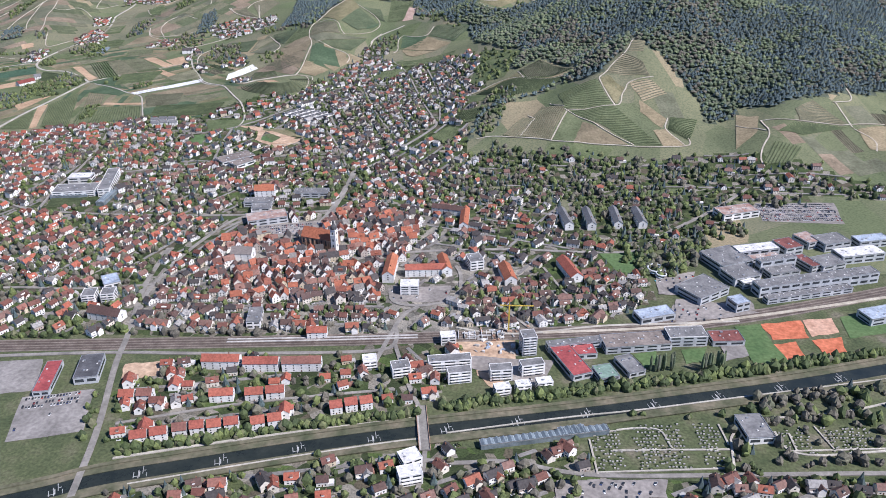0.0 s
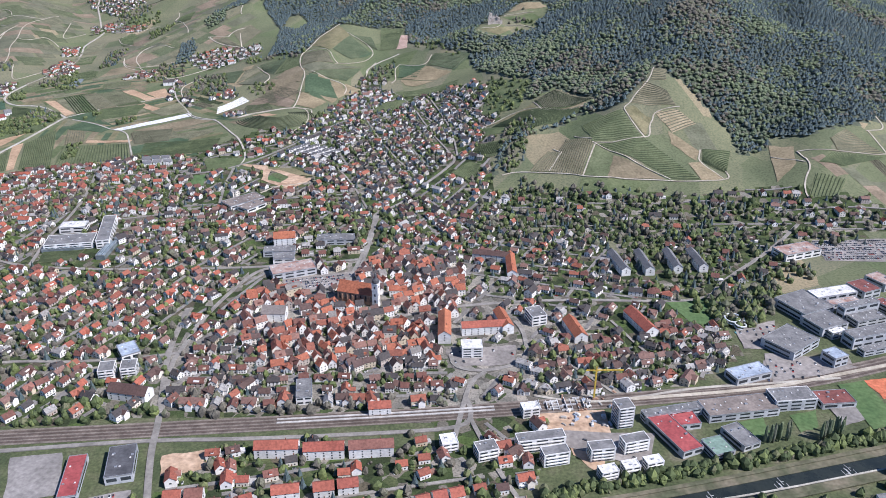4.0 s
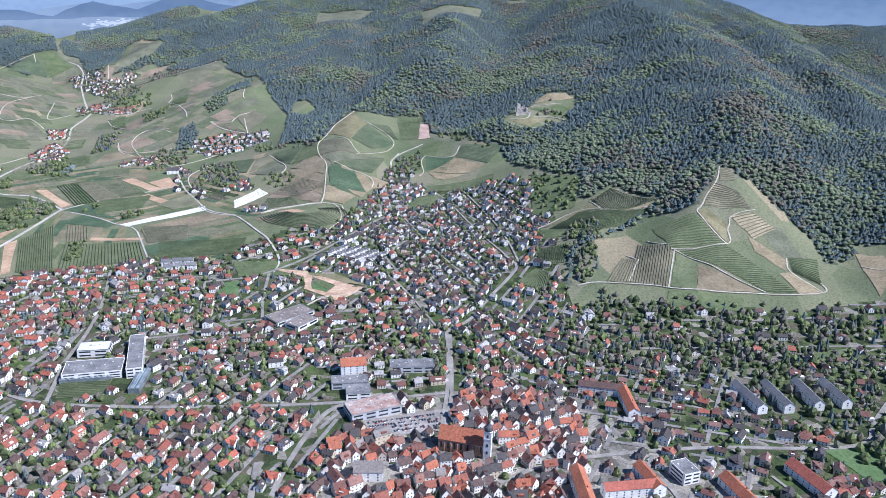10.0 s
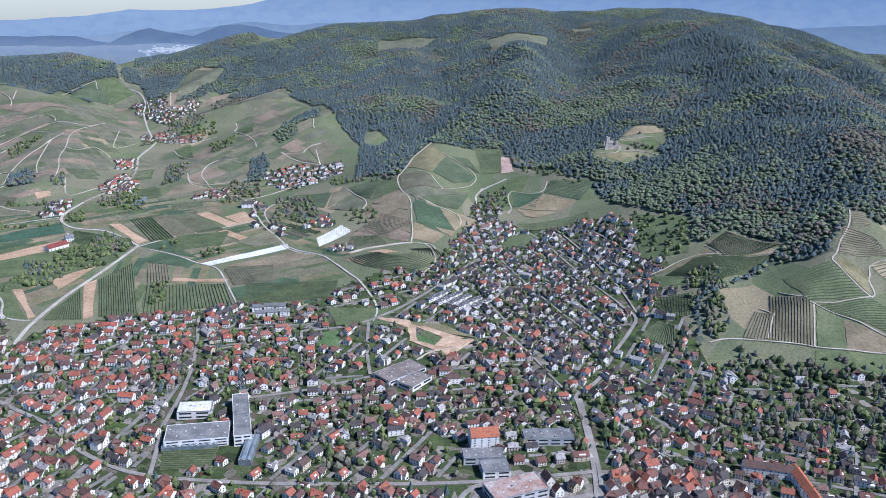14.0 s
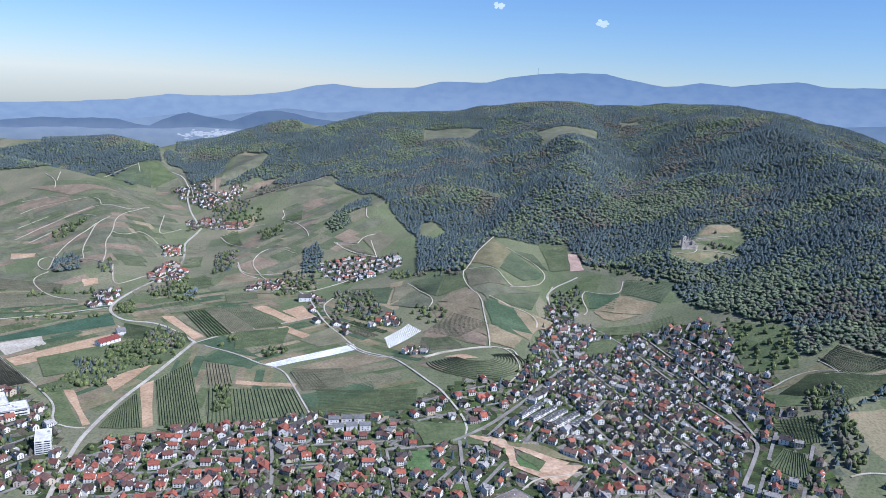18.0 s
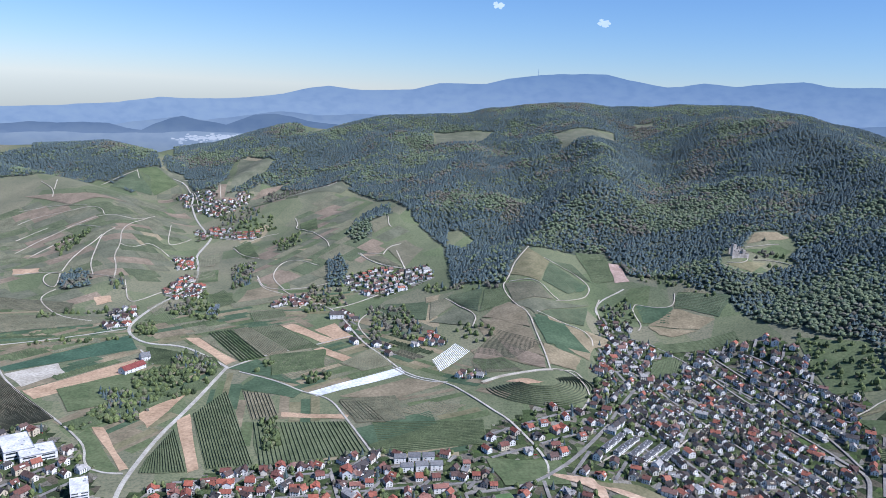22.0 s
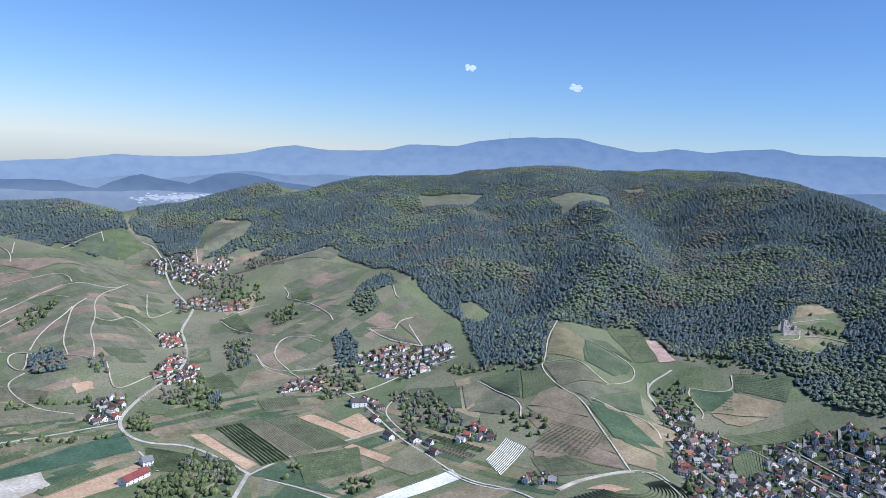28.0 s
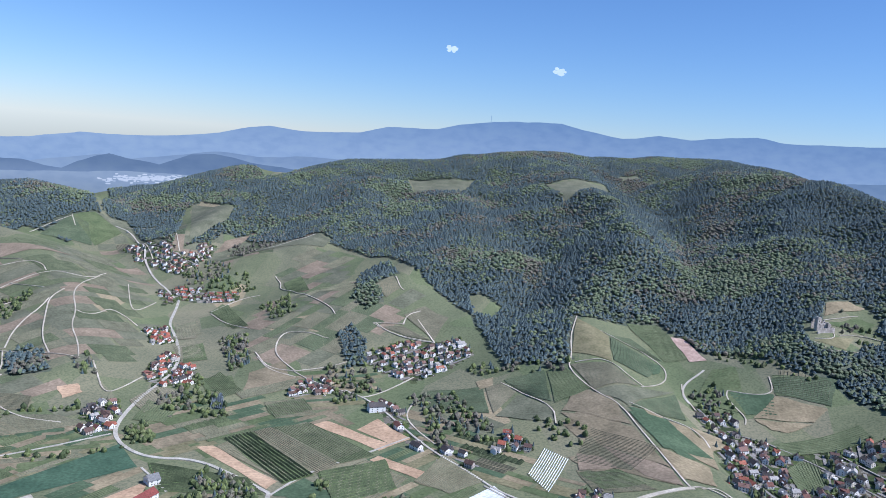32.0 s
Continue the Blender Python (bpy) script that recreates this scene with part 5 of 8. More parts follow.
field("slopevine", 3.6, (-352, 1833), (-292, 1812), (-271, 1747), (-346, 1738))
field("vinegreen", 3.8, (-174, 2043), (-112, 2044), (-127, 1880), (-169, 1877))
field("slopegreen", 3.6, (-244, 1952), (-196, 1967), (-174, 1876), (-203, 1899))
field("scar", 0, (-118, 1970), (-99, 1958), (-101, 1863), (-128, 1870))
field("green", 0, (-213, 1856), (-185, 1861), (-197, 1831), (-217, 1816))
field("slopegrass", 0, (-347, 1733), (-271, 1738), (-201, 1766), (-316, 1673))
field("green", 0, (-323, 1658), (-269, 1647), (-242, 1555), (-314, 1559))
field("slopegreen", 3.6, (-313, 1673), (-206, 1755), (-233, 1659), (-270, 1656))
field("tan2", 0, (-321, 1552), (-269, 1516), (-285, 1471), (-318, 1482))
field("tan2", 0, (-269, 1646), (-240, 1637), (-236, 1584), (-248, 1576))
field("tan2", 0, (-235, 1642), (-198, 1623), (-202, 1594), (-232, 1582))
field("soil", 0, (-366, 1759), (-332, 1703), (-332, 1621), (-405, 1700))
field("soil", 0, (-409, 1695), (-333, 1615), (-326, 1510), (-386, 1593))
field("slopesoil", 0, (-386, 1590), (-326, 1506), (-331, 1462), (-362, 1500))
field("slopesoil", 0, (-421, 1581), (-396, 1565), (-385, 1530), (-432, 1539))
field("vinegreen", 3.6, (-435, 1533), (-386, 1527), (-368, 1480), (-422, 1481))
field("vinegreen", 4, (-390, 1834), (-362, 1830), (-348, 1742), (-407, 1729))
field("slopegreen", 3.6, (-460, 1829), (-395, 1835), (-411, 1735), (-446, 1789))
field("slopevine", 3.4, (-493, 1818), (-465, 1822), (-451, 1787), (-498, 1732))
field("slopegrass", 0, (-450, 1778), (-414, 1718), (-426, 1671), (-497, 1723))
field("slopegreen", 3.6, (-581, 1834), (-497, 1820), (-504, 1732), (-597, 1764))
field("tan2", 0, (-503, 1843), (-475, 1846), (-481, 1818), (-503, 1813))
field("meadow", 0, (-109, 1829), (-72, 1822), (-116, 1697), (-181, 1743))
field("slopegreen", 4, (-39, 1769), (55, 1738), (12, 1686), (-51, 1735))
field("green", 0, (-117, 1756), (-56, 1732), (-76, 1685), (-117, 1697))
field("tan2", 0, (-54, 1728), (3, 1682), (-32, 1660), (-111, 1688))
field("tan2", 0, (-112, 1685), (-35, 1657), (-81, 1646), (-101, 1657))
field("vinegreen", 4.4, (-120, 1620), (19, 1632), (15, 1591), (-128, 1587))
field("vinegreen", 4, (-144, 1546), (-104, 1575), (-124, 1496), (-171, 1474))
# tracks of the vineyard hills across the valley
road(2.4, "track", (-1250, 1973), (-1265, 2053), (-1263, 2109), (-1254, 2150), (-1253, 2198))
road(2.4, "track", (-1167, 1922), (-1204, 2001), (-1235, 2123), (-1253, 2198), (-1242, 2251))
road(2.4, "track", (-1120, 1908), (-1138, 1971), (-1171, 2046), (-1185, 2129), (-1221, 2231), (-1228, 2313), (-1216, 2405), (-1222, 2485))
road(2.4, "track", (-1185, 2129), (-1167, 2116), (-1147, 2144), (-1144, 2197), (-1114, 2175), (-1080, 2134))
road(2.4, "track", (-1161, 2424), (-1116, 2241), (-1102, 2241), (-1088, 2344))
road(2.4, "track", (-1534, 2380), (-1508, 2413), (-1431, 2424), (-1371, 2444), (-1335, 2420), (-1314, 2377))
road(2.4, "track", (-1429, 2148), (-1423, 2242), (-1393, 2291), (-1369, 2330), (-1314, 2377), (-1240, 2353), (-1216, 2405))
road(2.4, "track", (-1570, 2464), (-1495, 2482), (-1388, 2454))
road(2.4, "track", (-1369, 2330), (-1282, 2266))
road(2.4, "track", (-1610, 2690), (-1552, 2624), (-1525, 2573), (-1515, 2543))
road(2.4, "track", (-1567, 2697), (-1536, 2605))
road(2.4, "track", (-1250, 1973), (-1282, 1971), (-1267, 1922), (-1237, 1880), (-1217, 1869), (-1248, 1960))
road(2.4, "track", (-1213, 1859), (-1223, 1821), (-1205, 1778), (-1143, 1709), (-1081, 1694))
road(2.4, "track", (-1097, 1903), (-1081, 1860), (-1054, 1794), (-1034, 1824), (-1018, 1875))
road(2.4, "track", (-1349, 1969), (-1294, 1988), (-1197, 1930), (-1117, 1903))
road(2.4, "track", (-1483, 2265), (-1464, 2308), (-1436, 2334))
road(2.4, "track", (-1380, 2113), (-1365, 2191), (-1325, 2212))
road(2.4, "track", (-969, 2288), (-931, 2200), (-880, 2148))
road(2.4, "track", (-971, 2300), (-944, 2359), (-909, 2398), (-878, 2400))
road(2.4, "track", (-852, 2523), (-836, 2469), (-838, 2414), (-802, 2377), (-758, 2249), (-729, 2185), (-721, 2149))
road(2.4, "track", (-860, 2018), (-834, 1942), (-790, 1930))
road(2.4, "track", (-790, 1933), (-823, 1993), (-827, 2045), (-814, 2109), (-782, 2086), (-733, 2054))
road(2.4, "track", (-790, 1930), (-727, 1950), (-703, 1964))
road(2.4, "track", (-790, 1927), (-759, 1883), (-699, 1831), (-676, 1812), (-596, 1895))
road(2.4, "track", (-646, 2096), (-628, 2066), (-593, 2037), (-545, 2019))
road(2.4, "track", (-652, 2098), (-592, 2090))
road(2.4, "track", (-545, 2019), (-556, 2065), (-566, 2108))
road(2.4, "track", (-596, 2088), (-585, 2125), (-557, 2142))
road(2.4, "track", (-593, 2295), (-589, 2238), (-582, 2226))
road(2.4, "track", (-1131, 2833), (-1107, 2744))
road(2.4, "track", (-1298, 3017), (-1217, 3020))
road(2.4, "track", (-1270, 2974), (-1186, 2766), (-1166, 2713))
road(2.4, "track", (-940, 2748), (-873, 2727), (-810, 2755), (-763, 2791))
road(2.4, "track", (-1528, 2924), (-1493, 2973), (-1448, 3024))
road(2.4, "track", (-1450, 3030), (-1426, 2977))
field("slopegreen", 4, (-1500, 2914), (-1451, 3027), (-1398, 3001), (-1357, 2889))
field("meadow", 0, (-1448, 3030), (-1399, 3068), (-1298, 2988), (-1351, 2891))
field("slopegrass", 0, (-1395, 3066), (-1307, 3054), (-1157, 2766), (-1291, 2991))
field("slopegrass", 0, (-934, 2729), (-766, 2796), (-724, 2744), (-741, 2688))
field("slopesoil", 0, (-1025, 2770), (-968, 2829), (-929, 2928), (-1004, 2846))
field("slopegrass", 0, (-1142, 3182), (-1005, 3055), (-1017, 2965), (-1091, 2794))
field("tan", 0, (-1370, 2016), (-1316, 2017), (-1303, 1985), (-1350, 1973))
field("slopesoil", 0, (-1606, 2578), (-1437, 2551), (-1316, 2572), (-1436, 2472))
field("vinegreen", 3.6, (-972, 2306), (-955, 2363), (-900, 2266), (-917, 2192))
district("red", 14, 0.9, (-1068, 2126), (-1010, 2080), (-1068, 2126), (-1037, 2170), (-1009, 2074), (-1038, 2055))
field("slopevine", 3.6, (-634, 2082), (-598, 2083), (-553, 2030), (-593, 2046))
field("slopevine", 3.6, (-591, 2125), (-547, 2164), (-506, 2114), (-545, 2029))
clearing((-1157, 3142), (-1114, 3201), (-1002, 3061), (-1012, 2976), (-1081, 2812), (-1106, 2739), (-1129, 2775))
clearing((-934, 2682), (-875, 2747), (-764, 2809), (-718, 2748), (-737, 2679), (-893, 2623))
# ---- ground ----
def axis(lo, a, b, hi, fine, coarse):
    return np.concatenate([np.arange(lo, a, coarse), np.arange(a, b, fine), np.arange(b, hi + 1, coarse)])


gx, gy = axis(-9000, -2100, 1300, 9000, 11.0, 150.0), axis(-2500, 110, 3620, 8000, 11.0, 150.0)
GX, GY = np.meshgrid(gx, gy)
GZ = height(GX, GY)
ids = np.arange(GX.size).reshape(GX.shape)
quads = np.stack([ids[:-1, :-1], ids[:-1, 1:], ids[1:, 1:], ids[1:, :-1]], -1).reshape(-1, 4)
mx, my = (GX[:-1, :-1] + GX[1:, 1:]).ravel() / 2, (GY[:-1, :-1] + GY[1:, 1:]).ravel() / 2
zone = np.zeros(len(mx), int)
zone[((mx - 150) / 620) ** 2 + ((my - 430) / (300 + 20 * np.sin(mx / 40))) ** 2 < 1] = 4
for d in DISTRICTS:
    zone[inside(d[4], mx, my)] = 1
for d in DISTRICTS:
    if d[0] == "old":
        zone[inside(d[4], mx, my)] = 3
zone[inside([(-318, 492), (-330, 600), (-270, 720), (-215, 815), (0, 830), (60, 705), (150, 650), (140, 515), (-20, 492)], mx, my) & (zone != 3)] = 3
for f in FORESTS:
    zone[inside(f, mx, my)] = 2
for c in CLEARINGS:
    zone[inside(c, mx, my)] = 0
tris = np.concatenate([quads[:, [0, 1, 2]], quads[:, [0, 2, 3]]])
ground = link_mesh("ground", np.stack([GX, GY, GZ], -1).reshape(-1, 3), tris, [m_meadow, m_town, m_forest_floor, m_yards, m_grass], slots=np.concatenate([zone, zone]))
tagged(ground, "green valley floor and vineyard hills in spring", "ground", kind="structure")
ground.data.polygons.foreach_set("use_smooth", np.ones(len(ground.data.polygons), bool))

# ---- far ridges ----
# painted haze colours that each ridge emits, at foot and top
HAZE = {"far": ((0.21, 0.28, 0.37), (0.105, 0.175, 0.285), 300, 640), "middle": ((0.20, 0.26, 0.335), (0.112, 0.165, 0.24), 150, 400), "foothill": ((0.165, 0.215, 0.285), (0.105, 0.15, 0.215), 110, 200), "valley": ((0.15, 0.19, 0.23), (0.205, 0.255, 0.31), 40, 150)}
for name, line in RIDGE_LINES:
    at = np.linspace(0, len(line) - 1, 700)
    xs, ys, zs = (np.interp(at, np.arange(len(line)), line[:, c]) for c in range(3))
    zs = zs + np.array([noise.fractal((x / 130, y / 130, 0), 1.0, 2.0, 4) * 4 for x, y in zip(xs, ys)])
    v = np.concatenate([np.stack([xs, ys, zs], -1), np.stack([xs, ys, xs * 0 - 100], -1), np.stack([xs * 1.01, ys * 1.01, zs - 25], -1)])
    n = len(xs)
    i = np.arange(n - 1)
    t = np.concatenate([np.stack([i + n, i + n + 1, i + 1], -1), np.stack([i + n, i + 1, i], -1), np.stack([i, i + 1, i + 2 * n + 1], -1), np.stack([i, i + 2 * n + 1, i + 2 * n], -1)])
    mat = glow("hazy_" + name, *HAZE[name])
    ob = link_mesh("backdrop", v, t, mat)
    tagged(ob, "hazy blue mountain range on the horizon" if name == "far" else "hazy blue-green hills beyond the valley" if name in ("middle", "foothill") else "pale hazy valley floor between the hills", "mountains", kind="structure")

# ---- woods ----
def cone_template(sides, tiers):
    v, f = [], []
    for base, top, r in tiers:
        k = len(v)
        for s in range(sides):
            a = 2 * math.pi * s / sides + base
            v.append((r * math.cos(a), r * math.sin(a), base))
        v.append((0, 0, top))
        f += [(k + s, k + (s + 1) % sides, k + sides) for s in range(sides)]
    return np.array(v), np.array(f)


def clump_template(level=1):
    bm = bmesh.new()
    bmesh.ops.create_icosphere(bm, subdivisions=level, radius=1)
    bm.verts.ensure_lookup_table()
    v = np.array([p.co for p in bm.verts])
    f = np.array([[p.index for p in q.verts] for q in bm.faces])
    bm.free()
    return v, f


rng = np.random.default_rng(7)
CONE = cone_template(5, ((0.0, 0.8, 0.5), (0.45, 1.0, 0.25)))


def dome_template(sides=5):
    """An upper half of a crown: two rings and a top."""
    v = [(r * math.cos(6.283 * (s + o) / sides), r * math.sin(6.283 * (s + o) / sides), z) for r, z, o in ((0.82, -0.6, 0.0), (0.92, 0.25, 0.5)) for s in range(sides)] + [(0, 0, 1)]
    f = []
    for s in range(sides):
        n = (s + 1) % sides
        f += [(s, n, sides + s), (n, sides + n, sides + s), (sides + s, sides + n, 2 * sides)]
    return np.array(v), np.array(f)


DOME = dome_template()


def plant(template, x, y, size, tall, rough=0.0, sink=0.0):
    n = len(x)
    v, f = template
    a = rng.uniform(0, 6.28, n)
    p = np.repeat(v[None], n, 0)
    if rough:
        p = p * (1 + rng.uniform(-rough, rough, (n, len(v), 1)))
    c, s = np.cos(a)[:, None], np.sin(a)[:, None]
    px, py = p[..., 0] * c - p[..., 1] * s, p[..., 0] * s + p[..., 1] * c
    place = np.stack([px * size[:, None] + x[:, None], py * size[:, None] + y[:, None], p[..., 2] * tall[:, None] + (height(x, y) + sink * tall)[:, None]], -1)
    return scatter(v, f, place)


step = 6.6
wx, wy = np.meshgrid(np.arange(-2750, 2250, step), np.arange(1050, 3720, step))
wx, wy = wx.ravel(), wy.ravel()
wx, wy = wx + rng.uniform(-4.6, 4.6, len(wx)), wy + rng.uniform(-4.6, 4.6, len(wx))
in_wood = np.zeros(len(wx), bool)
for f in FORESTS:
    in_wood |= inside(f, wx, wy)
for c in CLEARINGS:
    in_wood &= ~inside(c, wx, wy)
# the steep far sides of the hills stay bare of single trees
slope = (height(wx, wy + 30) - height(wx, wy - 30)) / 60
in_wood &= (slope > -0.22) | (wy < 1500)
in_wood &= ~busy(wx, wy)
wx, wy = wx[in_wood], wy[in_wood]
patch = np.array([noise.noise((x / 330, y / 210, 3.0)) + 0.7 * noise.noise((x / 110, y / 80, 9.0)) + 0.5 * noise.noise((x / 38, y / 38, 14.0)) for x, y in zip(wx, wy)]) + rng.normal(0, 0.24, len(wx))
bare = np.array([noise.noise((x / 200, y / 200, 21.0)) + 0.4 * noise.noise((x / 50, y / 50, 33.0)) for x, y in zip(wx, wy)]) + rng.normal(0, 0.15, len(wx))
kind = np.where(patch < 0.1, 0, np.where(bare > 0.22, 2, 1))
# conifers carry a painted haze blue
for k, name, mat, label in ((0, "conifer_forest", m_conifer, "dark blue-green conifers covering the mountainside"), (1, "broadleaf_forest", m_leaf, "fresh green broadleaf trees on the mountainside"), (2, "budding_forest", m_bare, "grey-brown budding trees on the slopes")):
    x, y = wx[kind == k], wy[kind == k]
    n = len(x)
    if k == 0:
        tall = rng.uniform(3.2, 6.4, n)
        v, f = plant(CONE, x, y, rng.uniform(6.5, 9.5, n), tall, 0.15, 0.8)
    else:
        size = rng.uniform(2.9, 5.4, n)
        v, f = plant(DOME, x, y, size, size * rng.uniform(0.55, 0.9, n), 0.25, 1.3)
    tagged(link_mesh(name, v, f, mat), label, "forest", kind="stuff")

rng_rows = np.random.default_rng(3)
# ---- roads, tracks and fields ----
ROAD_M = {"asphalt": (m_asphalt, "road", "pale grey asphalt street"), "lane": (m_lane, "road", "pale concrete farm lane"), "track": (m_track, "track", "bright sandy vineyard track"), "ballast": (m_track, "track", "bright gravel path beside the railway")}
for k, (width, kind, line) in enumerate(ROADS):
    mat, name, label = ROAD_M[kind]
    half = width * 0.46
    tagged(link_mesh(name, *strip(line, -half, half, 0.8 + 0.004 * k), mat), label, name, kind="structure")


def crop(name, col, dry, big=0.03):
    # blue drawn towards green: a haze tint mixed into every crop colour
    col, dry = ((c[0], c[1], c[2] * 0.85 + 0.15 * c[1]) for c in (col, dry))
    return surface(name, ((0.0, col), (1.0, dry)), 0.95, big, 0.25, 0.3, spec=0.1)


FIELD_M = {
    "tan": (crop("dry_soil", (0.45, 0.31, 0.175), (0.52, 0.37, 0.22)), "bare tan ploughed field"),
    "soil": (crop("olive_soil", (0.21, 0.18, 0.105), (0.27, 0.225, 0.135)), "olive brown vineyard plot"),
    "olive": (crop("olive_grass", (0.19, 0.18, 0.085), (0.24, 0.215, 0.11)), "olive yellow grass slope"),
    "green": (crop("spring_crop", (0.075, 0.118, 0.058), (0.095, 0.135, 0.068)), "deep green crop field"),
    "teal": (crop("young_grain", (0.062, 0.115, 0.066), (0.08, 0.135, 0.076)), "blue-green field of young grain"),
    "lawn": (crop("lawn_grass", (0.095, 0.165, 0.05), (0.125, 0.185, 0.06)), "bright green mown lawn"),
    "meadow": (crop("meadow_grass", (0.11, 0.148, 0.055), (0.14, 0.162, 0.068)), "green meadow"),
    "pale": (crop("pale_cover", (0.42, 0.38, 0.29), (0.52, 0.48, 0.39)), "pale covered vegetable strips"),
    "plastic": (crop("white_plastic", (0.72, 0.74, 0.74), (0.80, 0.81, 0.80)), "long white plastic-covered strip of field"),
    "clay": (crop("orange_clay", (0.55, 0.17, 0.075), (0.62, 0.21, 0.10), 0.1), "orange clay tennis court"),
    "claypale": (crop("worn_clay", (0.55, 0.33, 0.21), (0.64, 0.42, 0.28), 0.1), "pale worn clay tennis court"),
    "sand": (crop("building_sand", (0.47, 0.32, 0.19), (0.58, 0.43, 0.28), 0.08), "bare sandy building ground"),
    "asphalt": (crop("worn_asphalt", (0.25, 0.235, 0.215), (0.32, 0.30, 0.275)), "large worn grey parking ground"),
    "lot": (crop("paved_lot", (0.26, 0.24, 0.215), (0.34, 0.31, 0.28)), "paved grey parking lot"),
    "scar": (crop("red_earth", (0.46, 0.32, 0.24), (0.54, 0.40, 0.31), 0.06), "bare reddish terraced earth"),
    "tan2": (crop("dry_grass", (0.27, 0.225, 0.125), (0.32, 0.265, 0.15)), "dry yellowish grass plot"),
    "vine": (crop("vineyard_floor", (0.19, 0.18, 0.10), (0.235, 0.21, 0.125)), "vineyard in pale olive rows"),
    "vinegreen": (crop("vineyard_grass", (0.128, 0.157, 0.068), (0.16, 0.18, 0.085)), "green vineyard in fine rows"),
    "pinkvine": (crop("rosy_soil", (0.21, 0.19, 0.12), (0.26, 0.23, 0.15)), "rosy brown vineyard in rows"),
    "tanvine": (crop("terrace_soil", (0.32, 0.27, 0.15), (0.38, 0.32, 0.19)), "yellowish terraced vineyard"),
    "slopevine": (crop("slope_vineyard_floor", (0.172, 0.166, 0.10), (0.21, 0.19, 0.12)), "olive vineyard in rows"),
    "slopegreen": (crop("slope_vineyard_grass", (0.09, 0.125, 0.062), (0.122, 0.15, 0.078)), "grey-green vineyard in rows"),
    "slopegrass": (crop("slope_grass", (0.155, 0.165, 0.098), (0.18, 0.18, 0.112)), "olive green grass slope"),
    "slopesoil": (crop("slope_soil", (0.24, 0.195, 0.128), (0.285, 0.225, 0.15)), "brownish fallow plot"),
    "orchard": (crop("orchard_grass", (0.10, 0.145, 0.045), (0.13, 0.165, 0.055)), "orchard of small trees in rows"),
    "tunnels": (crop("tunnel_ground", (0.15, 0.17, 0.08), (0.2, 0.2, 0.1)), "rows of white film tunnels"),
    "glass": (crop("glasshouse_ground", (0.2, 0.25, 0.25), (0.25, 0.3, 0.3)), "pale blue row greenhouse"),
}
m_vine = surface("vine_rows_olive", ((0.0, (0.14, 0.145, 0.095)), (1.0, (0.175, 0.172, 0.115))), 0.95, 0.05, 0.5, 0.4)
m_vine2 = surface("vine_rows_green", ((0.0, (0.075, 0.10, 0.05)), (1.0, (0.105, 0.13, 0.065))), 0.95, 0.05, 0.5, 0.4)
m_vine3 = surface("vine_rows_grey_green", ((0.0, (0.095, 0.115, 0.065)), (1.0, (0.125, 0.14, 0.08))), 0.95, 0.05, 0.5, 0.4)
m_film = surface("white_film", ((0.0, (0.70, 0.72, 0.72)), (1.0, (0.8, 0.8, 0.8))), 0.5, 0.1, 0.5, 0.15)
m_pane = surface("greenhouse_panes", ((0.0, (0.15, 0.185, 0.20)), (1.0, (0.24, 0.28, 0.30))), 0.25, 0.1, 0.5, 0.2, spec=0.5)
ROW_M = {"vine": (m_vine, 0.9, 0.5), "pinkvine": (m_vine, 0.9, 0.5), "tanvine": (m_vine, 1.0, 0.7), "vinegreen": (m_vine2, 0.95, 0.6), "orchard": (m_vine2, 2.6, 1.7), "slopevine": (m_vine, 0.8, 0.5), "slopegreen": (m_vine3, 0.8, 0.5), "tunnels": (m_film, 0.7, 0.6), "glass": (m_pane, 3.0, 1.5), "pale": (m_film, 0.6, 0.9)}
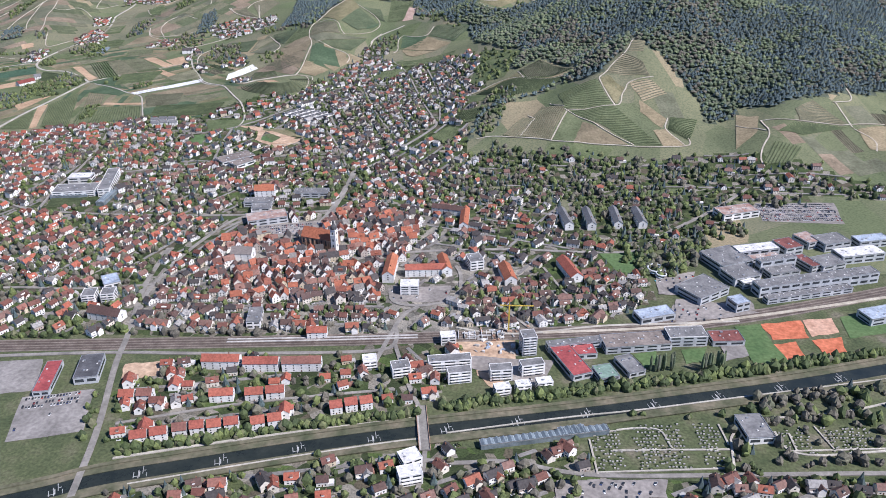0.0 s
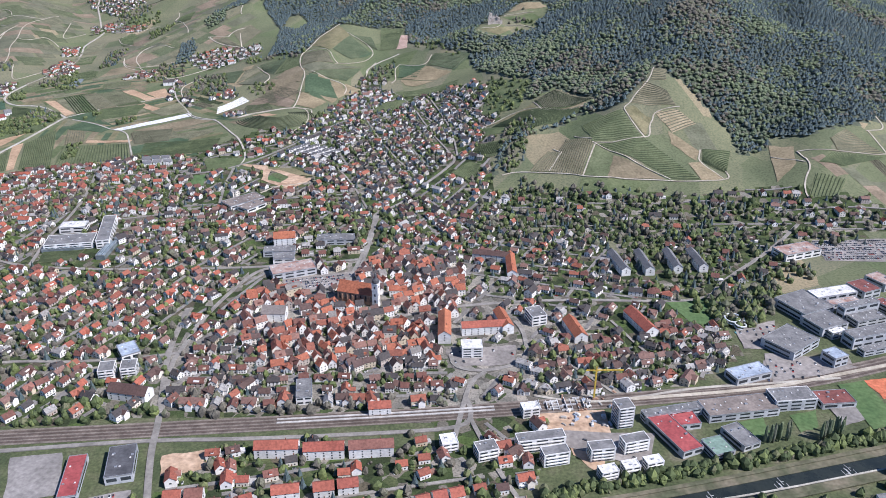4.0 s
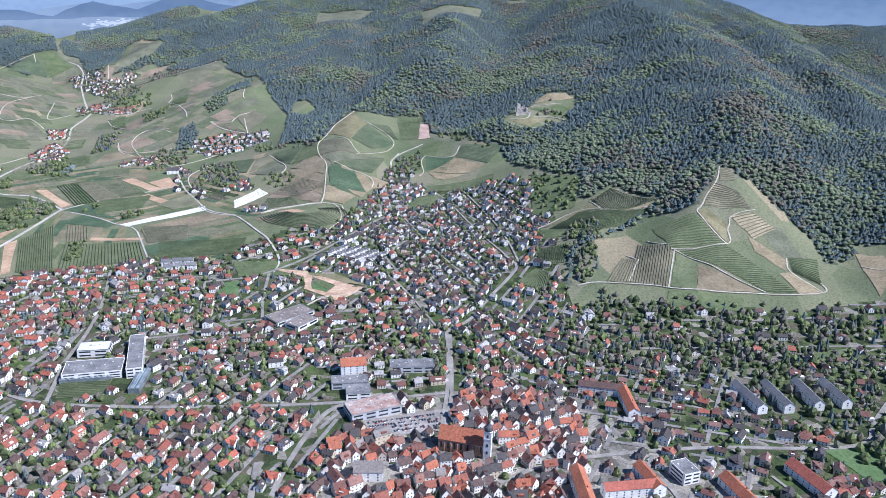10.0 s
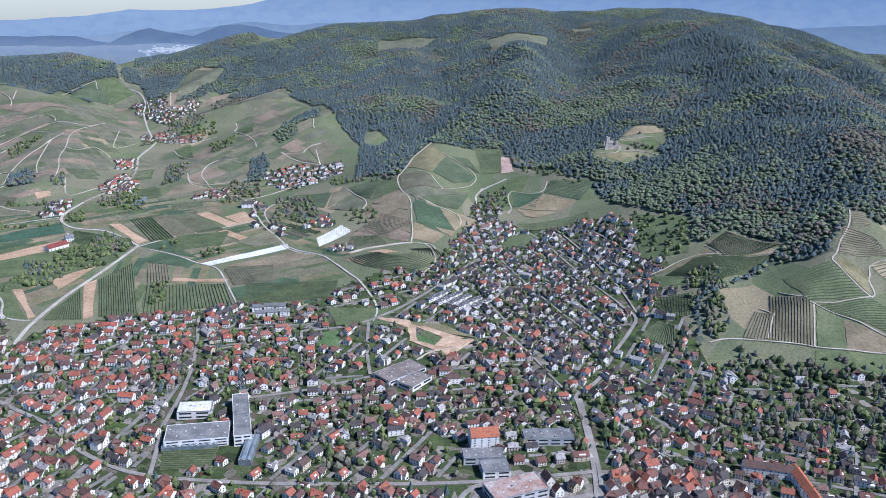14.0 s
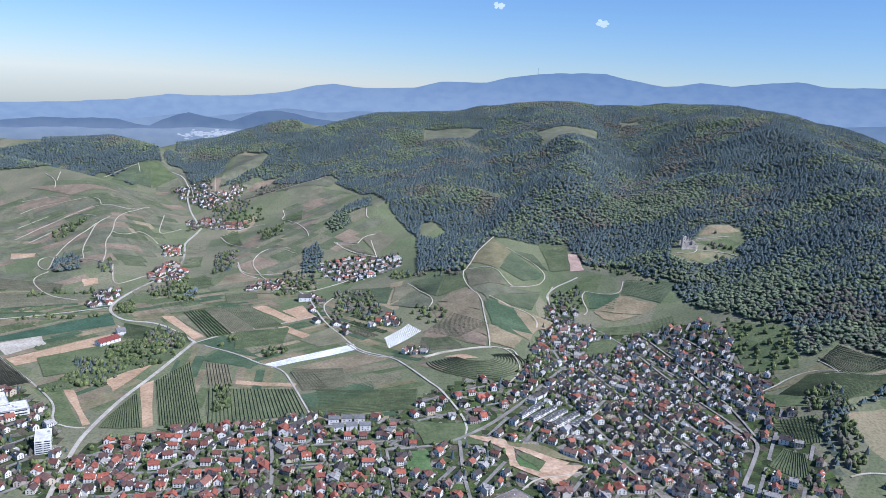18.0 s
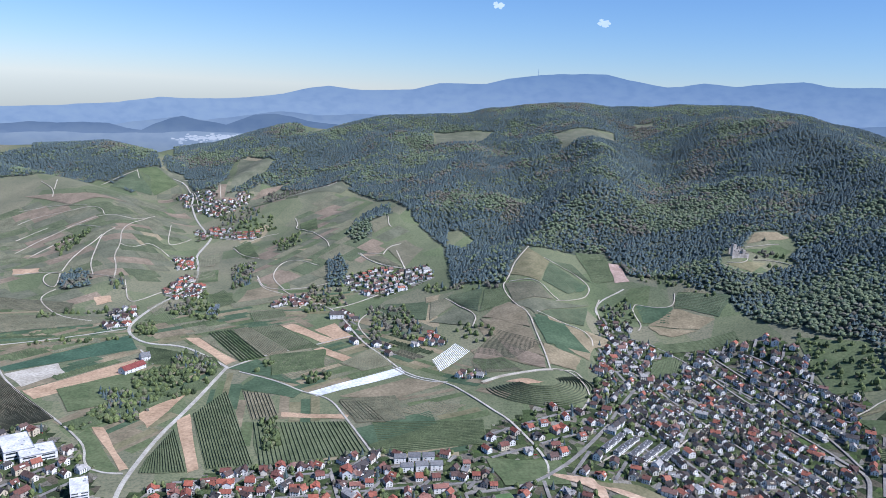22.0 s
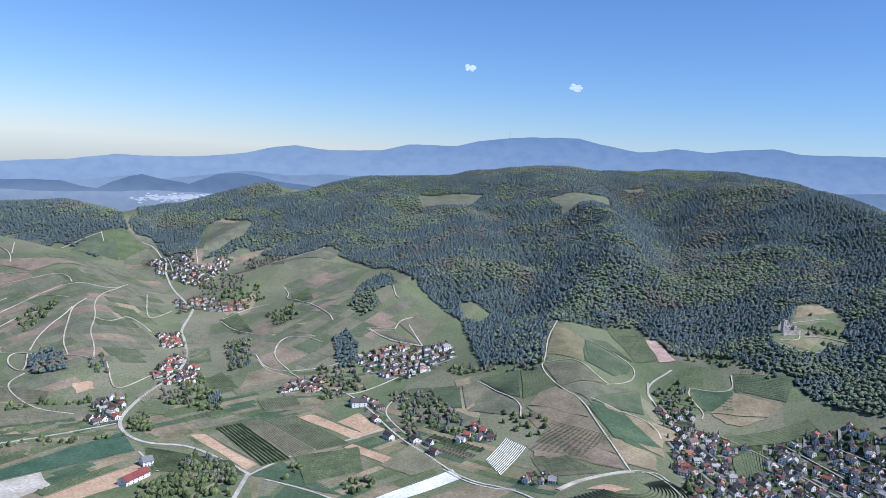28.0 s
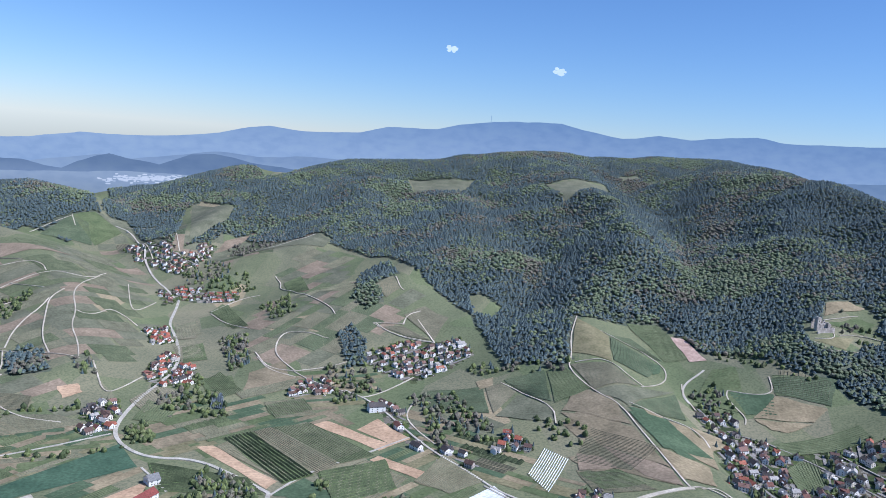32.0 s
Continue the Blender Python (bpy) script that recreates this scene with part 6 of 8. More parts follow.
for order, (kind, rows, (c0, c1, c2, c3)) in enumerate(FIELDS):
    mat, label = FIELD_M[kind]
    e01, e03 = max(np.hypot(*(c1 - c0)), np.hypot(*(c2 - c3))), max(np.hypot(*(c3 - c0)), np.hypot(*(c2 - c1)))
    nu, nv = max(2, int(e01 / 8)), max(2, int(e03 / 8))
    U, V = np.meshgrid(np.linspace(0, 1, nu + 1), np.linspace(0, 1, nv + 1))
    rough_edge = lambda k: 1.2 * np.sin(U * 9 + k) * np.cos(V * 7 + k)
    X = (1 - V) * ((1 - U) * c0[0] + U * c1[0]) + V * ((1 - U) * c3[0] + U * c2[0]) + rough_edge(c0[0])
    Y = (1 - V) * ((1 - U) * c0[1] + U * c1[1]) + V * ((1 - U) * c3[1] + U * c2[1]) + rough_edge(c0[1])
    Z = height(X, Y) + 0.42 + 0.0035 * order
    i = np.arange((nu + 1) * (nv + 1)).reshape(nv + 1, nu + 1)
    q = np.stack([i[:-1, :-1], i[:-1, 1:], i[1:, 1:], i[1:, :-1]], -1).reshape(-1, 4)
    if (c1 - c0)[0] * (c3 - c0)[1] - (c1 - c0)[1] * (c3 - c0)[0] < 0:
        q = q[:, ::-1]
    plot = tagged(link_mesh("field", np.stack([X, Y, Z], -1).reshape(-1, 3), np.concatenate([q[:, :3], q[:, [0, 2, 3]]]), mat), label, "field", kind="structure")
    if rows:
        rm, tall, half = ROW_M[kind]
        tall = tall * (1.5 if c0[1] < 1450 and kind not in ("tunnels", "glass") else 1.0)
        count, seg = max(3, int(e03 / rows)), max(2, int(e01 / 12))
        v, t = [], []
        for k in range(count):
            w = (k + 0.5) / count
            a, b = c0 * (1 - w) + c3 * w, c1 * (1 - w) + c2 * w
            if np.hypot(*(b - a)) < 8:
                continue
            s = np.linspace(0.01, 0.99, seg + 1)
            p = a[None] + (b - a)[None] * s[:, None]
            nrm = np.array([-(b - a)[1], (b - a)[0]]) / np.hypot(*(b - a)) * half
            p = p + nrm[None] * (rng_rows.uniform(-0.25, 0.25, (seg + 1, 1)))
            z = height(p[:, 0], p[:, 1]) + 0.6
            h = tall * rng_rows.uniform(0.75, 1.1, seg + 1)
            base = len(v) * 0 + sum(len(x) for x in v)
            v.append(np.concatenate([np.column_stack([p - nrm, z]), np.column_stack([p, z + h]), np.column_stack([p + nrm, z])]))
            j, n = np.arange(seg) + base, seg + 1
            t.append(np.concatenate([np.stack(x, -1) for x in ((j, j + 1, j + n + 1), (j, j + n + 1, j + n), (j + n, j + n + 1, j + 2 * n + 1), (j + n, j + 2 * n + 1, j + 2 * n))]))
        if v:
            ob = link_mesh("crop_rows", np.concatenate(v), np.concatenate(t), rm, plot)
            ob["kind"] = "stuff"

# ---- patchwork of vineyard plots on the open slopes ----
joined = {}


def lay_plot(x, y, l, w, turn, kind, gap, lift):
    cu, su = math.cos(turn), math.sin(turn)
    n, m = max(2, int(l / 4)), max(1, int(w / 4))
    U, V = np.meshgrid(np.linspace(-l, l, n + 1), np.linspace(-w, w, m + 1))
    A, B = x + U * cu - V * su, y + U * su + V * cu
    i = np.arange((n + 1) * (m + 1)).reshape(m + 1, n + 1)
    q = np.stack([i[:-1, :-1], i[:-1, 1:], i[1:, 1:], i[1:, :-1]], -1).reshape(-1, 4)
    bin_ = joined.setdefault(("plot", kind), [[], [], 0])
    bin_[0].append(np.stack([A, B, height(A, B) + lift], -1).reshape(-1, 3))
    bin_[1].append(np.concatenate([q[:, :3], q[:, [0, 2, 3]]]) + bin_[2])
    bin_[2] += len(bin_[0][-1])
    if kind not in ROW_M:
        return
    bin_ = joined.setdefault(("rows", kind), [[], [], 0])
    half, tall = (0.6, 0.9) if kind != "orchard" else (1.6, 3.0)
    for v in np.arange(-w + gap * 0.4, w, gap):
        s = np.linspace(-l, l, (n if kind != "orchard" else n * 2) + 1)
        c = len(s)
        p = np.stack([x + s * cu - v * su, y + s * su + v * cu], -1)
        nrm = np.array((-su, cu)) * half
        z = height(p[:, 0], p[:, 1]) + lift - 0.05
        top = tall * (rng_rows.uniform(0.8, 1.2, c) if kind != "orchard" else np.where(np.arange(c) % 2, 1.0, 0.25) * rng_rows.uniform(0.7, 1.2, c))
        bin_[0].append(np.concatenate([np.column_stack([p - nrm, z]), np.column_stack([p, z + top]), np.column_stack([p + nrm, z])]))
        j = np.arange(c - 1) + bin_[2]
        bin_[1].append(np.concatenate([np.stack(t, -1) for t in ((j, j + 1, j + c + 1), (j, j + c + 1, j + c), (j + c, j + c + 1, j + 2 * c + 1), (j + c, j + 2 * c + 1, j + 2 * c))]))
        bin_[2] += 3 * c


bin_ = joined.setdefault(("rows", "slopegreen"), [[], [], 0])
for r in np.arange(16, 66, 4.6):
    # curved rows along the terraces of the mound
    t = np.linspace(3.3, 6.9, 60)
    p = np.stack([-350 + (r + 14) * np.cos(t), 1403 + r * np.sin(t)], -1)
    nrm = np.stack([np.cos(t), np.sin(t)], -1) * 0.8
    z = height(p[:, 0], p[:, 1]) + 0.5
    bin_[0].append(np.concatenate([np.column_stack([p - nrm, z]), np.column_stack([p, z + 1.3]), np.column_stack([p + nrm, z])]))
    j, c = np.arange(59) + bin_[2], 60
    bin_[1].append(np.concatenate([np.stack(q, -1) for q in ((j, j + 1, j + c + 1), (j, j + c + 1, j + c), (j + c, j + c + 1, j + 2 * c + 1), (j + c, j + 2 * c + 1, j + 2 * c))]))
    bin_[2] += 3 * c

PROBE = np.array([(a, b) for a in (-0.95, -0.45, 0, 0.45, 0.95) for b in (-0.7, 0.7)])


def fill_strips(turn, poly, widths, lengths, kinds, gap):
    """Rows of long narrow plots side by side, leaving out what is already used."""
    px, py = np.array([p[0] for p in poly], float), np.array([p[1] for p in poly], float)
    cx, cy, reach = px.mean(), py.mean(), max(np.ptp(px), np.ptp(py)) * 0.8
    c, s = math.cos(turn), math.sin(turn)
    v, last = -reach, ""
    while v < reach:
        w = rng_rows.uniform(*widths)
        u = -reach + rng_rows.uniform(0, 20)
        while u < reach:
            l = rng_rows.uniform(*lengths)
            kind = kinds[int(rng_rows.integers(0, len(kinds)))]
            x, y = cx + (u + l) * c - (v + w) * s, cy + (u + l) * s + (v + w) * c
            a, b = PROBE[:, 0] * l, PROBE[:, 1] * w
            ex, ey = x + a * c - b * s, y + a * s + b * c
            open_ = 0 if busy(x, y, EXACT) or ex[0] < px.min() or ex[0] > px.max() else int((inside(poly, ex, ey) & ~busy(ex, ey, EXACT)).sum())
            if kind != last and (open_ == 10 or (open_ > 6 and kind not in ROW_M)):
                lay_plot(x, y, l - 0.4, w - 0.25, turn, kind, gap, rng_rows.uniform(0.28, 0.38))
                u, last = u + 2 * l, kind
            else:
                u += 6
        v += 2 * w


HILL_KINDS = ("slopevine", "slopegrass", "slopegreen", "slopevine", "slopesoil", "slopegreen", "slopegrass", "slopevine", "slopegreen")
for size, poly in PLOTS:
    cx, cy = np.mean([p[0] for p in poly]), np.mean([p[1] for p in poly])
    turn = math.atan2(float(height(cx, cy + 40) - height(cx, cy - 40)), float(height(cx + 40, cy) - height(cx - 40, cy)))
    fill_strips(turn, poly, (size * 0.22, size * 0.5), (size * 0.35, size * 0.9), HILL_KINDS, 3.4)
STRIP_KINDS = ("vine", "vinegreen", "orchard", "soil", "green", "vinegreen", "meadow", "orchard", "tan2", "olive", "green", "vine", "soil", "vinegreen")
for turn, poly in STRIPS:
    fill_strips(turn, poly, (3.5, 8.5), (18, 46), STRIP_KINDS, 3.3)
for (what, kind), (v, t, _) in joined.items():
    if what == "rows":
        tagged(link_mesh("vine_rows", np.concatenate(v), np.concatenate(t), ROW_M[kind][0]), "fine rows of vines and fruit trees on the plots", "vineyard", kind="stuff")
        continue
    # the nearest plots one by one, the rest of the hillside joined
    starts = np.cumsum([0] + [len(q) for q in v])
    order = sorted(range(len(v)), key=lambda k: v[k][:, 1].mean())
    mat, label = FIELD_M[kind][0], "patchwork of small hillside plots, " + FIELD_M[kind][1]
    rest, n, faces = [], 0, []
    for k in order[60:]:
        rest.append(v[k])
        faces.append(t[k] - starts[k] + n)
        n += len(v[k])
    if rest:
        patch = tagged(link_mesh("hillside_plots", np.concatenate(rest), np.concatenate(faces), mat), label, "vineyard", kind="stuff")
    near_plots = tagged(new("farm_plots"), "narrow farm plots side by side, " + FIELD_M[kind][1], "field", kind="structure")
    for k in order[:60]:
        link_mesh("plot", v[k], t[k] - starts[k], mat, near_plots)

# ---- river, railway ----
m_water = surface("dark_river_water", ((0.0, (0.022, 0.028, 0.022)), (1.0, (0.035, 0.04, 0.03))), 0.12, 0.05, 0.3, 0.2, bump=0.03, spec=0.5)
m_bank = crop("river_bank_grass", (0.105, 0.12, 0.06), (0.20, 0.175, 0.115), 0.05)
m_ballast = surface("rail_ballast", ((0.0, (0.19, 0.16, 0.135)), (1.0, (0.25, 0.215, 0.18))), 0.95, 0.1, 0.5, 0.3)
m_rail = surface("rusty_track", ((0.0, (0.10, 0.075, 0.06)), (1.0, (0.14, 0.11, 0.09))), 0.7, 0.1, 0.5, 0.3)
m_stone = surface("pale_concrete", ((0.0, (0.42, 0.40, 0.37)), (1.0, (0.52, 0.50, 0.46))), 0.9, 0.1, 0.5, 0.25)
m_foam = surface("white_water", ((0.0, (0.36, 0.36, 0.34)), (1.0, (0.5, 0.5, 0.48))), 0.6, 0.3, 1.0, 0.3)
for line in RIVER:
    tagged(link_mesh("water", *strip(line, -8.5, 8.5, 0.45), m_water), "dark narrow river between grassy dykes", "river", kind="structure")
    for side in (-1, 1):
        a, b = sorted((side * 8, side * 15))
        tagged(link_mesh("river_bank", *strip(line, a, b, 0.9), m_bank), "grassy river bank", "bank", kind="structure")
        a, b = sorted((side * 15, side * 19))
        tagged(link_mesh("dyke", *strip(line, a, b, 1.9), m_bank), "low grass dyke along the river", "dyke", kind="structure")
    for k in range(14, len(line) - 8, 11):
        d = line[k + 1] - line[k]
        ob = tagged(link_mesh("weir", *boxes((-0.3, 0.3, -7, 3, 0, 0.8), (0.3, 1.3, -5, 1, 0, 0.6), (3.2, 3.7, -2, 7, 0, 0.7), (-4.2, -3.7, -6, 1, 0, 0.7), (6.4, 6.8, -6, -1, 0, 0.7), (4.0, 6.2, 1.5, 2.2, 0, 0.55), (-3.6, -0.4, -4.5, -3.9, 0, 0.55)), m_foam), "low stone weir with white water", "weir", "weirs in the river")
        ob.matrix_basis = pose(line[k][0], line[k][1], ground_at(*line[k]), rz=math.degrees(math.atan2(d[1], d[0])))
for line in RAIL:
    bed = tagged(link_mesh("railway", *strip(line, -11, 11, 0.45), m_ballast), "brown ballast bed with several railway tracks", "railway", kind="structure")
    for off in (-7.5, -3, 2, 7):
        link_mesh("track_bed", *strip(line, off - 1.3, off + 1.3, 0.62), m_rail, bed)
    mid = line[(line[:, 0] > -190) & (line[:, 0] < 20)]
    for off in (-0.5, 4.6):
        tagged(link_mesh("platform", *strip(mid, off - 1.2, off + 1.2, 1.2), m_stone), "pale concrete station platform", "platform", kind="structure")

# ---- houses ----
def gable(n, L, Wd, H, R, o=0.45, t=0.3):
    """Corners of n gabled houses about their own centres: walls (10), roof (12)."""
    z = np.zeros(n)
    l, w = L / 2, Wd / 2
    walls = np.stack([np.stack(p, -1) for p in ((-l, -w, z - 3), (l, -w, z - 3), (l, w, z - 3), (-l, w, z - 3), (-l, -w, H), (l, -w, H), (l, w, H), (-l, w, H), (-l, z, H + R), (l, z, H + R))], 1)
    k = R / w * o
    a, b = l + o, w + o
    top = ((-a, -b, H - k + t), (a, -b, H - k + t), (a, z, H + R + t), (-a, z, H + R + t), (a, b, H - k + t), (-a, b, H - k + t))
    roof = np.stack([np.stack(p, -1) for p in top] + [np.stack((p[0], p[1], p[2] - t), -1) for p in top], 1)
    return walls, roof


WALL_T = np.array([(0, 1, 5), (0, 5, 4), (1, 2, 6), (1, 6, 5), (2, 3, 7), (2, 7, 6), (3, 0, 4), (3, 4, 7), (4, 8, 7), (5, 6, 9)])
ROOF_T = np.array([(0, 1, 2), (0, 2, 3), (3, 2, 4), (3, 4, 5), (6, 8, 7), (6, 9, 8), (9, 10, 8), (9, 11, 10), (0, 6, 7), (0, 7, 1), (5, 4, 10), (5, 10, 11), (0, 3, 9), (0, 9, 6), (3, 5, 11), (3, 11, 9), (1, 7, 8), (1, 8, 2), (2, 8, 10), (2, 10, 4)])

WING_WALL_T = np.concatenate([WALL_T, WALL_T + 10, [(0, 1, 10)]])
WING_ROOF_T = np.concatenate([ROOF_T, ROOF_T + 12, [(8, 9, 20)]])


def turned(p, x, y, z, a):
    c, s = np.cos(a)[:, None], np.sin(a)[:, None]
    return np.stack([p[..., 0] * c - p[..., 1] * s + x[:, None], p[..., 0] * s + p[..., 1] * c + y[:, None], p[..., 2] + z[:, None]], -1)


def window_quads(L, Wd, H):
    """Window panes on all four walls of n houses, as (n, 4 * panes, 3)."""
    out, n = [], len(L)
    for floor in (0.28, 0.72):
        for u in (-0.3, 0.0, 0.3):
            for side in (-1, 1):
                cx, cy, cz = L * u, side * (Wd / 2 + 0.05), H * floor
                out.append([np.stack((cx + dx * side, cy, cz + dz), -1) for dx, dz in ((-0.6, -0.7), (0.6, -0.7), (0.6, 0.7), (-0.6, 0.7))])
        for u in (-0.22, 0.22):
            for side in (-1, 1):
                cx, cy, cz = side * (L / 2 + 0.05), Wd * u, H * floor
                out.append([np.stack((cx, cy + dx * side, cz + dz), -1) for dx, dz in ((-0.6, -0.7), (0.6, -0.7), (0.6, 0.7), (-0.6, 0.7))])
    return np.stack([q for w in out for q in w], 1)


# ---- larger buildings, one by one ----
FLAT = {k: surface("roof_sheet_" + k, ((0.0, a), (1.0, b)), r, 0.08, 0.4, 0.3) for k, a, b, r in (
    ("white", (0.68, 0.67, 0.65), (0.80, 0.79, 0.76), 0.7), ("grey", (0.17, 0.17, 0.17), (0.25, 0.247, 0.24), 0.85), ("brown", (0.20, 0.17, 0.15), (0.27, 0.23, 0.20), 0.85),
    ("solar", (0.24, 0.29, 0.36), (0.36, 0.42, 0.50), 0.4), ("glass", (0.30, 0.38, 0.41), (0.45, 0.52, 0.55), 0.3), ("bluegrey", (0.36, 0.42, 0.50), (0.46, 0.52, 0.60), 0.5),
    ("redgrey", (0.38, 0.20, 0.15), (0.46, 0.42, 0.38), 0.8), ("redflat", (0.34, 0.075, 0.075), (0.40, 0.10, 0.095), 0.7), ("redbrown", (0.20, 0.075, 0.065), (0.26, 0.10, 0.085), 0.8),
    ("green", (0.20, 0.30, 0.24), (0.28, 0.38, 0.31), 0.7), ("dark", (0.09, 0.09, 0.095), (0.13, 0.13, 0.135), 0.7))}
m_white = surface("white_render", ((0.0, (0.70, 0.69, 0.66)), (1.0, (0.80, 0.79, 0.76))), 0.9, 0.05, 0.4, 0.15, tone=0.12)
m_panel = surface("wall_panels", ((0.0, (0.42, 0.44, 0.46)), (1.0, (0.55, 0.56, 0.57))), 0.7, 0.06, 0.4, 0.2, tone=0.2)
m_sandstone = surface("sandstone", ((0.0, (0.36, 0.22, 0.15)), (1.0, (0.46, 0.31, 0.22))), 0.9, 0.1, 0.5, 0.3)
m_ruin = surface("weathered_ruin_stone", ((0.0, (0.44, 0.39, 0.34)), (1.0, (0.56, 0.51, 0.45))), 0.95, 0.1, 0.4, 0.35)
m_metal = surface("galvanised_metal", ((0.0, (0.42, 0.43, 0.44)), (1.0, (0.55, 0.56, 0.57))), 0.4, 0.2, 0.8, 0.2, metal=0.6)
WORDS = {"white": "white", "grey": "grey", "brown": "brown", "solar": "blue-grey panelled", "glass": "pale glass", "bluegrey": "light blue-grey", "redgrey": "red and grey", "redflat": "dark red", "redbrown": "red-brown", "green": "grey-green", "dark": "dark grey"}
for name, high, roof, storeys, mid, turn, long, wide in BLOCKS:
    l, w = long / 2, wide / 2
    z0 = ground_at(*mid)
    glassy = roof == "glass"
    body = link_mesh(name, *boxes((-l, l, -w, w, -2, high)), m_pane if glassy else m_panel if name in ("apartment_tower", "factory_hall", "works_building", "warehouse", "market_hall", "sports_hall") else m_white)
    body.matrix_basis = pose(mid[0], mid[1], z0, rz=math.degrees(turn))
    tagged(body, "flat " + WORDS[roof] + " roof on a long pale " + name.replace("_", " "), name.split("_")[-1])
    link_mesh("roof", *boxes((-l + 0.4, l - 0.4, -w + 0.4, w - 0.4, high - 0.5, high + 0.15)), FLAT[roof], body, WORDS[roof] + " roof")
    link_mesh("parapet", *boxes((-l - 0.1, l + 0.1, -w - 0.1, -w + 0.4, high - 0.3, high + 0.6), (-l - 0.1, l + 0.1, w - 0.4, w + 0.1, high - 0.3, high + 0.6), (-l - 0.1, -l + 0.4, -w + 0.4, w - 0.4, high - 0.3, high + 0.6), (l - 0.4, l + 0.1, -w + 0.4, w - 0.4, high - 0.3, high + 0.6)), FLAT["grey"] if name == "row_house" else m_metal if storeys < 3 else m_white, body)
    if glassy:
        n = max(2, int(long / 6))
        for k in range(n):
            x = -l + (k + 0.5) * long / n
            h = long / n / 2 - 0.15
            v = np.array([(x - h, -w, high + 0.1), (x, -w, high + 1.6), (x + h, -w, high + 0.1), (x - h, w, high + 0.1), (x, w, high + 1.6), (x + h, w, high + 0.1)])
            link_mesh("glass_bay", v, [(0, 1, 4), (0, 4, 3), (1, 2, 5), (1, 5, 4), (0, 2, 1), (3, 4, 5)], m_pane, body)
        continue
    gap = high / storeys
    for s in range(storeys):
        zc = s * gap + gap * 0.55
        n = max(2, int(long / 13))
        for k in range(n):
            x = -l + (k + 0.5) * long / n
            for side in (-1, 1):
                a, b = sorted((side * (w - 0.1), side * (w + 0.07)))
                link_mesh("window", *boxes((x - long / n * 0.36, x + long / n * 0.36, a, b, zc - gap * 0.2, zc + gap * 0.22)), m_glass, body)
        for side in (-1, 1):
            a, b = sorted((side * (l - 0.1), side * (l + 0.07)))
            link_mesh("window", *boxes((a, b, -w * 0.75, w * 0.75, zc - gap * 0.2, zc + gap * 0.22)), m_glass, body)
    if name.startswith("apartment"):
        # a balcony along each upper storey
        for s in range(1, storeys):
            link_mesh("balcony", *boxes((-l * 0.8, l * 0.8, -w - 1.5, -w - 0.02, s * gap, s * gap + 0.22), (-l * 0.8, l * 0.8, -w - 1.5, -w - 1.4, s * gap + 0.22, s * gap + 1.0)), m_white, body)
    for k in range(int(long * wide / 420) + 1):
        x, y, s = rng_rows.uniform(-l * 0.8, l * 0.8), rng_rows.uniform(-w * 0.7, w * 0.7), rng_rows.uniform(0.6, 1.5)
        link_mesh("roof_vent", *boxes((x - s, x + s, y - s * 0.7, y + s * 0.7, high, high + s * 0.8)), m_metal, body)
    for k in range(int(long / 7)):
        if storeys <= 3:
            x, y = -l + (k + 0.5) * long / int(long / 7), w * (0.45, -0.4, 0.1)[k % 3]
            link_mesh("skylight", *boxes((x - 0.7, x + 0.7, y - 0.7, y + 0.7, high + 0.1, high + 0.6), (x - 0.5, x + 0.5, y - 0.5, y + 0.5, high + 0.6, high + 0.85)), FLAT["white"], body)

ROOFS["orange"] = ((0.0, (0.46, 0.17, 0.09)), (0.5, (0.40, 0.14, 0.075)))
ROOFS["grey"] = ((0.0, (0.16, 0.16, 0.165)), (0.5, (0.2, 0.2, 0.2)))
ROOFS["redbrown"] = ((0.0, (0.22, 0.06, 0.05)), (0.5, (0.25, 0.07, 0.055)))
for k in ("orange", "grey", "redbrown"):
    roof_one[k] = surface("roof_tiles_single_" + k, ROOFS[k], 0.8, 0.05, 0.5, 0.35, "object", True, 0.05)


def one(v):
    return np.array([float(v)])


def gable_house(name, long, wide, high, rise, roof_mat, wall_mat, windows=True, chimney=True):
    """A single gabled house as a thing with its parts, about its own foot."""
    walls, roof = gable(1, one(long), one(wide), one(high), one(rise))
    house = link_mesh(name, walls[0], WALL_T, wall_mat)
    link_mesh("roof", roof[0], ROOF_T, roof_mat, house)
    if chimney:
        link_mesh("chimney", *boxes((long * 0.2, long * 0.2 + 0.8, -0.4 + wide * 0.12, 0.4 + wide * 0.12, high + rise * 0.4, high + rise + 1.1)), m_brick, house)
    link_mesh("door", *boxes((-0.5, 0.5, -wide / 2 - 0.08, -wide / 2 + 0.1, 0, 2.1)), m_door, house)
    if windows:
        n = 2 if long < 20 else int(long / 7)
        for zc in np.arange(1.7, high - 0.6, 2.8):
            for k in range(n):
                x = -long / 2 + (k + 0.5) * long / n
                for side in (-1, 1):
                    if side == -1 and abs(x) < 1.2 and zc < 2:
                        continue
                    a, b = sorted((side * (wide / 2 - 0.1), side * (wide / 2 + 0.06)))
                    link_mesh("window", *boxes((x - 0.65, x + 0.65, a, b, zc - 0.65, zc + 0.75)), m_glass, house)
            for y in (0.0,):
                for side in (-1, 1):
                    if zc < 2:
                        continue
                    a, b = sorted((side * (long / 2 - 0.1), side * (long / 2 + 0.06)))
                    link_mesh("window", *boxes((a, b, y - 0.9, y + 0.9, zc - 0.65, zc + 0.75)), m_glass, house)
    return house


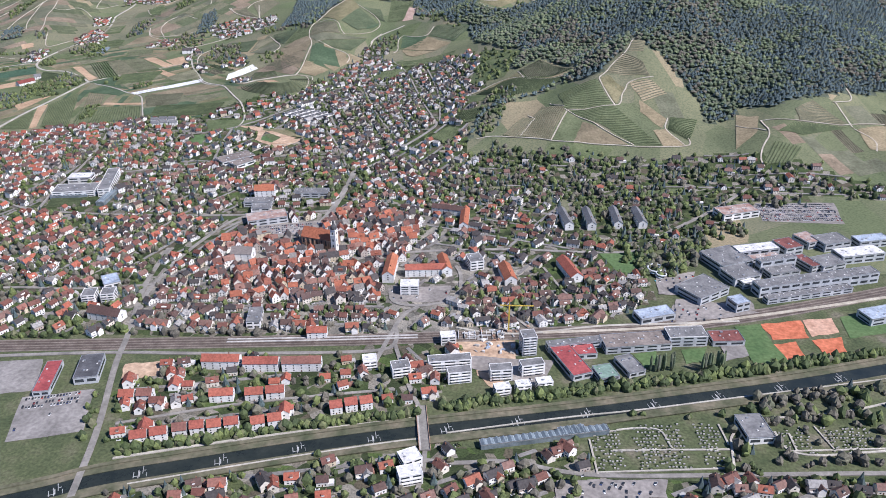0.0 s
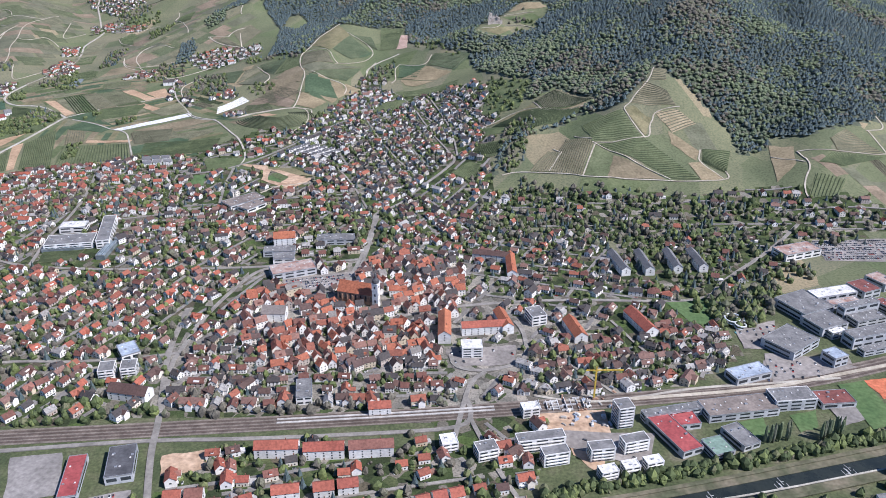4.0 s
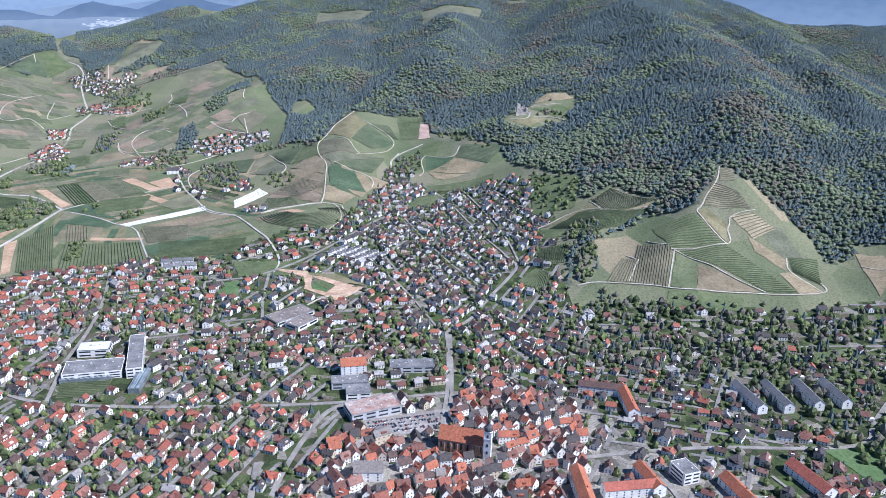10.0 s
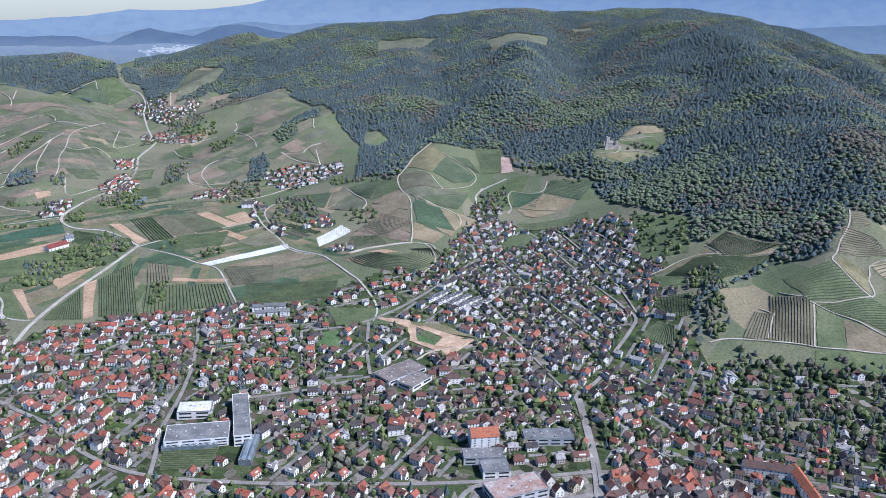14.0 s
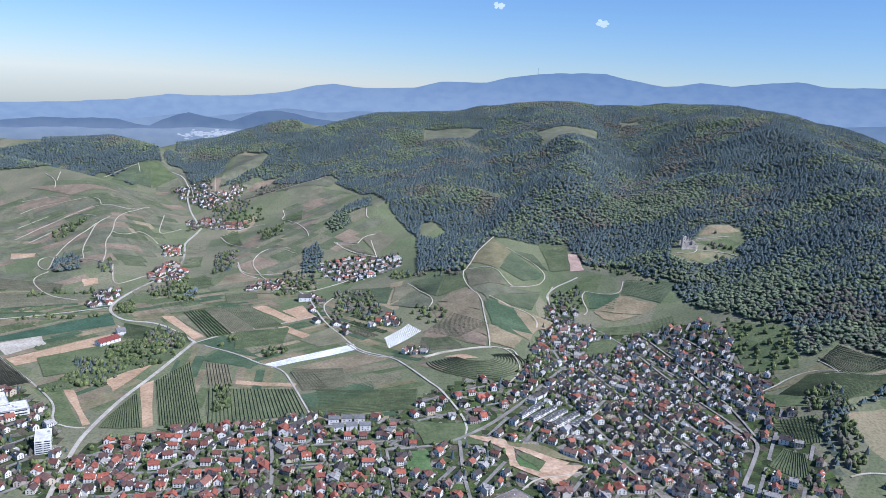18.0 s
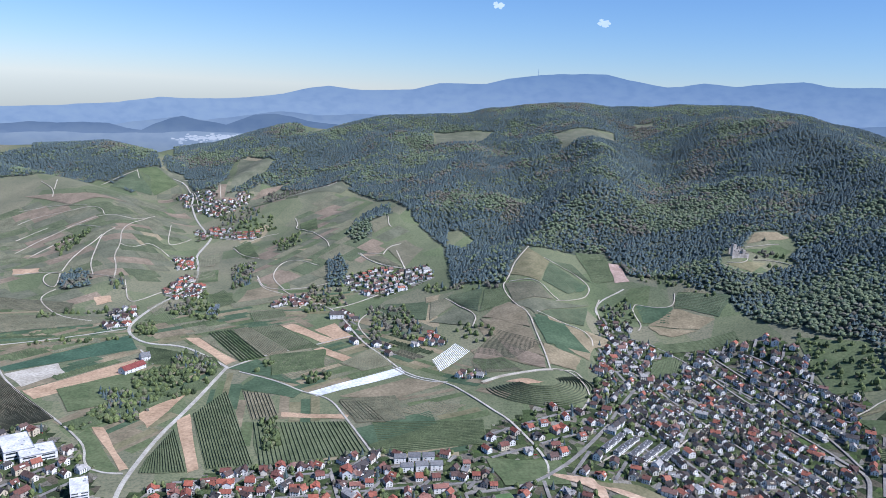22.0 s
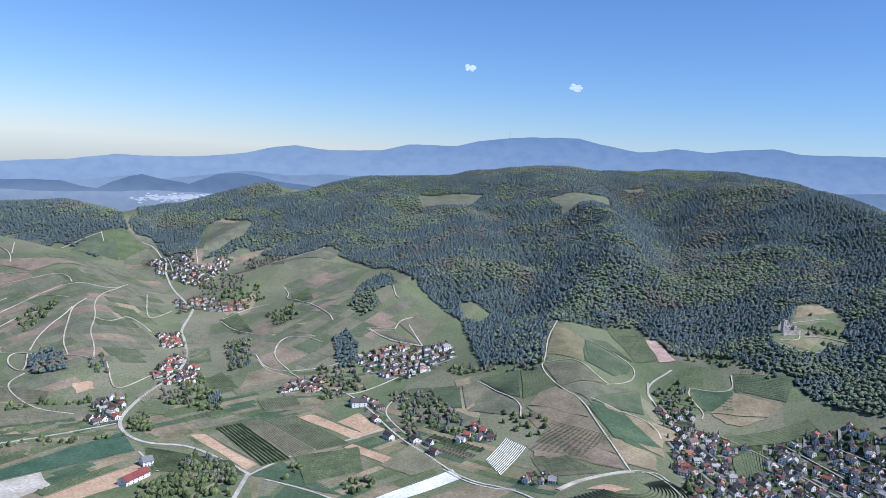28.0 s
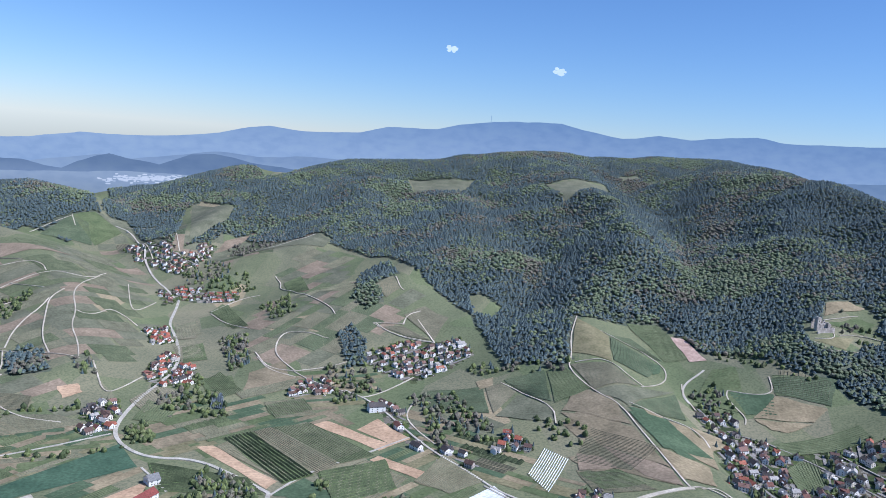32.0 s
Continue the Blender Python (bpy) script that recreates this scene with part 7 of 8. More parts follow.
UNITS = []
for name, high, wide, roof, mid, turn, long in GABLED:
    n = int(long / 14) if name == "terrace_building" and high < 9.5 else 1
    for k in range(max(1, n)):
        off = -long / 2 + (k + 0.5) * long / max(1, n)
        UNITS.append((name if n < 2 else "terraced_house", high + (k % 2) * 0.6, wide, roof, mid + np.array((math.cos(turn), math.sin(turn))) * off, turn, long / n - 3.0 if n > 1 else long))
for name, high, wide, roof, mid, turn, long in UNITS:
    ob = gable_house(name, long, wide, high, wide * 0.36, roof_one[roof], m_white)
    ob.matrix_basis = pose(mid[0], mid[1], ground_at(*mid), rz=math.degrees(turn))
    tagged(ob, ("pale " if name == "terraced_house" else "long pale ") + name.replace("_", " ") + " under a " + {"orange": "bright orange", "redrow": "bright red", "red": "red", "brown": "brown", "old": "orange red", "redbrown": "red-brown", "grey": "grey"}[roof] + " tiled gable roof", "building")

# ---- parish church ----
a, b = CHURCH
u = (b - a) / np.hypot(*(b - a))
mid, long = (a + b) / 2, float(np.hypot(*(b - a)))
nave = gable_house("church", long, 20, 13, 10.5, roof_one["orange"], m_sandstone, False, False)
nave.matrix_basis = pose(mid[0], mid[1], ground_at(*mid), rz=math.degrees(math.atan2(u[1], u[0])))
tagged(nave, "sandstone parish church with steep orange roof and white bell tower", "church")
for k in range(7):
    x = -long / 2 + (k + 0.5) * long / 7
    for side in (-1, 1):
        s0, s1 = sorted((side * 9.9, side * 10.08))
        link_mesh("arched_window", *boxes((x - 0.9, x + 0.9, s0, s1, 4, 11)), m_glass, nave)
        s0, s1 = sorted((side * 9.9, side * 11))
        link_mesh("buttress", *boxes((x + 2.6, x + 3.6, s0, s1, -1, 10)), m_sandstone, nave)
tx = long / 2 + 3.2
tower = link_mesh("tower", *boxes((tx - 3.6, tx + 3.6, -13.5, -6.3, -1, 31), (tx - 3.9, tx + 3.9, -13.8, -6.0, 22.4, 23.1), (tx - 3.9, tx + 3.9, -13.8, -6.0, 30.4, 31.2)), m_white, nave, "white bell tower")
for zc in (8, 16, 26):
    link_mesh("belfry_window", *boxes((tx - 0.9, tx + 0.9, -13.66, -13.4, zc - 1.6, zc + 1.6)), m_glass, tower)
    link_mesh("belfry_window", *boxes((tx + 3.4, tx + 3.66, -10.8, -9, zc - 1.6, zc + 1.6)), m_glass, tower)
bm = bmesh.new()
rings = []
for r, z in ((4.1, 31.2), (4.5, 33), (3.9, 35.2), (2.2, 37), (1.5, 38.5), (1.5, 40.4), (1.9, 41), (1.2, 42.6), (0.25, 44), (0.1, 48)):
    rings.append([bm.verts.new((tx + r * math.cos(t), -9.9 + r * math.sin(t), z)) for t in np.linspace(0, 2 * math.pi, 12, endpoint=False)])
for p, q in zip(rings[:-1], rings[1:]):
    for k in range(12):
        bm.faces.new((p[k], p[(k + 1) % 12], q[(k + 1) % 12], q[k]))
bm.faces.new(rings[-1])
part("dome", bm, FLAT["dark"], tower, "dark onion dome")

# ---- castle ruin ----
a, b = CASTLE
mid = (a + b) / 2
base = ground_at(*mid)
keep = link_mesh("castle_ruin", *boxes((-9, -1, -4, 4, -6, 17), (-8.2, -6, -4, 4, 17, 20), (-4.5, -1, -4, 1, 17, 18.6)), m_ruin)
keep.matrix_basis = pose(mid[0], mid[1], base + 4, rz=8) @ Matrix.Scale(0.95, 4)
tagged(keep, "weathered stone castle ruin on a wooded spur", "castle ruin")
link_mesh("broken_wall", *boxes((-1, 12, -4.2, -2.8, -6, 9), (2, 5, -4.2, -2.8, 9, 12.5), (8, 9.5, -4.2, -2.8, 9, 11)), m_ruin, keep)
link_mesh("broken_wall", *boxes((10.6, 12, -2.8, 12, -6, 10), (10.6, 12, 2, 5, 10, 14), (10.6, 12, 9, 12, 10, 12)), m_ruin, keep)
link_mesh("broken_wall", *boxes((-9, 10.6, 10.6, 12, -4, 8), (-6, -3, 10.6, 12, 8, 13), (3, 6, 10.6, 12, 8, 10)), m_ruin, keep)
link_mesh("gate_tower", *boxes((12, 18, -8, -2, -8, 8), (12, 14, -8, -2, 8, 10.5)), m_ruin, keep)
link_mesh("ring_wall", *boxes((-14, 24, -13, -12, -10, 1.2), (23, 24, -12, 6, -8, 1.6)), m_ruin, keep)
for x, y, z in ((-5, -4.06, 12), (-5, -4.06, 6), (4, -4.26, 5), (8, -4.26, 5)):
    link_mesh("window_opening", *boxes((x - 0.8, x + 0.8, y - 0.04, y + 0.1, z - 1, z + 1.2)), m_glass, keep)

# ---- road bridge ----
ends = np.array(BRIDGE, float)
mid, d = ends.mean(0), ends[1] - ends[0]
long = float(np.hypot(*d))
bridge = link_mesh("bridge", *boxes((-long / 2, long / 2, -4.6, 4.6, 1.0, 2.4)), m_asphalt)
bridge.matrix_basis = pose(mid[0], mid[1], ground_at(*mid), rz=math.degrees(math.atan2(d[1], d[0])))
tagged(bridge, "pale road bridge with reddish parapets over the river", "bridge")
for side in (-1, 1):
    s0, s1 = sorted((side * 4.6, side * 5.1))
    link_mesh("parapet", *boxes((-long / 2, long / 2, s0, s1, 1.2, 3.4)), m_sandstone, bridge, "reddish parapet")
for x in (-long * 0.25, 0, long * 0.25):
    link_mesh("pier", *boxes((x - 0.8, x + 0.8, -4, 4, -2, 1.1)), m_stone, bridge)
link_mesh("pavement", *boxes((-long / 2, long / 2, -4.5, -3.1, 2.3, 2.55)), m_stone, bridge)

# ---- cemetery ----
m_hedge = surface("clipped_hedge", ((0.0, (0.045, 0.07, 0.025)), (1.0, (0.07, 0.10, 0.035))), 0.9, 0.1, 0.6, 0.4)
for poly in GRAVES:
    xs, ys = [p[0] for p in poly], [p[1] for p in poly]
    X, Y = np.meshgrid(np.arange(min(xs), max(xs), 3.1), np.arange(min(ys), max(ys), 4.4))
    X, Y = X.ravel() + rng_rows.uniform(-1, 1, X.size), Y.ravel() + rng_rows.uniform(-0.8, 0.8, X.size)
    k = inside(poly, X, Y) & (np.sin(X / 9) > -0.75) & (np.cos(Y / 13) > -0.8) & (rng_rows.uniform(0, 1, len(X)) < 0.75)
    X, Y = X[k], Y[k]
    spans = [(x - 0.8, x + 0.8, y - 0.4, y + 0.4, z, z + h) for x, y, z, h in zip(X, Y, height(X, Y), rng_rows.uniform(0.8, 1.6, len(X)))]
    tagged(link_mesh("gravestones", *boxes(*spans), m_stone), "rows of pale gravestones on the grass", "graves", kind="stuff")
    spans = [(x - 1.4, x + 1.4, y + 1.2, y + 2.2, z, z + 1.2) for x, y, z in zip(X[::2], Y[::2], height(X[::2], Y[::2]))]
    tagged(link_mesh("hedges", *boxes(*spans), m_hedge), "clipped dark green hedges between the graves", "hedges", kind="stuff")

# ---- parked cars ----
CAR_PAINT = surface("car_paint", ((0.0, (0.7, 0.7, 0.7)), (0.25, (0.05, 0.05, 0.055)), (0.45, (0.3, 0.31, 0.32)), (0.65, (0.04, 0.06, 0.14)), (0.8, (0.35, 0.04, 0.03)), (0.9, (0.6, 0.6, 0.58))), 0.25, 0.1, 1.0, 0.05, "object", True, spec=0.5, tone=0.0)
m_tyre = surface("tyre_rubber", ((0.0, (0.02, 0.02, 0.02)), (1.0, (0.035, 0.035, 0.035))), 0.9)


def car_thing():
    bm = bmesh.new()
    prof = ((-2.2, 0.35), (2.2, 0.35), (2.25, 0.75), (1.2, 0.95), (-1.9, 0.98), (-2.25, 0.8))
    sides = [[bm.verts.new((x, y, z)) for x, z in prof] for y in (-0.88, 0.88)]
    bm.faces.new(sides[0]), bm.faces.new(sides[1][::-1])
    for k in range(6):
        bm.faces.new((sides[0][(k + 1) % 6], sides[0][k], sides[1][k], sides[1][(k + 1) % 6]))
    bmesh.ops.recalc_face_normals(bm, faces=bm.faces[:])
    car = part("car", bm, CAR_PAINT)
    bm = bmesh.new()
    prof = ((-1.8, 0.96), (1.1, 0.94), (0.45, 1.4), (-1.3, 1.42))
    sides = [[bm.verts.new((x, y * (1 if z < 1 else 0.84), z)) for x, z in prof] for y in (-0.82, 0.82)]
    bm.faces.new(sides[0]), bm.faces.new(sides[1][::-1])
    for k in range(4):
        bm.faces.new((sides[0][(k + 1) % 4], sides[0][k], sides[1][k], sides[1][(k + 1) % 4]))
    bmesh.ops.recalc_face_normals(bm, faces=bm.faces[:])
    part("cabin", bm, m_glass, car)
    for x in (-1.35, 1.35):
        for y in (-0.86, 0.86):
            bm = bmesh.new()
            bmesh.ops.create_cone(bm, cap_ends=True, segments=10, radius1=0.33, radius2=0.33, depth=0.22, matrix=pose(x, y, 0.33, 90))
            part("wheel", bm, m_tyre, car)
    return tagged(car, "parked passenger car on the paving", "car", "parked cars")


first_car = None
for kind, rows, c in FIELDS:
    if kind not in ("lot", "asphalt"):
        continue
    u, v = c[1] - c[0], c[3] - c[0]
    for k in range(int(np.hypot(*u) / 9)):
        for row in (0.25, 0.5, 0.75):
            if rng_rows.uniform() < (0.45 if kind == "lot" else 0.14):
                p = c[0] + u * (k + 0.5) * 9 / np.hypot(*u) + v * row
                m = pose(p[0], p[1], ground_at(*p) + 0.4, rz=math.degrees(math.atan2(v[1], v[0])) + rng_rows.uniform(-3, 3))
                if first_car is None:
                    first_car = car_thing()
                    first_car.matrix_basis = m
                else:
                    copy_thing(first_car, m)

# ---- tower crane and building-site clutter ----
m_yellow = surface("crane_paint", ((0.0, (0.62, 0.42, 0.05)), (1.0, (0.7, 0.5, 0.1))), 0.5)
cx, cy = CRANE
cz = ground_at(cx, cy)
crane = link_mesh("tower_crane", *boxes((cx - 0.8, cx + 0.8, cy - 0.8, cy + 0.8, cz - 0.5, cz + 34)), m_yellow)
tagged(crane, "yellow tower crane standing on the building site", "crane")
link_mesh("jib", *boxes((cx - 10, cx + 26, cy - 0.5, cy + 0.5, cz + 33, cz + 34)), m_yellow, crane)
link_mesh("apex", *boxes((cx - 0.5, cx + 0.5, cy - 0.5, cy + 0.5, cz + 34, cz + 38)), m_yellow, crane)
link_mesh("counterweight", *boxes((cx - 10, cx - 7, cy - 0.9, cy + 0.9, cz + 31, cz + 33)), m_stone, crane)
for k in range(46):
    x, y = cx + rng_rows.uniform(-38, 22), cy + rng_rows.uniform(-42, 20)
    a, b, h = rng_rows.uniform(0.8, 3.2), rng_rows.uniform(0.6, 1.6), rng_rows.uniform(0.5, 2.2)
    ob = link_mesh("material_pile", *boxes((-a, a, -b, b, -0.3, h), (-a * 0.7, a * 0.5, -b * 0.8, b * 0.6, h, h + 0.4)), (m_stone, m_sandstone, FLAT["white"], FLAT["bluegrey"])[k % 4])
    ob.matrix_basis = pose(x, y, ground_at(x, y) + 0.4, rz=rng_rows.uniform(0, 180))
    tagged(ob, ("pale concrete parts", "reddish brick pallets", "white wrapped insulation pallets", "grey-blue site container")[k % 4] + " stacked on the sandy building ground", "building material", "material on the building site")

footing = tagged(new("foundations"), "raw white concrete foundation walls of a new building", "foundations")
footing.matrix_basis = pose(cx - 30, cy - 8, cz + 0.4, rz=4)
for k in range(9):
    x = -24 + k * 6 + rng_rows.uniform(-1, 1)
    link_mesh("wall", *boxes((x, x + 0.5, -10 + rng_rows.uniform(0, 3), 8 - rng_rows.uniform(0, 4), 0, rng_rows.uniform(0.8, 2.6))), FLAT["white"], footing)
for k in range(8):
    x, y = rng_rows.uniform(-24, 12), -10 + k * 2.4
    link_mesh("wall", *boxes((x, x + rng_rows.uniform(6, 16), y, y + 0.5, 0, rng_rows.uniform(0.8, 2.4))), FLAT["white"], footing)

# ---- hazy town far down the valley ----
# unlit walls that glow by themselves, with haze as their emission colour
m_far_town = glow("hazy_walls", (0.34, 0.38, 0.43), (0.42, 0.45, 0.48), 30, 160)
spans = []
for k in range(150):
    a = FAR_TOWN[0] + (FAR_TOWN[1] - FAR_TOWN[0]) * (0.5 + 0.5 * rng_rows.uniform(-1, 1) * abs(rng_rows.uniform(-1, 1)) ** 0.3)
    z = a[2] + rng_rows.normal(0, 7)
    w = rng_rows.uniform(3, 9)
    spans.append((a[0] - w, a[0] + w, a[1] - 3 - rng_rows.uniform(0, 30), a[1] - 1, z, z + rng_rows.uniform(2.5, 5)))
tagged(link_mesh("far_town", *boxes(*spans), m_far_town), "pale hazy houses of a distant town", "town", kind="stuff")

# ---- far mast and small clouds ----
(x, y, z), (x1, y1, z1) = FAR_MAST
# mast shares the ridge's glowing material, so its haze is painted too
mast = link_mesh("transmission_mast", *boxes((x - 1.5, x + 1.5, y - 1, y + 1, -60, z + 8), (x - 0.8, x + 0.8, y - 0.8, y + 0.8, z + 8, z1 + 4)), bpy.data.materials["hazy_far"])
tagged(mast, "thin hazy transmission mast on the far summit", "mast")
# clouds glow: their sunlit white is put into the emission
m_cloud = glow("cloud_white", (0.40, 0.50, 0.62), (0.52, 0.60, 0.70), 650, 1000)
for k, (x, y, z) in enumerate(FAR_CLOUDS):
    vv, ff, n = [], [], 0
    v0, f0 = clump_template(2)
    for j in range(16):
        c = np.array((x + rng_rows.normal(0, 17), y + rng_rows.uniform(-8, 8), z + rng_rows.normal(0, 8)))
        vv.append(v0 * (1 + rng_rows.uniform(-0.3, 0.3, (len(v0), 1))) * np.array((15, 6, 10)) * rng_rows.uniform(0.35, 1.0) + c)
        ff.append(f0 + n)
        n += len(v0)
    tagged(link_mesh("cloud", np.concatenate(vv), np.concatenate(ff), m_cloud), "small white fair-weather cloud", "cloud", "clouds", "structure")

# ---- water slide of the leisure pool ----
m_slide = surface("pale_slide_plastic", ((0.0, (0.62, 0.66, 0.66)), (1.0, (0.74, 0.77, 0.76))), 0.35, 0.2, 0.8, 0.15)
m_pool = surface("pool_water", ((0.0, (0.10, 0.30, 0.33)), (1.0, (0.16, 0.38, 0.40))), 0.1, 0.1, 0.5, 0.15, spec=0.5)
sx, sy = SLIDE
slide = tagged(new("water_slide"), "pale spiral water slide beside the pool hall", "water slide")
slide.matrix_basis = pose(sx, sy, ground_at(sx, sy), rz=20)


def tube(name, centre, turns, r0, r1, z0, z1, thick, parent):
    n, ring = int(28 * turns), 8
    v, f = [], []
    for k in range(n + 1):
        s = k / n
        a, r, z = 6.283 * turns * s, r0 + (r1 - r0) * s, z0 + (z1 - z0) * s
        for j in range(ring):
            b = 6.283 * j / ring
            v.append((centre[0] + (r + thick * math.cos(b)) * math.cos(a), centre[1] + (r + thick * math.cos(b)) * math.sin(a), z + thick * math.sin(b)))
    for k in range(n):
        for j in range(ring):
            p, q = k * ring + j, k * ring + (j + 1) % ring
            f += [(p, p + ring, q + ring), (p, q + ring, q)]
    return link_mesh(name, v, f, m_slide, parent)


tube("tube", (0, 0), 2.2, 8.5, 7.5, 9.0, 1.6, 0.9, slide)
tube("tube", (3, -11), 1.7, 6.0, 6.5, 7.0, 1.4, 0.9, slide)
for k in range(6):
    x, y = 8.2 * math.cos(k * 1.05), 8.2 * math.sin(k * 1.05)
    link_mesh("post", *boxes((x - 0.25, x + 0.25, y - 0.25, y + 0.25, -1, 6.5)), m_metal, slide)
link_mesh("pool", *boxes((-10, 12, -22, -17, 0.2, 0.75)), m_pool, slide, "turquoise pool basin")

# ---- the many houses: the nearest one by one, the rest joined ----
TREE_SPOTS, PROTO, STREETS, SHEDS, HEDGES, CARS = [], {}, [], [], [], []
STREET_FREE = BUSY.copy()
NEAR_Y = 515.0
TOWN = {}


def store(palette, piece, faces, corners):
    """Adds houses of a palette to the joined town."""
    palette = "mixed" if palette == "brown" else palette
    old = TOWN.get((palette, piece))
    TOWN[palette, piece] = (faces, corners if old is None else np.concatenate([old[1], corners]))


NOTE = {"dark": "dark grey", "brown": "brown", "mixed": "brown", "red": "red", "redrow": "bright red", "old": "orange"}
SIZES = ((10.2, 8.4, 4.8, 3.3), (12.0, 9.0, 5.4, 3.7), (14.2, 9.6, 7.2, 3.7))
for palette, spacing, fill, turn, poly in DISTRICTS:
    px, py = np.array([p[0] for p in poly], float), np.array([p[1] for p in poly], float)
    cx, cy, reach = px.mean(), py.mean(), max(np.ptp(px), np.ptp(py))
    spacing = spacing * 0.9
    tight = 0.92 if palette == "old" else 1.0
    u, v = np.meshgrid(np.arange(-reach, reach, spacing * tight), np.arange(-reach, reach, spacing * 1.1 * tight))
    row = np.round((v + reach) / (spacing * 1.1 * tight))
    street = 5.5 if palette not in ("old", "redrow") else 3.2
    v = v + street * np.floor(row / 2) - reach * street / (spacing * 2.2)
    for r in np.unique(np.floor(row / 2)):
        vs = float(v[np.floor(row / 2) == r].min()) - spacing * 0.55 - street / 2
        line = np.stack([np.arange(-reach, reach, 6.0), np.full(len(np.arange(-reach, reach, 6.0)), vs)], -1)
        line = np.stack([cx + line[:, 0] * math.cos(turn) - line[:, 1] * math.sin(turn), cy + line[:, 0] * math.sin(turn) + line[:, 1] * math.cos(turn)], -1)
        ok = inside(poly, line[:, 0], line[:, 1]) & ~STREET_FREE[np.clip(((line[:, 0] + 2250) / 2).astype(int), 0, 1899), np.clip((line[:, 1] / 2).astype(int), 0, 1899)]
        cut = np.flatnonzero(np.diff(ok.astype(int)))
        for run in np.split(np.arange(len(ok)), cut + 1):
            if ok[run[0]] and len(run) > 3:
                STREETS.append(strip(line[run], -2.1, 2.1, 0.35 + 0.004 * (len(STREETS) % 90)))
                mark(line[run][:, 0], line[run][:, 1], 3.0)
    u, v = u.ravel() + rng.uniform(-1, 1, u.size) * spacing * 0.3, v.ravel() + rng.uniform(-1, 1, u.size) * spacing * 0.2
    x, y = cx + u * math.cos(turn) - v * math.sin(turn), cy + u * math.sin(turn) + v * math.cos(turn)
    keep = inside(poly, x, y) & ~busy(x, y)
    x, y = x[keep], y[keep]
    mark(x, y, spacing * 0.4)
    built = rng.uniform(0, 1, len(x)) < fill
    TREE_SPOTS += list(zip(x[~built], y[~built]))
    x, y = x[built], y[built]
    n = len(x)
    if n == 0:
        continue
    for p, q in zip(x, y):
        for share, du, dv in ((0.75, (0.4, 0.6), (0.4, 0.6)), (0.5, (-0.65, -0.4), (-0.6, 0.6)), (0.4, (-0.6, 0.6), (0.42, 0.6))):
            if rng.uniform() < (share * 0.2 if palette == "old" else share):
                TREE_SPOTS.append((p + spacing * rng.uniform(*du), q + spacing * rng.uniform(*dv)))
    L, Wd, H = rng.uniform(9.5, 14.5, n), rng.uniform(8.3, 10.5, n), rng.uniform(4.4, 6.8, n)
    R = Wd / 2 * rng.uniform(0.62, 0.95, n)
    if palette == "old":
        L, Wd, H = rng.uniform(9, 16, n), rng.uniform(8.5, 11, n), rng.uniform(6.5, 10, n)
        R = Wd / 2 * rng.uniform(0.9, 1.3, n)
    if palette == "dark":
        L, Wd, H = rng.uniform(9.5, 14, n), rng.uniform(8.3, 9.8, n), rng.uniform(4.6, 6.4, n)
        R = Wd / 2 * rng.uniform(0.5, 0.75, n)
    shrink = np.where(y > 1800, 0.74, 0.86)
    L, Wd, H, R = (shrink * q for q in (L, Wd, H, R))
    big = rng.uniform(0, 1, n) < (0.12 if palette in ("mixed", "red", "brown") else 0.03)
    L, Wd, H = np.where(big, L * 1.5, L), np.where(big, Wd * 1.2, Wd), np.where(big, H * 1.3, H)
    a = turn + rng.normal(0, 0.2 if palette == "old" else 0.11, n) + (rng.uniform(0, 1, n) < {"dark": 0.12, "old": 0.45}.get(palette, 0.35)) * math.pi / 2
    z = height(x, y)
    near = y < NEAR_Y
    mark(x, y, 4.5, BUILT)
    for k in np.flatnonzero(near):
        size = int(rng.integers(0, 3))
        m = pose(x[k], y[k], z[k], rz=math.degrees(a[k]))
        if (palette, size) not in PROTO:
            ob = gable_house("house", *SIZES[size], roof_one[palette], wall_one)
            if size == 1:
                l, w, h, r = SIZES[size]
                link_mesh("dormer", *boxes((-1.2, 1.2, -w * 0.42, -w * 0.1, h + 0.6, h + 2.6)), wall_one, ob)
                link_mesh("dormer_roof", *boxes((-1.4, 1.4, -w * 0.45, -w * 0.05, h + 2.6, h + 2.85)), roof_one[palette], ob)
            if size == 2:
                l, w, h, r = SIZES[size]
                walls2, roof2 = gable(1, one(w / 2 + 3.2), one(6.4), one(h * 0.92), one(2.6))
                for q in (walls2, roof2):
                    q[..., 0], q[..., 1] = -q[..., 1] + l * 0.18, q[..., 0] - (w / 2 + 3.2) / 2
                link_mesh("wing", walls2[0], WALL_T, wall_one, ob)
                link_mesh("wing_roof", roof2[0], ROOF_T, roof_one[palette], ob)
                link_mesh("balcony", *boxes((-l * 0.44, -l * 0.08, -w / 2 - 1.6, -w / 2 + 0.05, 2.9, 3.1), (-l * 0.44, -l * 0.08, -w / 2 - 1.6, -w / 2 - 1.5, 3.1, 4.0)), m_white, ob)
            PROTO[palette, size] = tagged(ob, ("small", "middle-sized", "large")[size] + " rendered house under a " + NOTE[palette] + " tiled gable roof", "house", "houses of the town")
            ob.matrix_basis = m
        else:
            copy_thing(PROTO[palette, size], m)
    # garages, hedges and cars beside the houses
    c, s_ = np.cos(a), np.sin(a)
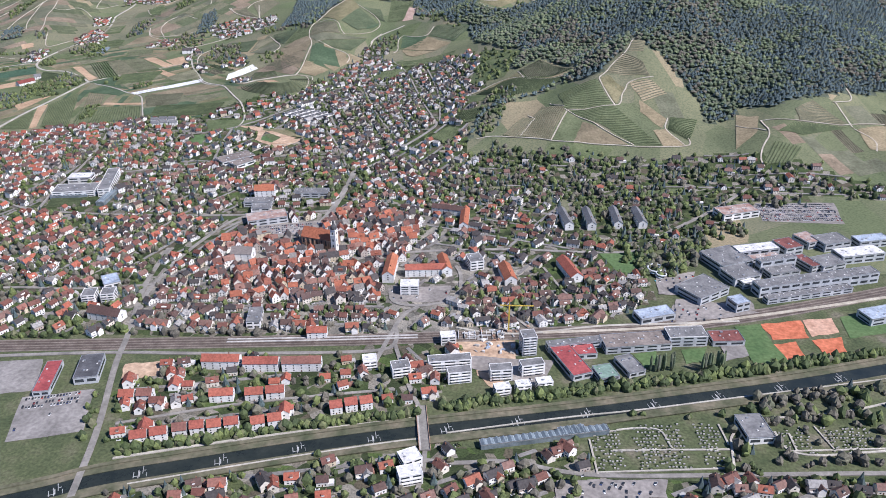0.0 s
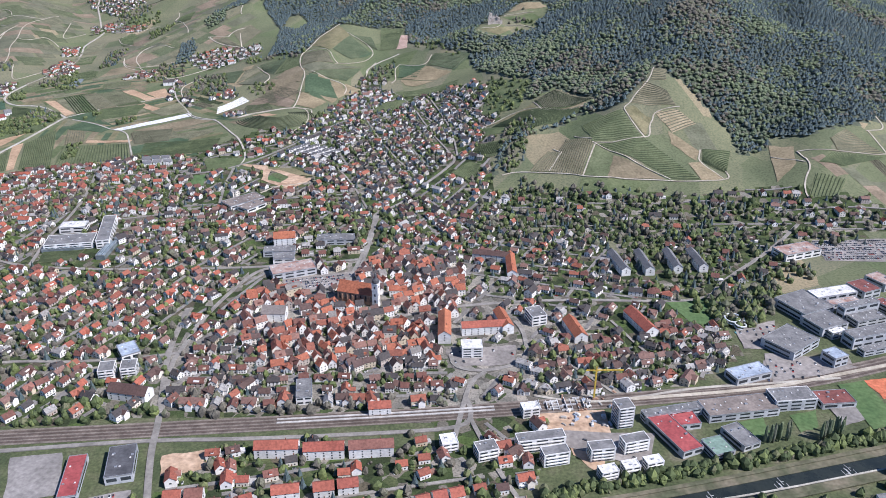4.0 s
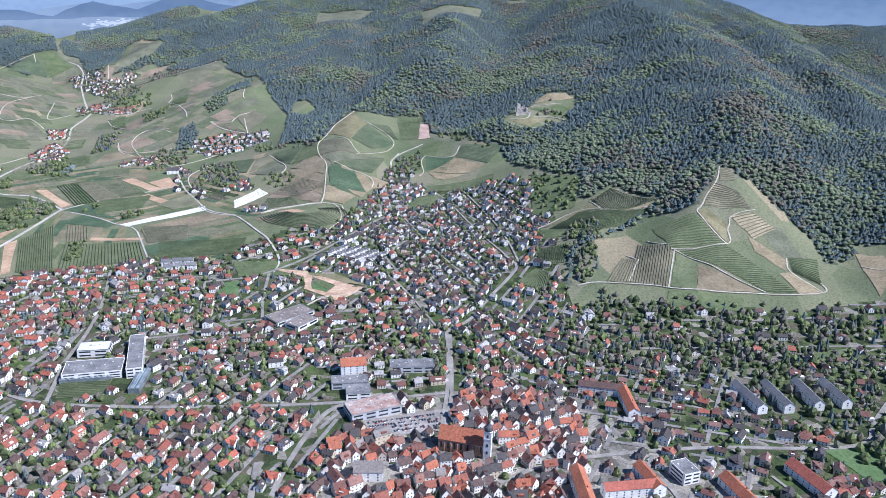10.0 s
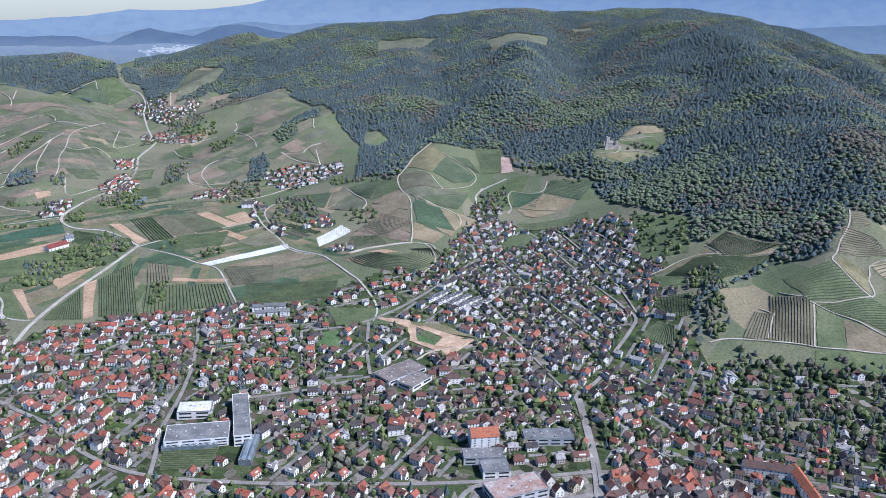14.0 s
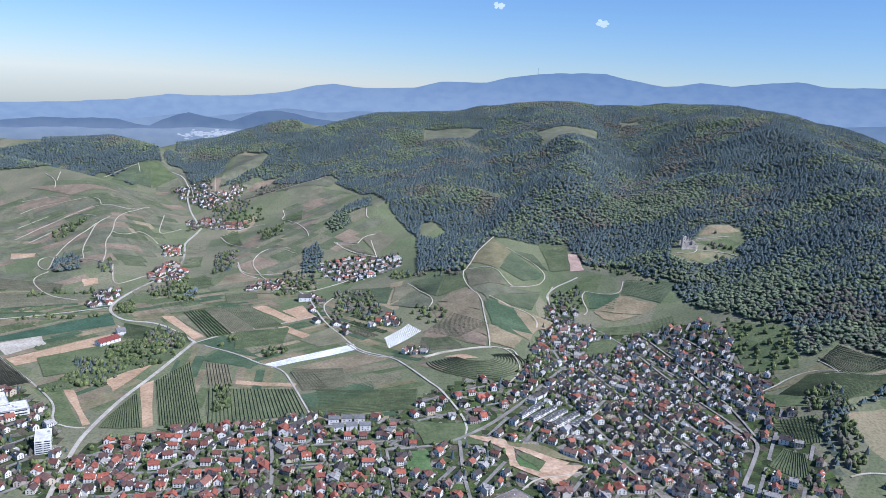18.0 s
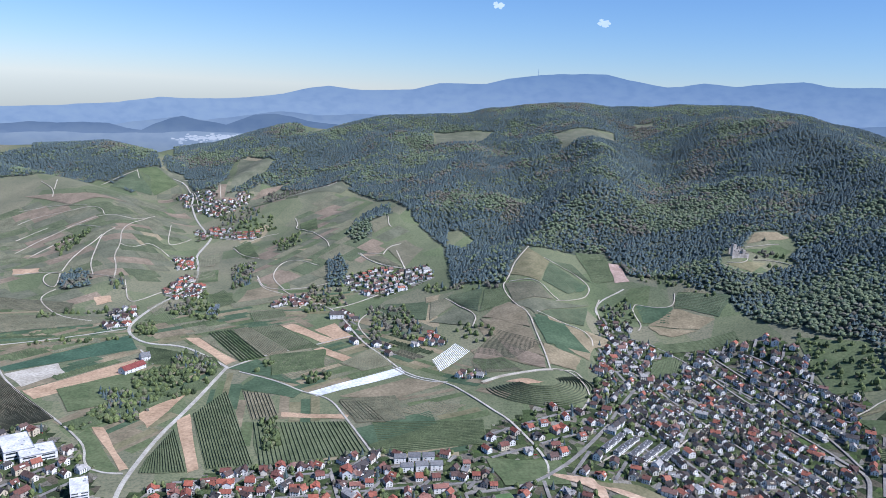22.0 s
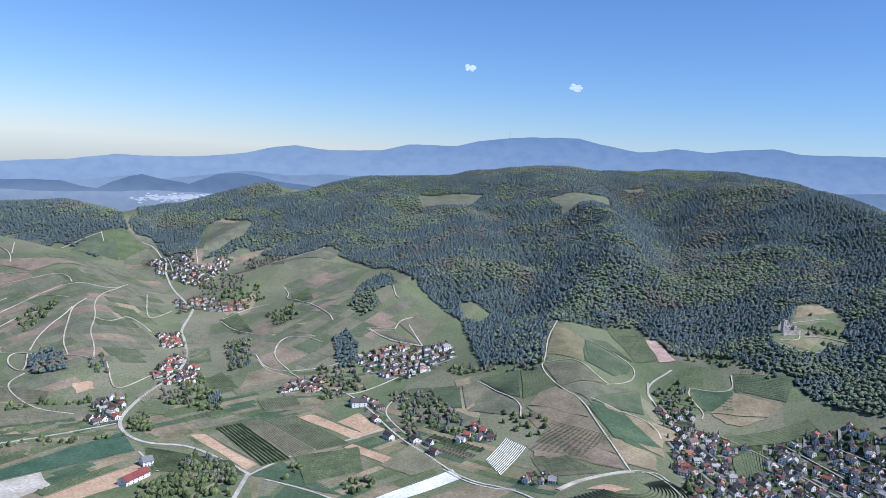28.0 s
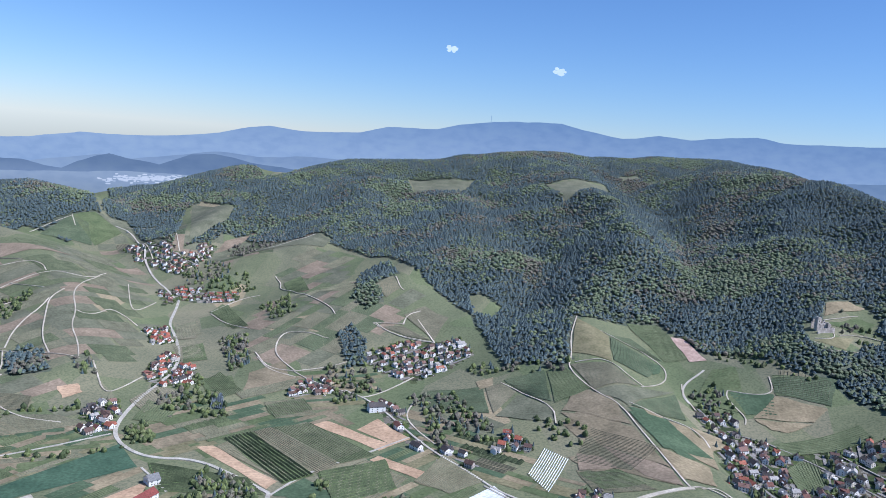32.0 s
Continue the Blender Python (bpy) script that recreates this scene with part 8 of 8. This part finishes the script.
    for k in range(n):
        def beside(du, dv):
            return x[k] + du * c[k] - dv * s_[k], y[k] + du * s_[k] + dv * c[k]
        if palette != "old" and rng.uniform() < 0.45:
            SHEDS.append((*beside(L[k] / 2 + 2.6, rng.uniform(-2, 2)), a[k], rng.uniform(1.6, 3.0), rng.uniform(2.4, 3.4), 2.5))
        if rng.uniform() < (0.15 if palette == "old" else 0.8):
            HEDGES.append((*beside(rng.uniform(-2, 2), rng.choice((-1, 1)) * (Wd[k] / 2 + 3)), a[k], rng.uniform(3, 6.5), 0.6, rng.uniform(1.0, 2.0)))
        if rng.uniform() < 0.5:
            HEDGES.append((*beside(rng.choice((-1, 1)) * (L[k] / 2 + 2.2), rng.uniform(-3, 3)), a[k] + 1.57, rng.uniform(2, 5), 0.6, rng.uniform(1.0, 2.2)))
        if rng.uniform() < 0.5:
            CARS.append((*beside(rng.uniform(-6, 6), -Wd[k] / 2 - rng.uniform(2.2, 5)), a[k], 1.8, 0.75, 1.2))
    x, y, z, a, L, Wd, H, R = (q[~near] for q in (x, y, z, a, L, Wd, H, R))
    n = len(x)
    if n == 0:
        continue
    walls, roof = gable(n, L, Wd, H, R)
    # every third house has a cross wing under its own gable
    side, wl, ww = np.where(rng.uniform(0, 1, n) < 0.5, -1.0, 1.0), Wd / 2 + rng.uniform(2.0, 5.0, n), L * rng.uniform(0.42, 0.6, n)
    wing_walls, wing_roof = gable(n, wl, ww, H * rng.uniform(0.85, 1.0, n), np.minimum(R * 0.85, ww * 0.45))
    off, shift = L * rng.uniform(-0.2, 0.2, n), side * wl / 2
    for q in (wing_walls, wing_roof):
        q[..., 0], q[..., 1] = -q[..., 1] + off[:, None], q[..., 0] + shift[:, None]
    ell = rng.uniform(0, 1, n) < 0.36
    store(palette, "walls", WALL_T, turned(walls, x, y, z, a)[~ell])
    store(palette, "roofs", ROOF_T, turned(roof, x, y, z, a)[~ell])
    store(palette, "winged_walls", WING_WALL_T, turned(np.concatenate([walls, wing_walls], 1), x, y, z, a)[ell])
    store(palette, "winged_roofs", WING_ROOF_T, turned(np.concatenate([roof, wing_roof], 1), x, y, z, a)[ell])
    cx_, cw = L * rng.uniform(-0.3, 0.3, n), 0.35
    stack = np.stack([np.stack((cx_ + dx * cw, Wd * 0.12 + dy * cw, H + R * 0.6 + dz), -1) for dz in (0, R * 0.4 + 0.9) for dx, dy in ((-1, -1), (1, -1), (1, 1), (-1, 1))], 1)
    store(palette, "chimneys", BOX_T, turned(stack, x, y, z, a))
    has = rng.uniform(0, 1, n) < 0.4
    side, dl = np.where(rng.uniform(0, 1, n) < 0.5, -1, 1), L * rng.uniform(0.1, 0.22, n)
    gable_out = np.stack([np.stack((L * 0.05 + dx * dl, side * Wd * (0.44 if dy < 0 else 0.12), H + (0.1 if dz == 0 else R * 0.58) + 0 * L), -1) for dz in (0, 1) for dx, dy in ((-1, -1), (1, -1), (1, 1), (-1, 1))], 1)
    store(palette, "dormers", BOX_T, turned(gable_out, x, y, z, a)[has])
    w = turned(window_quads(L, Wd, H), x, y, z, a)
    q = np.arange(w.shape[1] // 4)[:, None] * 4
    store(palette, "windows", np.concatenate([q + np.array([[0, 1, 2]]), q + np.array([[0, 2, 3]])]), w)

for palette in NOTE:
    if (palette, "walls") not in TOWN:
        continue
    body = tagged(link_mesh("houses", *scatter(None, *TOWN[palette, "walls"]), wall_many), "pale rendered houses with pitched " + NOTE[palette] + " tiled roofs", "houses", kind="stuff")
    for piece, mat in (("roofs", roof_many[palette]), ("winged_walls", wall_many), ("winged_roofs", roof_many[palette]), ("chimneys", m_brick), ("dormers", roof_many[palette] if palette == "old" else wall_many), ("windows", m_glass)):
        link_mesh(piece.replace("winged_", ""), *scatter(None, *TOWN[palette, piece]), mat, body)["kind"] = "stuff"

m_street = surface("street_asphalt", ((0.0, (0.20, 0.19, 0.175)), (1.0, (0.27, 0.255, 0.235))), 0.9, 0.05, 0.4, 0.25)
v, f, n = [], [], 0
for a, b in STREETS:
    v.append(a)
    f.append(b + n)
    n += len(a)
tagged(link_mesh("street", np.concatenate(v), np.concatenate(f), m_street), "narrow pale asphalt residential streets", "street", kind="structure")

def turned_boxes(items):
    q = np.array(items)
    l, w, h, zero = q[:, 3], q[:, 4], q[:, 5], np.zeros(len(q))
    v = np.stack([np.stack(p, -1) for p in ((-l, -w, zero - 0.5), (l, -w, zero - 0.5), (l, w, zero - 0.5), (-l, w, zero - 0.5), (-l, -w, h), (l, -w, h), (l, w, h), (-l, w, h))], 1)
    return scatter(None, BOX_T, turned(v, q[:, 0], q[:, 1], height(q[:, 0], q[:, 1]) + 0.1, q[:, 2]))


m_shed = surface("garage_roofs", ((0.0, (0.45, 0.44, 0.42)), (0.4, (0.25, 0.24, 0.23)), (0.7, (0.30, 0.16, 0.12)), (0.85, (0.65, 0.64, 0.62))), 0.85, 0.05, 0.5, 0.2, "island", True)
for base, along, across, rows, seats in ((np.array((484.0, 869.0)), np.array((1.0, 0.03)), np.array((-0.05, -1.0)), 9, 40), (np.array((-226.0, 760.0)), np.array((0.97, 0.22)), np.array((0.25, -0.97)), 4, 26), (np.array((-352.0, 368.0)), np.array((0.97, 0.26)), np.array((0.26, -0.97)), 3, 18)):
    for r in range(rows):
        for k in range(seats):
            if rng.uniform() < 0.72:
                p = base + along * (2.8 * k) + across * (6.8 * r + 0.9 * (r % 2))
                CARS.append((p[0], p[1], math.atan2(across[1], across[0]), 1.9, 0.8, 1.2))
m_paint = surface("many_car_paints", ((0.0, (0.72, 0.72, 0.72)), (0.3, (0.06, 0.06, 0.065)), (0.5, (0.32, 0.33, 0.34)), (0.7, (0.05, 0.07, 0.16)), (0.82, (0.4, 0.05, 0.04)), (0.9, (0.62, 0.62, 0.6))), 0.3, 0.1, 1.0, 0.05, "island", True)
tagged(link_mesh("garages", *turned_boxes(SHEDS), m_shed), "flat-roofed garages and sheds beside the houses", "garages", kind="stuff")
tagged(link_mesh("garden_hedges", *turned_boxes(HEDGES), m_hedge), "dark green garden hedges between the houses", "hedges", kind="stuff")
body = [(p[0], p[1], p[2], p[3], p[4], 0.72) for p in CARS]
cabin = [(p[0], p[1], p[2], p[3] * 0.55, p[4] * 0.86, 1.2) for p in CARS]
fleet = tagged(link_mesh("street_cars", *turned_boxes(body), m_paint), "small parked cars along the streets and drives", "cars", kind="stuff")
link_mesh("cabins", *turned_boxes(cabin), m_glass, fleet)["kind"] = "stuff"

# ---- trees of the valley ----
def crown_mesh(seed, tall, kind):
    r = np.random.default_rng(seed)
    vs, fs, base = [], [], 0
    v0, f0 = clump_template(2)
    for k in range(9 if kind != "poplar" else 5):
        t = r.uniform(0, 1)
        if kind == "poplar":
            c, s, q = np.array((r.uniform(-0.05, 0.05), r.uniform(-0.05, 0.05), 0.25 + k * 0.16)), 0.11, 1.7
        else:
            ang = r.uniform(0, 6.28)
            c, s, q = np.array((0.24 * math.cos(ang) * r.uniform(0.3, 1), 0.24 * math.sin(ang) * r.uniform(0.3, 1), r.uniform(0.42, 0.82))), r.uniform(0.15, 0.22), 0.9
        v = v0 * (1 + r.uniform(-0.3, 0.3, (len(v0), 1))) * s
        v[:, 2] *= q
        vs.append((v + c) * tall)
        fs.append(f0 + base)
        base += len(v0)
    return np.concatenate(vs), np.concatenate(fs)


def tree_thing(seed, tall, kind, mat, label):
    bm = bmesh.new()
    bmesh.ops.create_cone(bm, cap_ends=True, segments=7, radius1=0.03 * tall, radius2=0.012 * tall, depth=0.6 * tall, matrix=pose(0, 0, 0.3 * tall))
    for k in range(4):
        bmesh.ops.create_cone(bm, cap_ends=False, segments=5, radius1=0.012 * tall, radius2=0.004 * tall, depth=0.34 * tall, matrix=pose(0.1 * tall * math.cos(k * 1.57), 0.1 * tall * math.sin(k * 1.57), 0.52 * tall) @ pose(0, 0, 0, 0, 0, k * 90) @ pose(0, 0, 0, 0, 38))
    trunk = part("trunk", bm, m_bark)
    top = new("tree")
    trunk.parent = top
    link_mesh("crown", *crown_mesh(seed, tall, kind), mat, top)
    return tagged(top, label, "tree", "trees of the valley")


LANES = np.concatenate([line for _, _, line in ROADS])
LANE_MAP = np.zeros((1900, 1900), bool)
for dx in (-2, 0, 2):
    for dy in (-2, 0, 2):
        LANE_MAP[np.clip(((LANES[:, 0] + dx + 2250) / 2).astype(int), 0, 1899), np.clip(((LANES[:, 1] + dy) / 2).astype(int), 0, 1899)] = True


def road_near(x, y):
    return LANE_MAP[np.clip(((np.asarray(x) + 2250) / 2).astype(int), 0, 1899), np.clip((np.asarray(y) / 2).astype(int), 0, 1899)]


m_leaf_one = surface("spring_leaves_single", ((0.0, (0.08, 0.105, 0.05)), (0.5, (0.105, 0.135, 0.058)), (1.0, (0.14, 0.165, 0.07))), 0.8, 0.05, 0.6, 0.45, "object", spec=0.2)
m_bare_one = surface("budding_twigs_single", ((0.0, (0.13, 0.12, 0.085)), (1.0, (0.17, 0.16, 0.11))), 0.9, 0.05, 0.6, 0.45, "object", spec=0.1)
m_garden_leaf = surface("garden_leaves", ((0.0, (0.055, 0.075, 0.035)), (0.35, (0.085, 0.112, 0.046)), (0.65, (0.125, 0.155, 0.058)), (0.85, (0.17, 0.205, 0.072)), (1.0, (0.14, 0.13, 0.09))), 0.8, 0.02, 0.5, 0.35, "island", spec=0.2, tone=0.1)
PT, GROVE_SPOTS = [], set()
for kind, spacing, poly in GROVES:
    px, py = [p[0] for p in poly], [p[1] for p in poly]
    X, Y = np.meshgrid(np.arange(min(px), max(px) + spacing, spacing), np.arange(min(py), max(py) + spacing, spacing))
    X, Y = X.ravel() + rng.uniform(-0.4, 0.4, X.size) * spacing, Y.ravel() + rng.uniform(-0.4, 0.4, X.size) * spacing
    k = inside(poly, X, Y) & ~road_near(X, Y) & ~busy(X, Y, BUILT)
    if spacing > 5.5:
        k &= np.array([noise.noise((a / 16, b / 16, 5.0)) > -0.12 for a, b in zip(X, Y)])
    GROVE_SPOTS.update((p, q) for p, q in zip(X[k], Y[k]))
    PT += [(p, q, kind if kind != "mix" else ("leaf", "leaf", "leaf", "bare", "bare", "fir")[int(rng.integers(0, 6))]) for p, q in zip(X[k], Y[k])]
PT += [(p, q, "leaf" if rng.uniform() < 0.72 else ("bare" if rng.uniform() < 0.6 else "fir")) for p, q in TREE_SPOTS]
PT.sort(key=lambda p: p[1])
TREES = {}
LABELS = {"leaf": "round fresh green broadleaf tree", "bare": "grey-brown budding tree", "poplar": "slender upright poplar", "fir": "dark green conifer"}
single = [p for p in PT if p[2] != "fir"][:110]
for k, (x, y, kind) in enumerate(single):
    key = (kind, k % 3)
    m = pose(x, y, ground_at(x, y), rz=rng.uniform(0, 360))
    if key in TREES:
        copy_thing(TREES[key], m)
    else:
        TREES[key] = tree_thing(k, (7.0, 8.5, 10.5)[k % 3] if kind != "poplar" else 17.0, kind, m_bare_one if kind == "bare" else m_leaf_one, LABELS[kind] + " with a dense crown")
        TREES[key].matrix_basis = m
done = set(single)
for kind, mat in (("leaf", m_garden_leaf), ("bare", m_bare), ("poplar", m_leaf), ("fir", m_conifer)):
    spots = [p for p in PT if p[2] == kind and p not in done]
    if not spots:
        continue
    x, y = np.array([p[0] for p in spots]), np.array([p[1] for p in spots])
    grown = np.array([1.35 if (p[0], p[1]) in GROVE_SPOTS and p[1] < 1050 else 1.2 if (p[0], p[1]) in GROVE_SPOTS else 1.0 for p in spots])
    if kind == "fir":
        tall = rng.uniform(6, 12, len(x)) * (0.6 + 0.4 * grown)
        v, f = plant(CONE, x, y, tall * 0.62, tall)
    elif kind == "poplar":
        tall = rng.uniform(9, 11, len(x))
        v, f = plant(clump_template(2), x, y, tall * 0.15, tall, 0.2, 1.0)
    else:
        vv, ff = [], []
        for k in range(3):
            size = rng.uniform(1.6, 3.0, len(x)) * (0.75 + 0.65 * ((x * 7.3 + y * 3.1) % 1)) * grown
            r, t = rng.uniform(0.3, 1.5, len(x)) * grown, rng.uniform(0, 6.28, len(x))
            v, f = plant(DOME, x + r * np.cos(t), y + r * np.sin(t), size, size * rng.uniform(0.9, 1.4, len(x)), 0.25, 0.45 + 0.3 * k)
            ff.append(f + sum(len(q) for q in vv))
            vv.append(v)
        v, f = np.concatenate(vv), np.concatenate(ff)
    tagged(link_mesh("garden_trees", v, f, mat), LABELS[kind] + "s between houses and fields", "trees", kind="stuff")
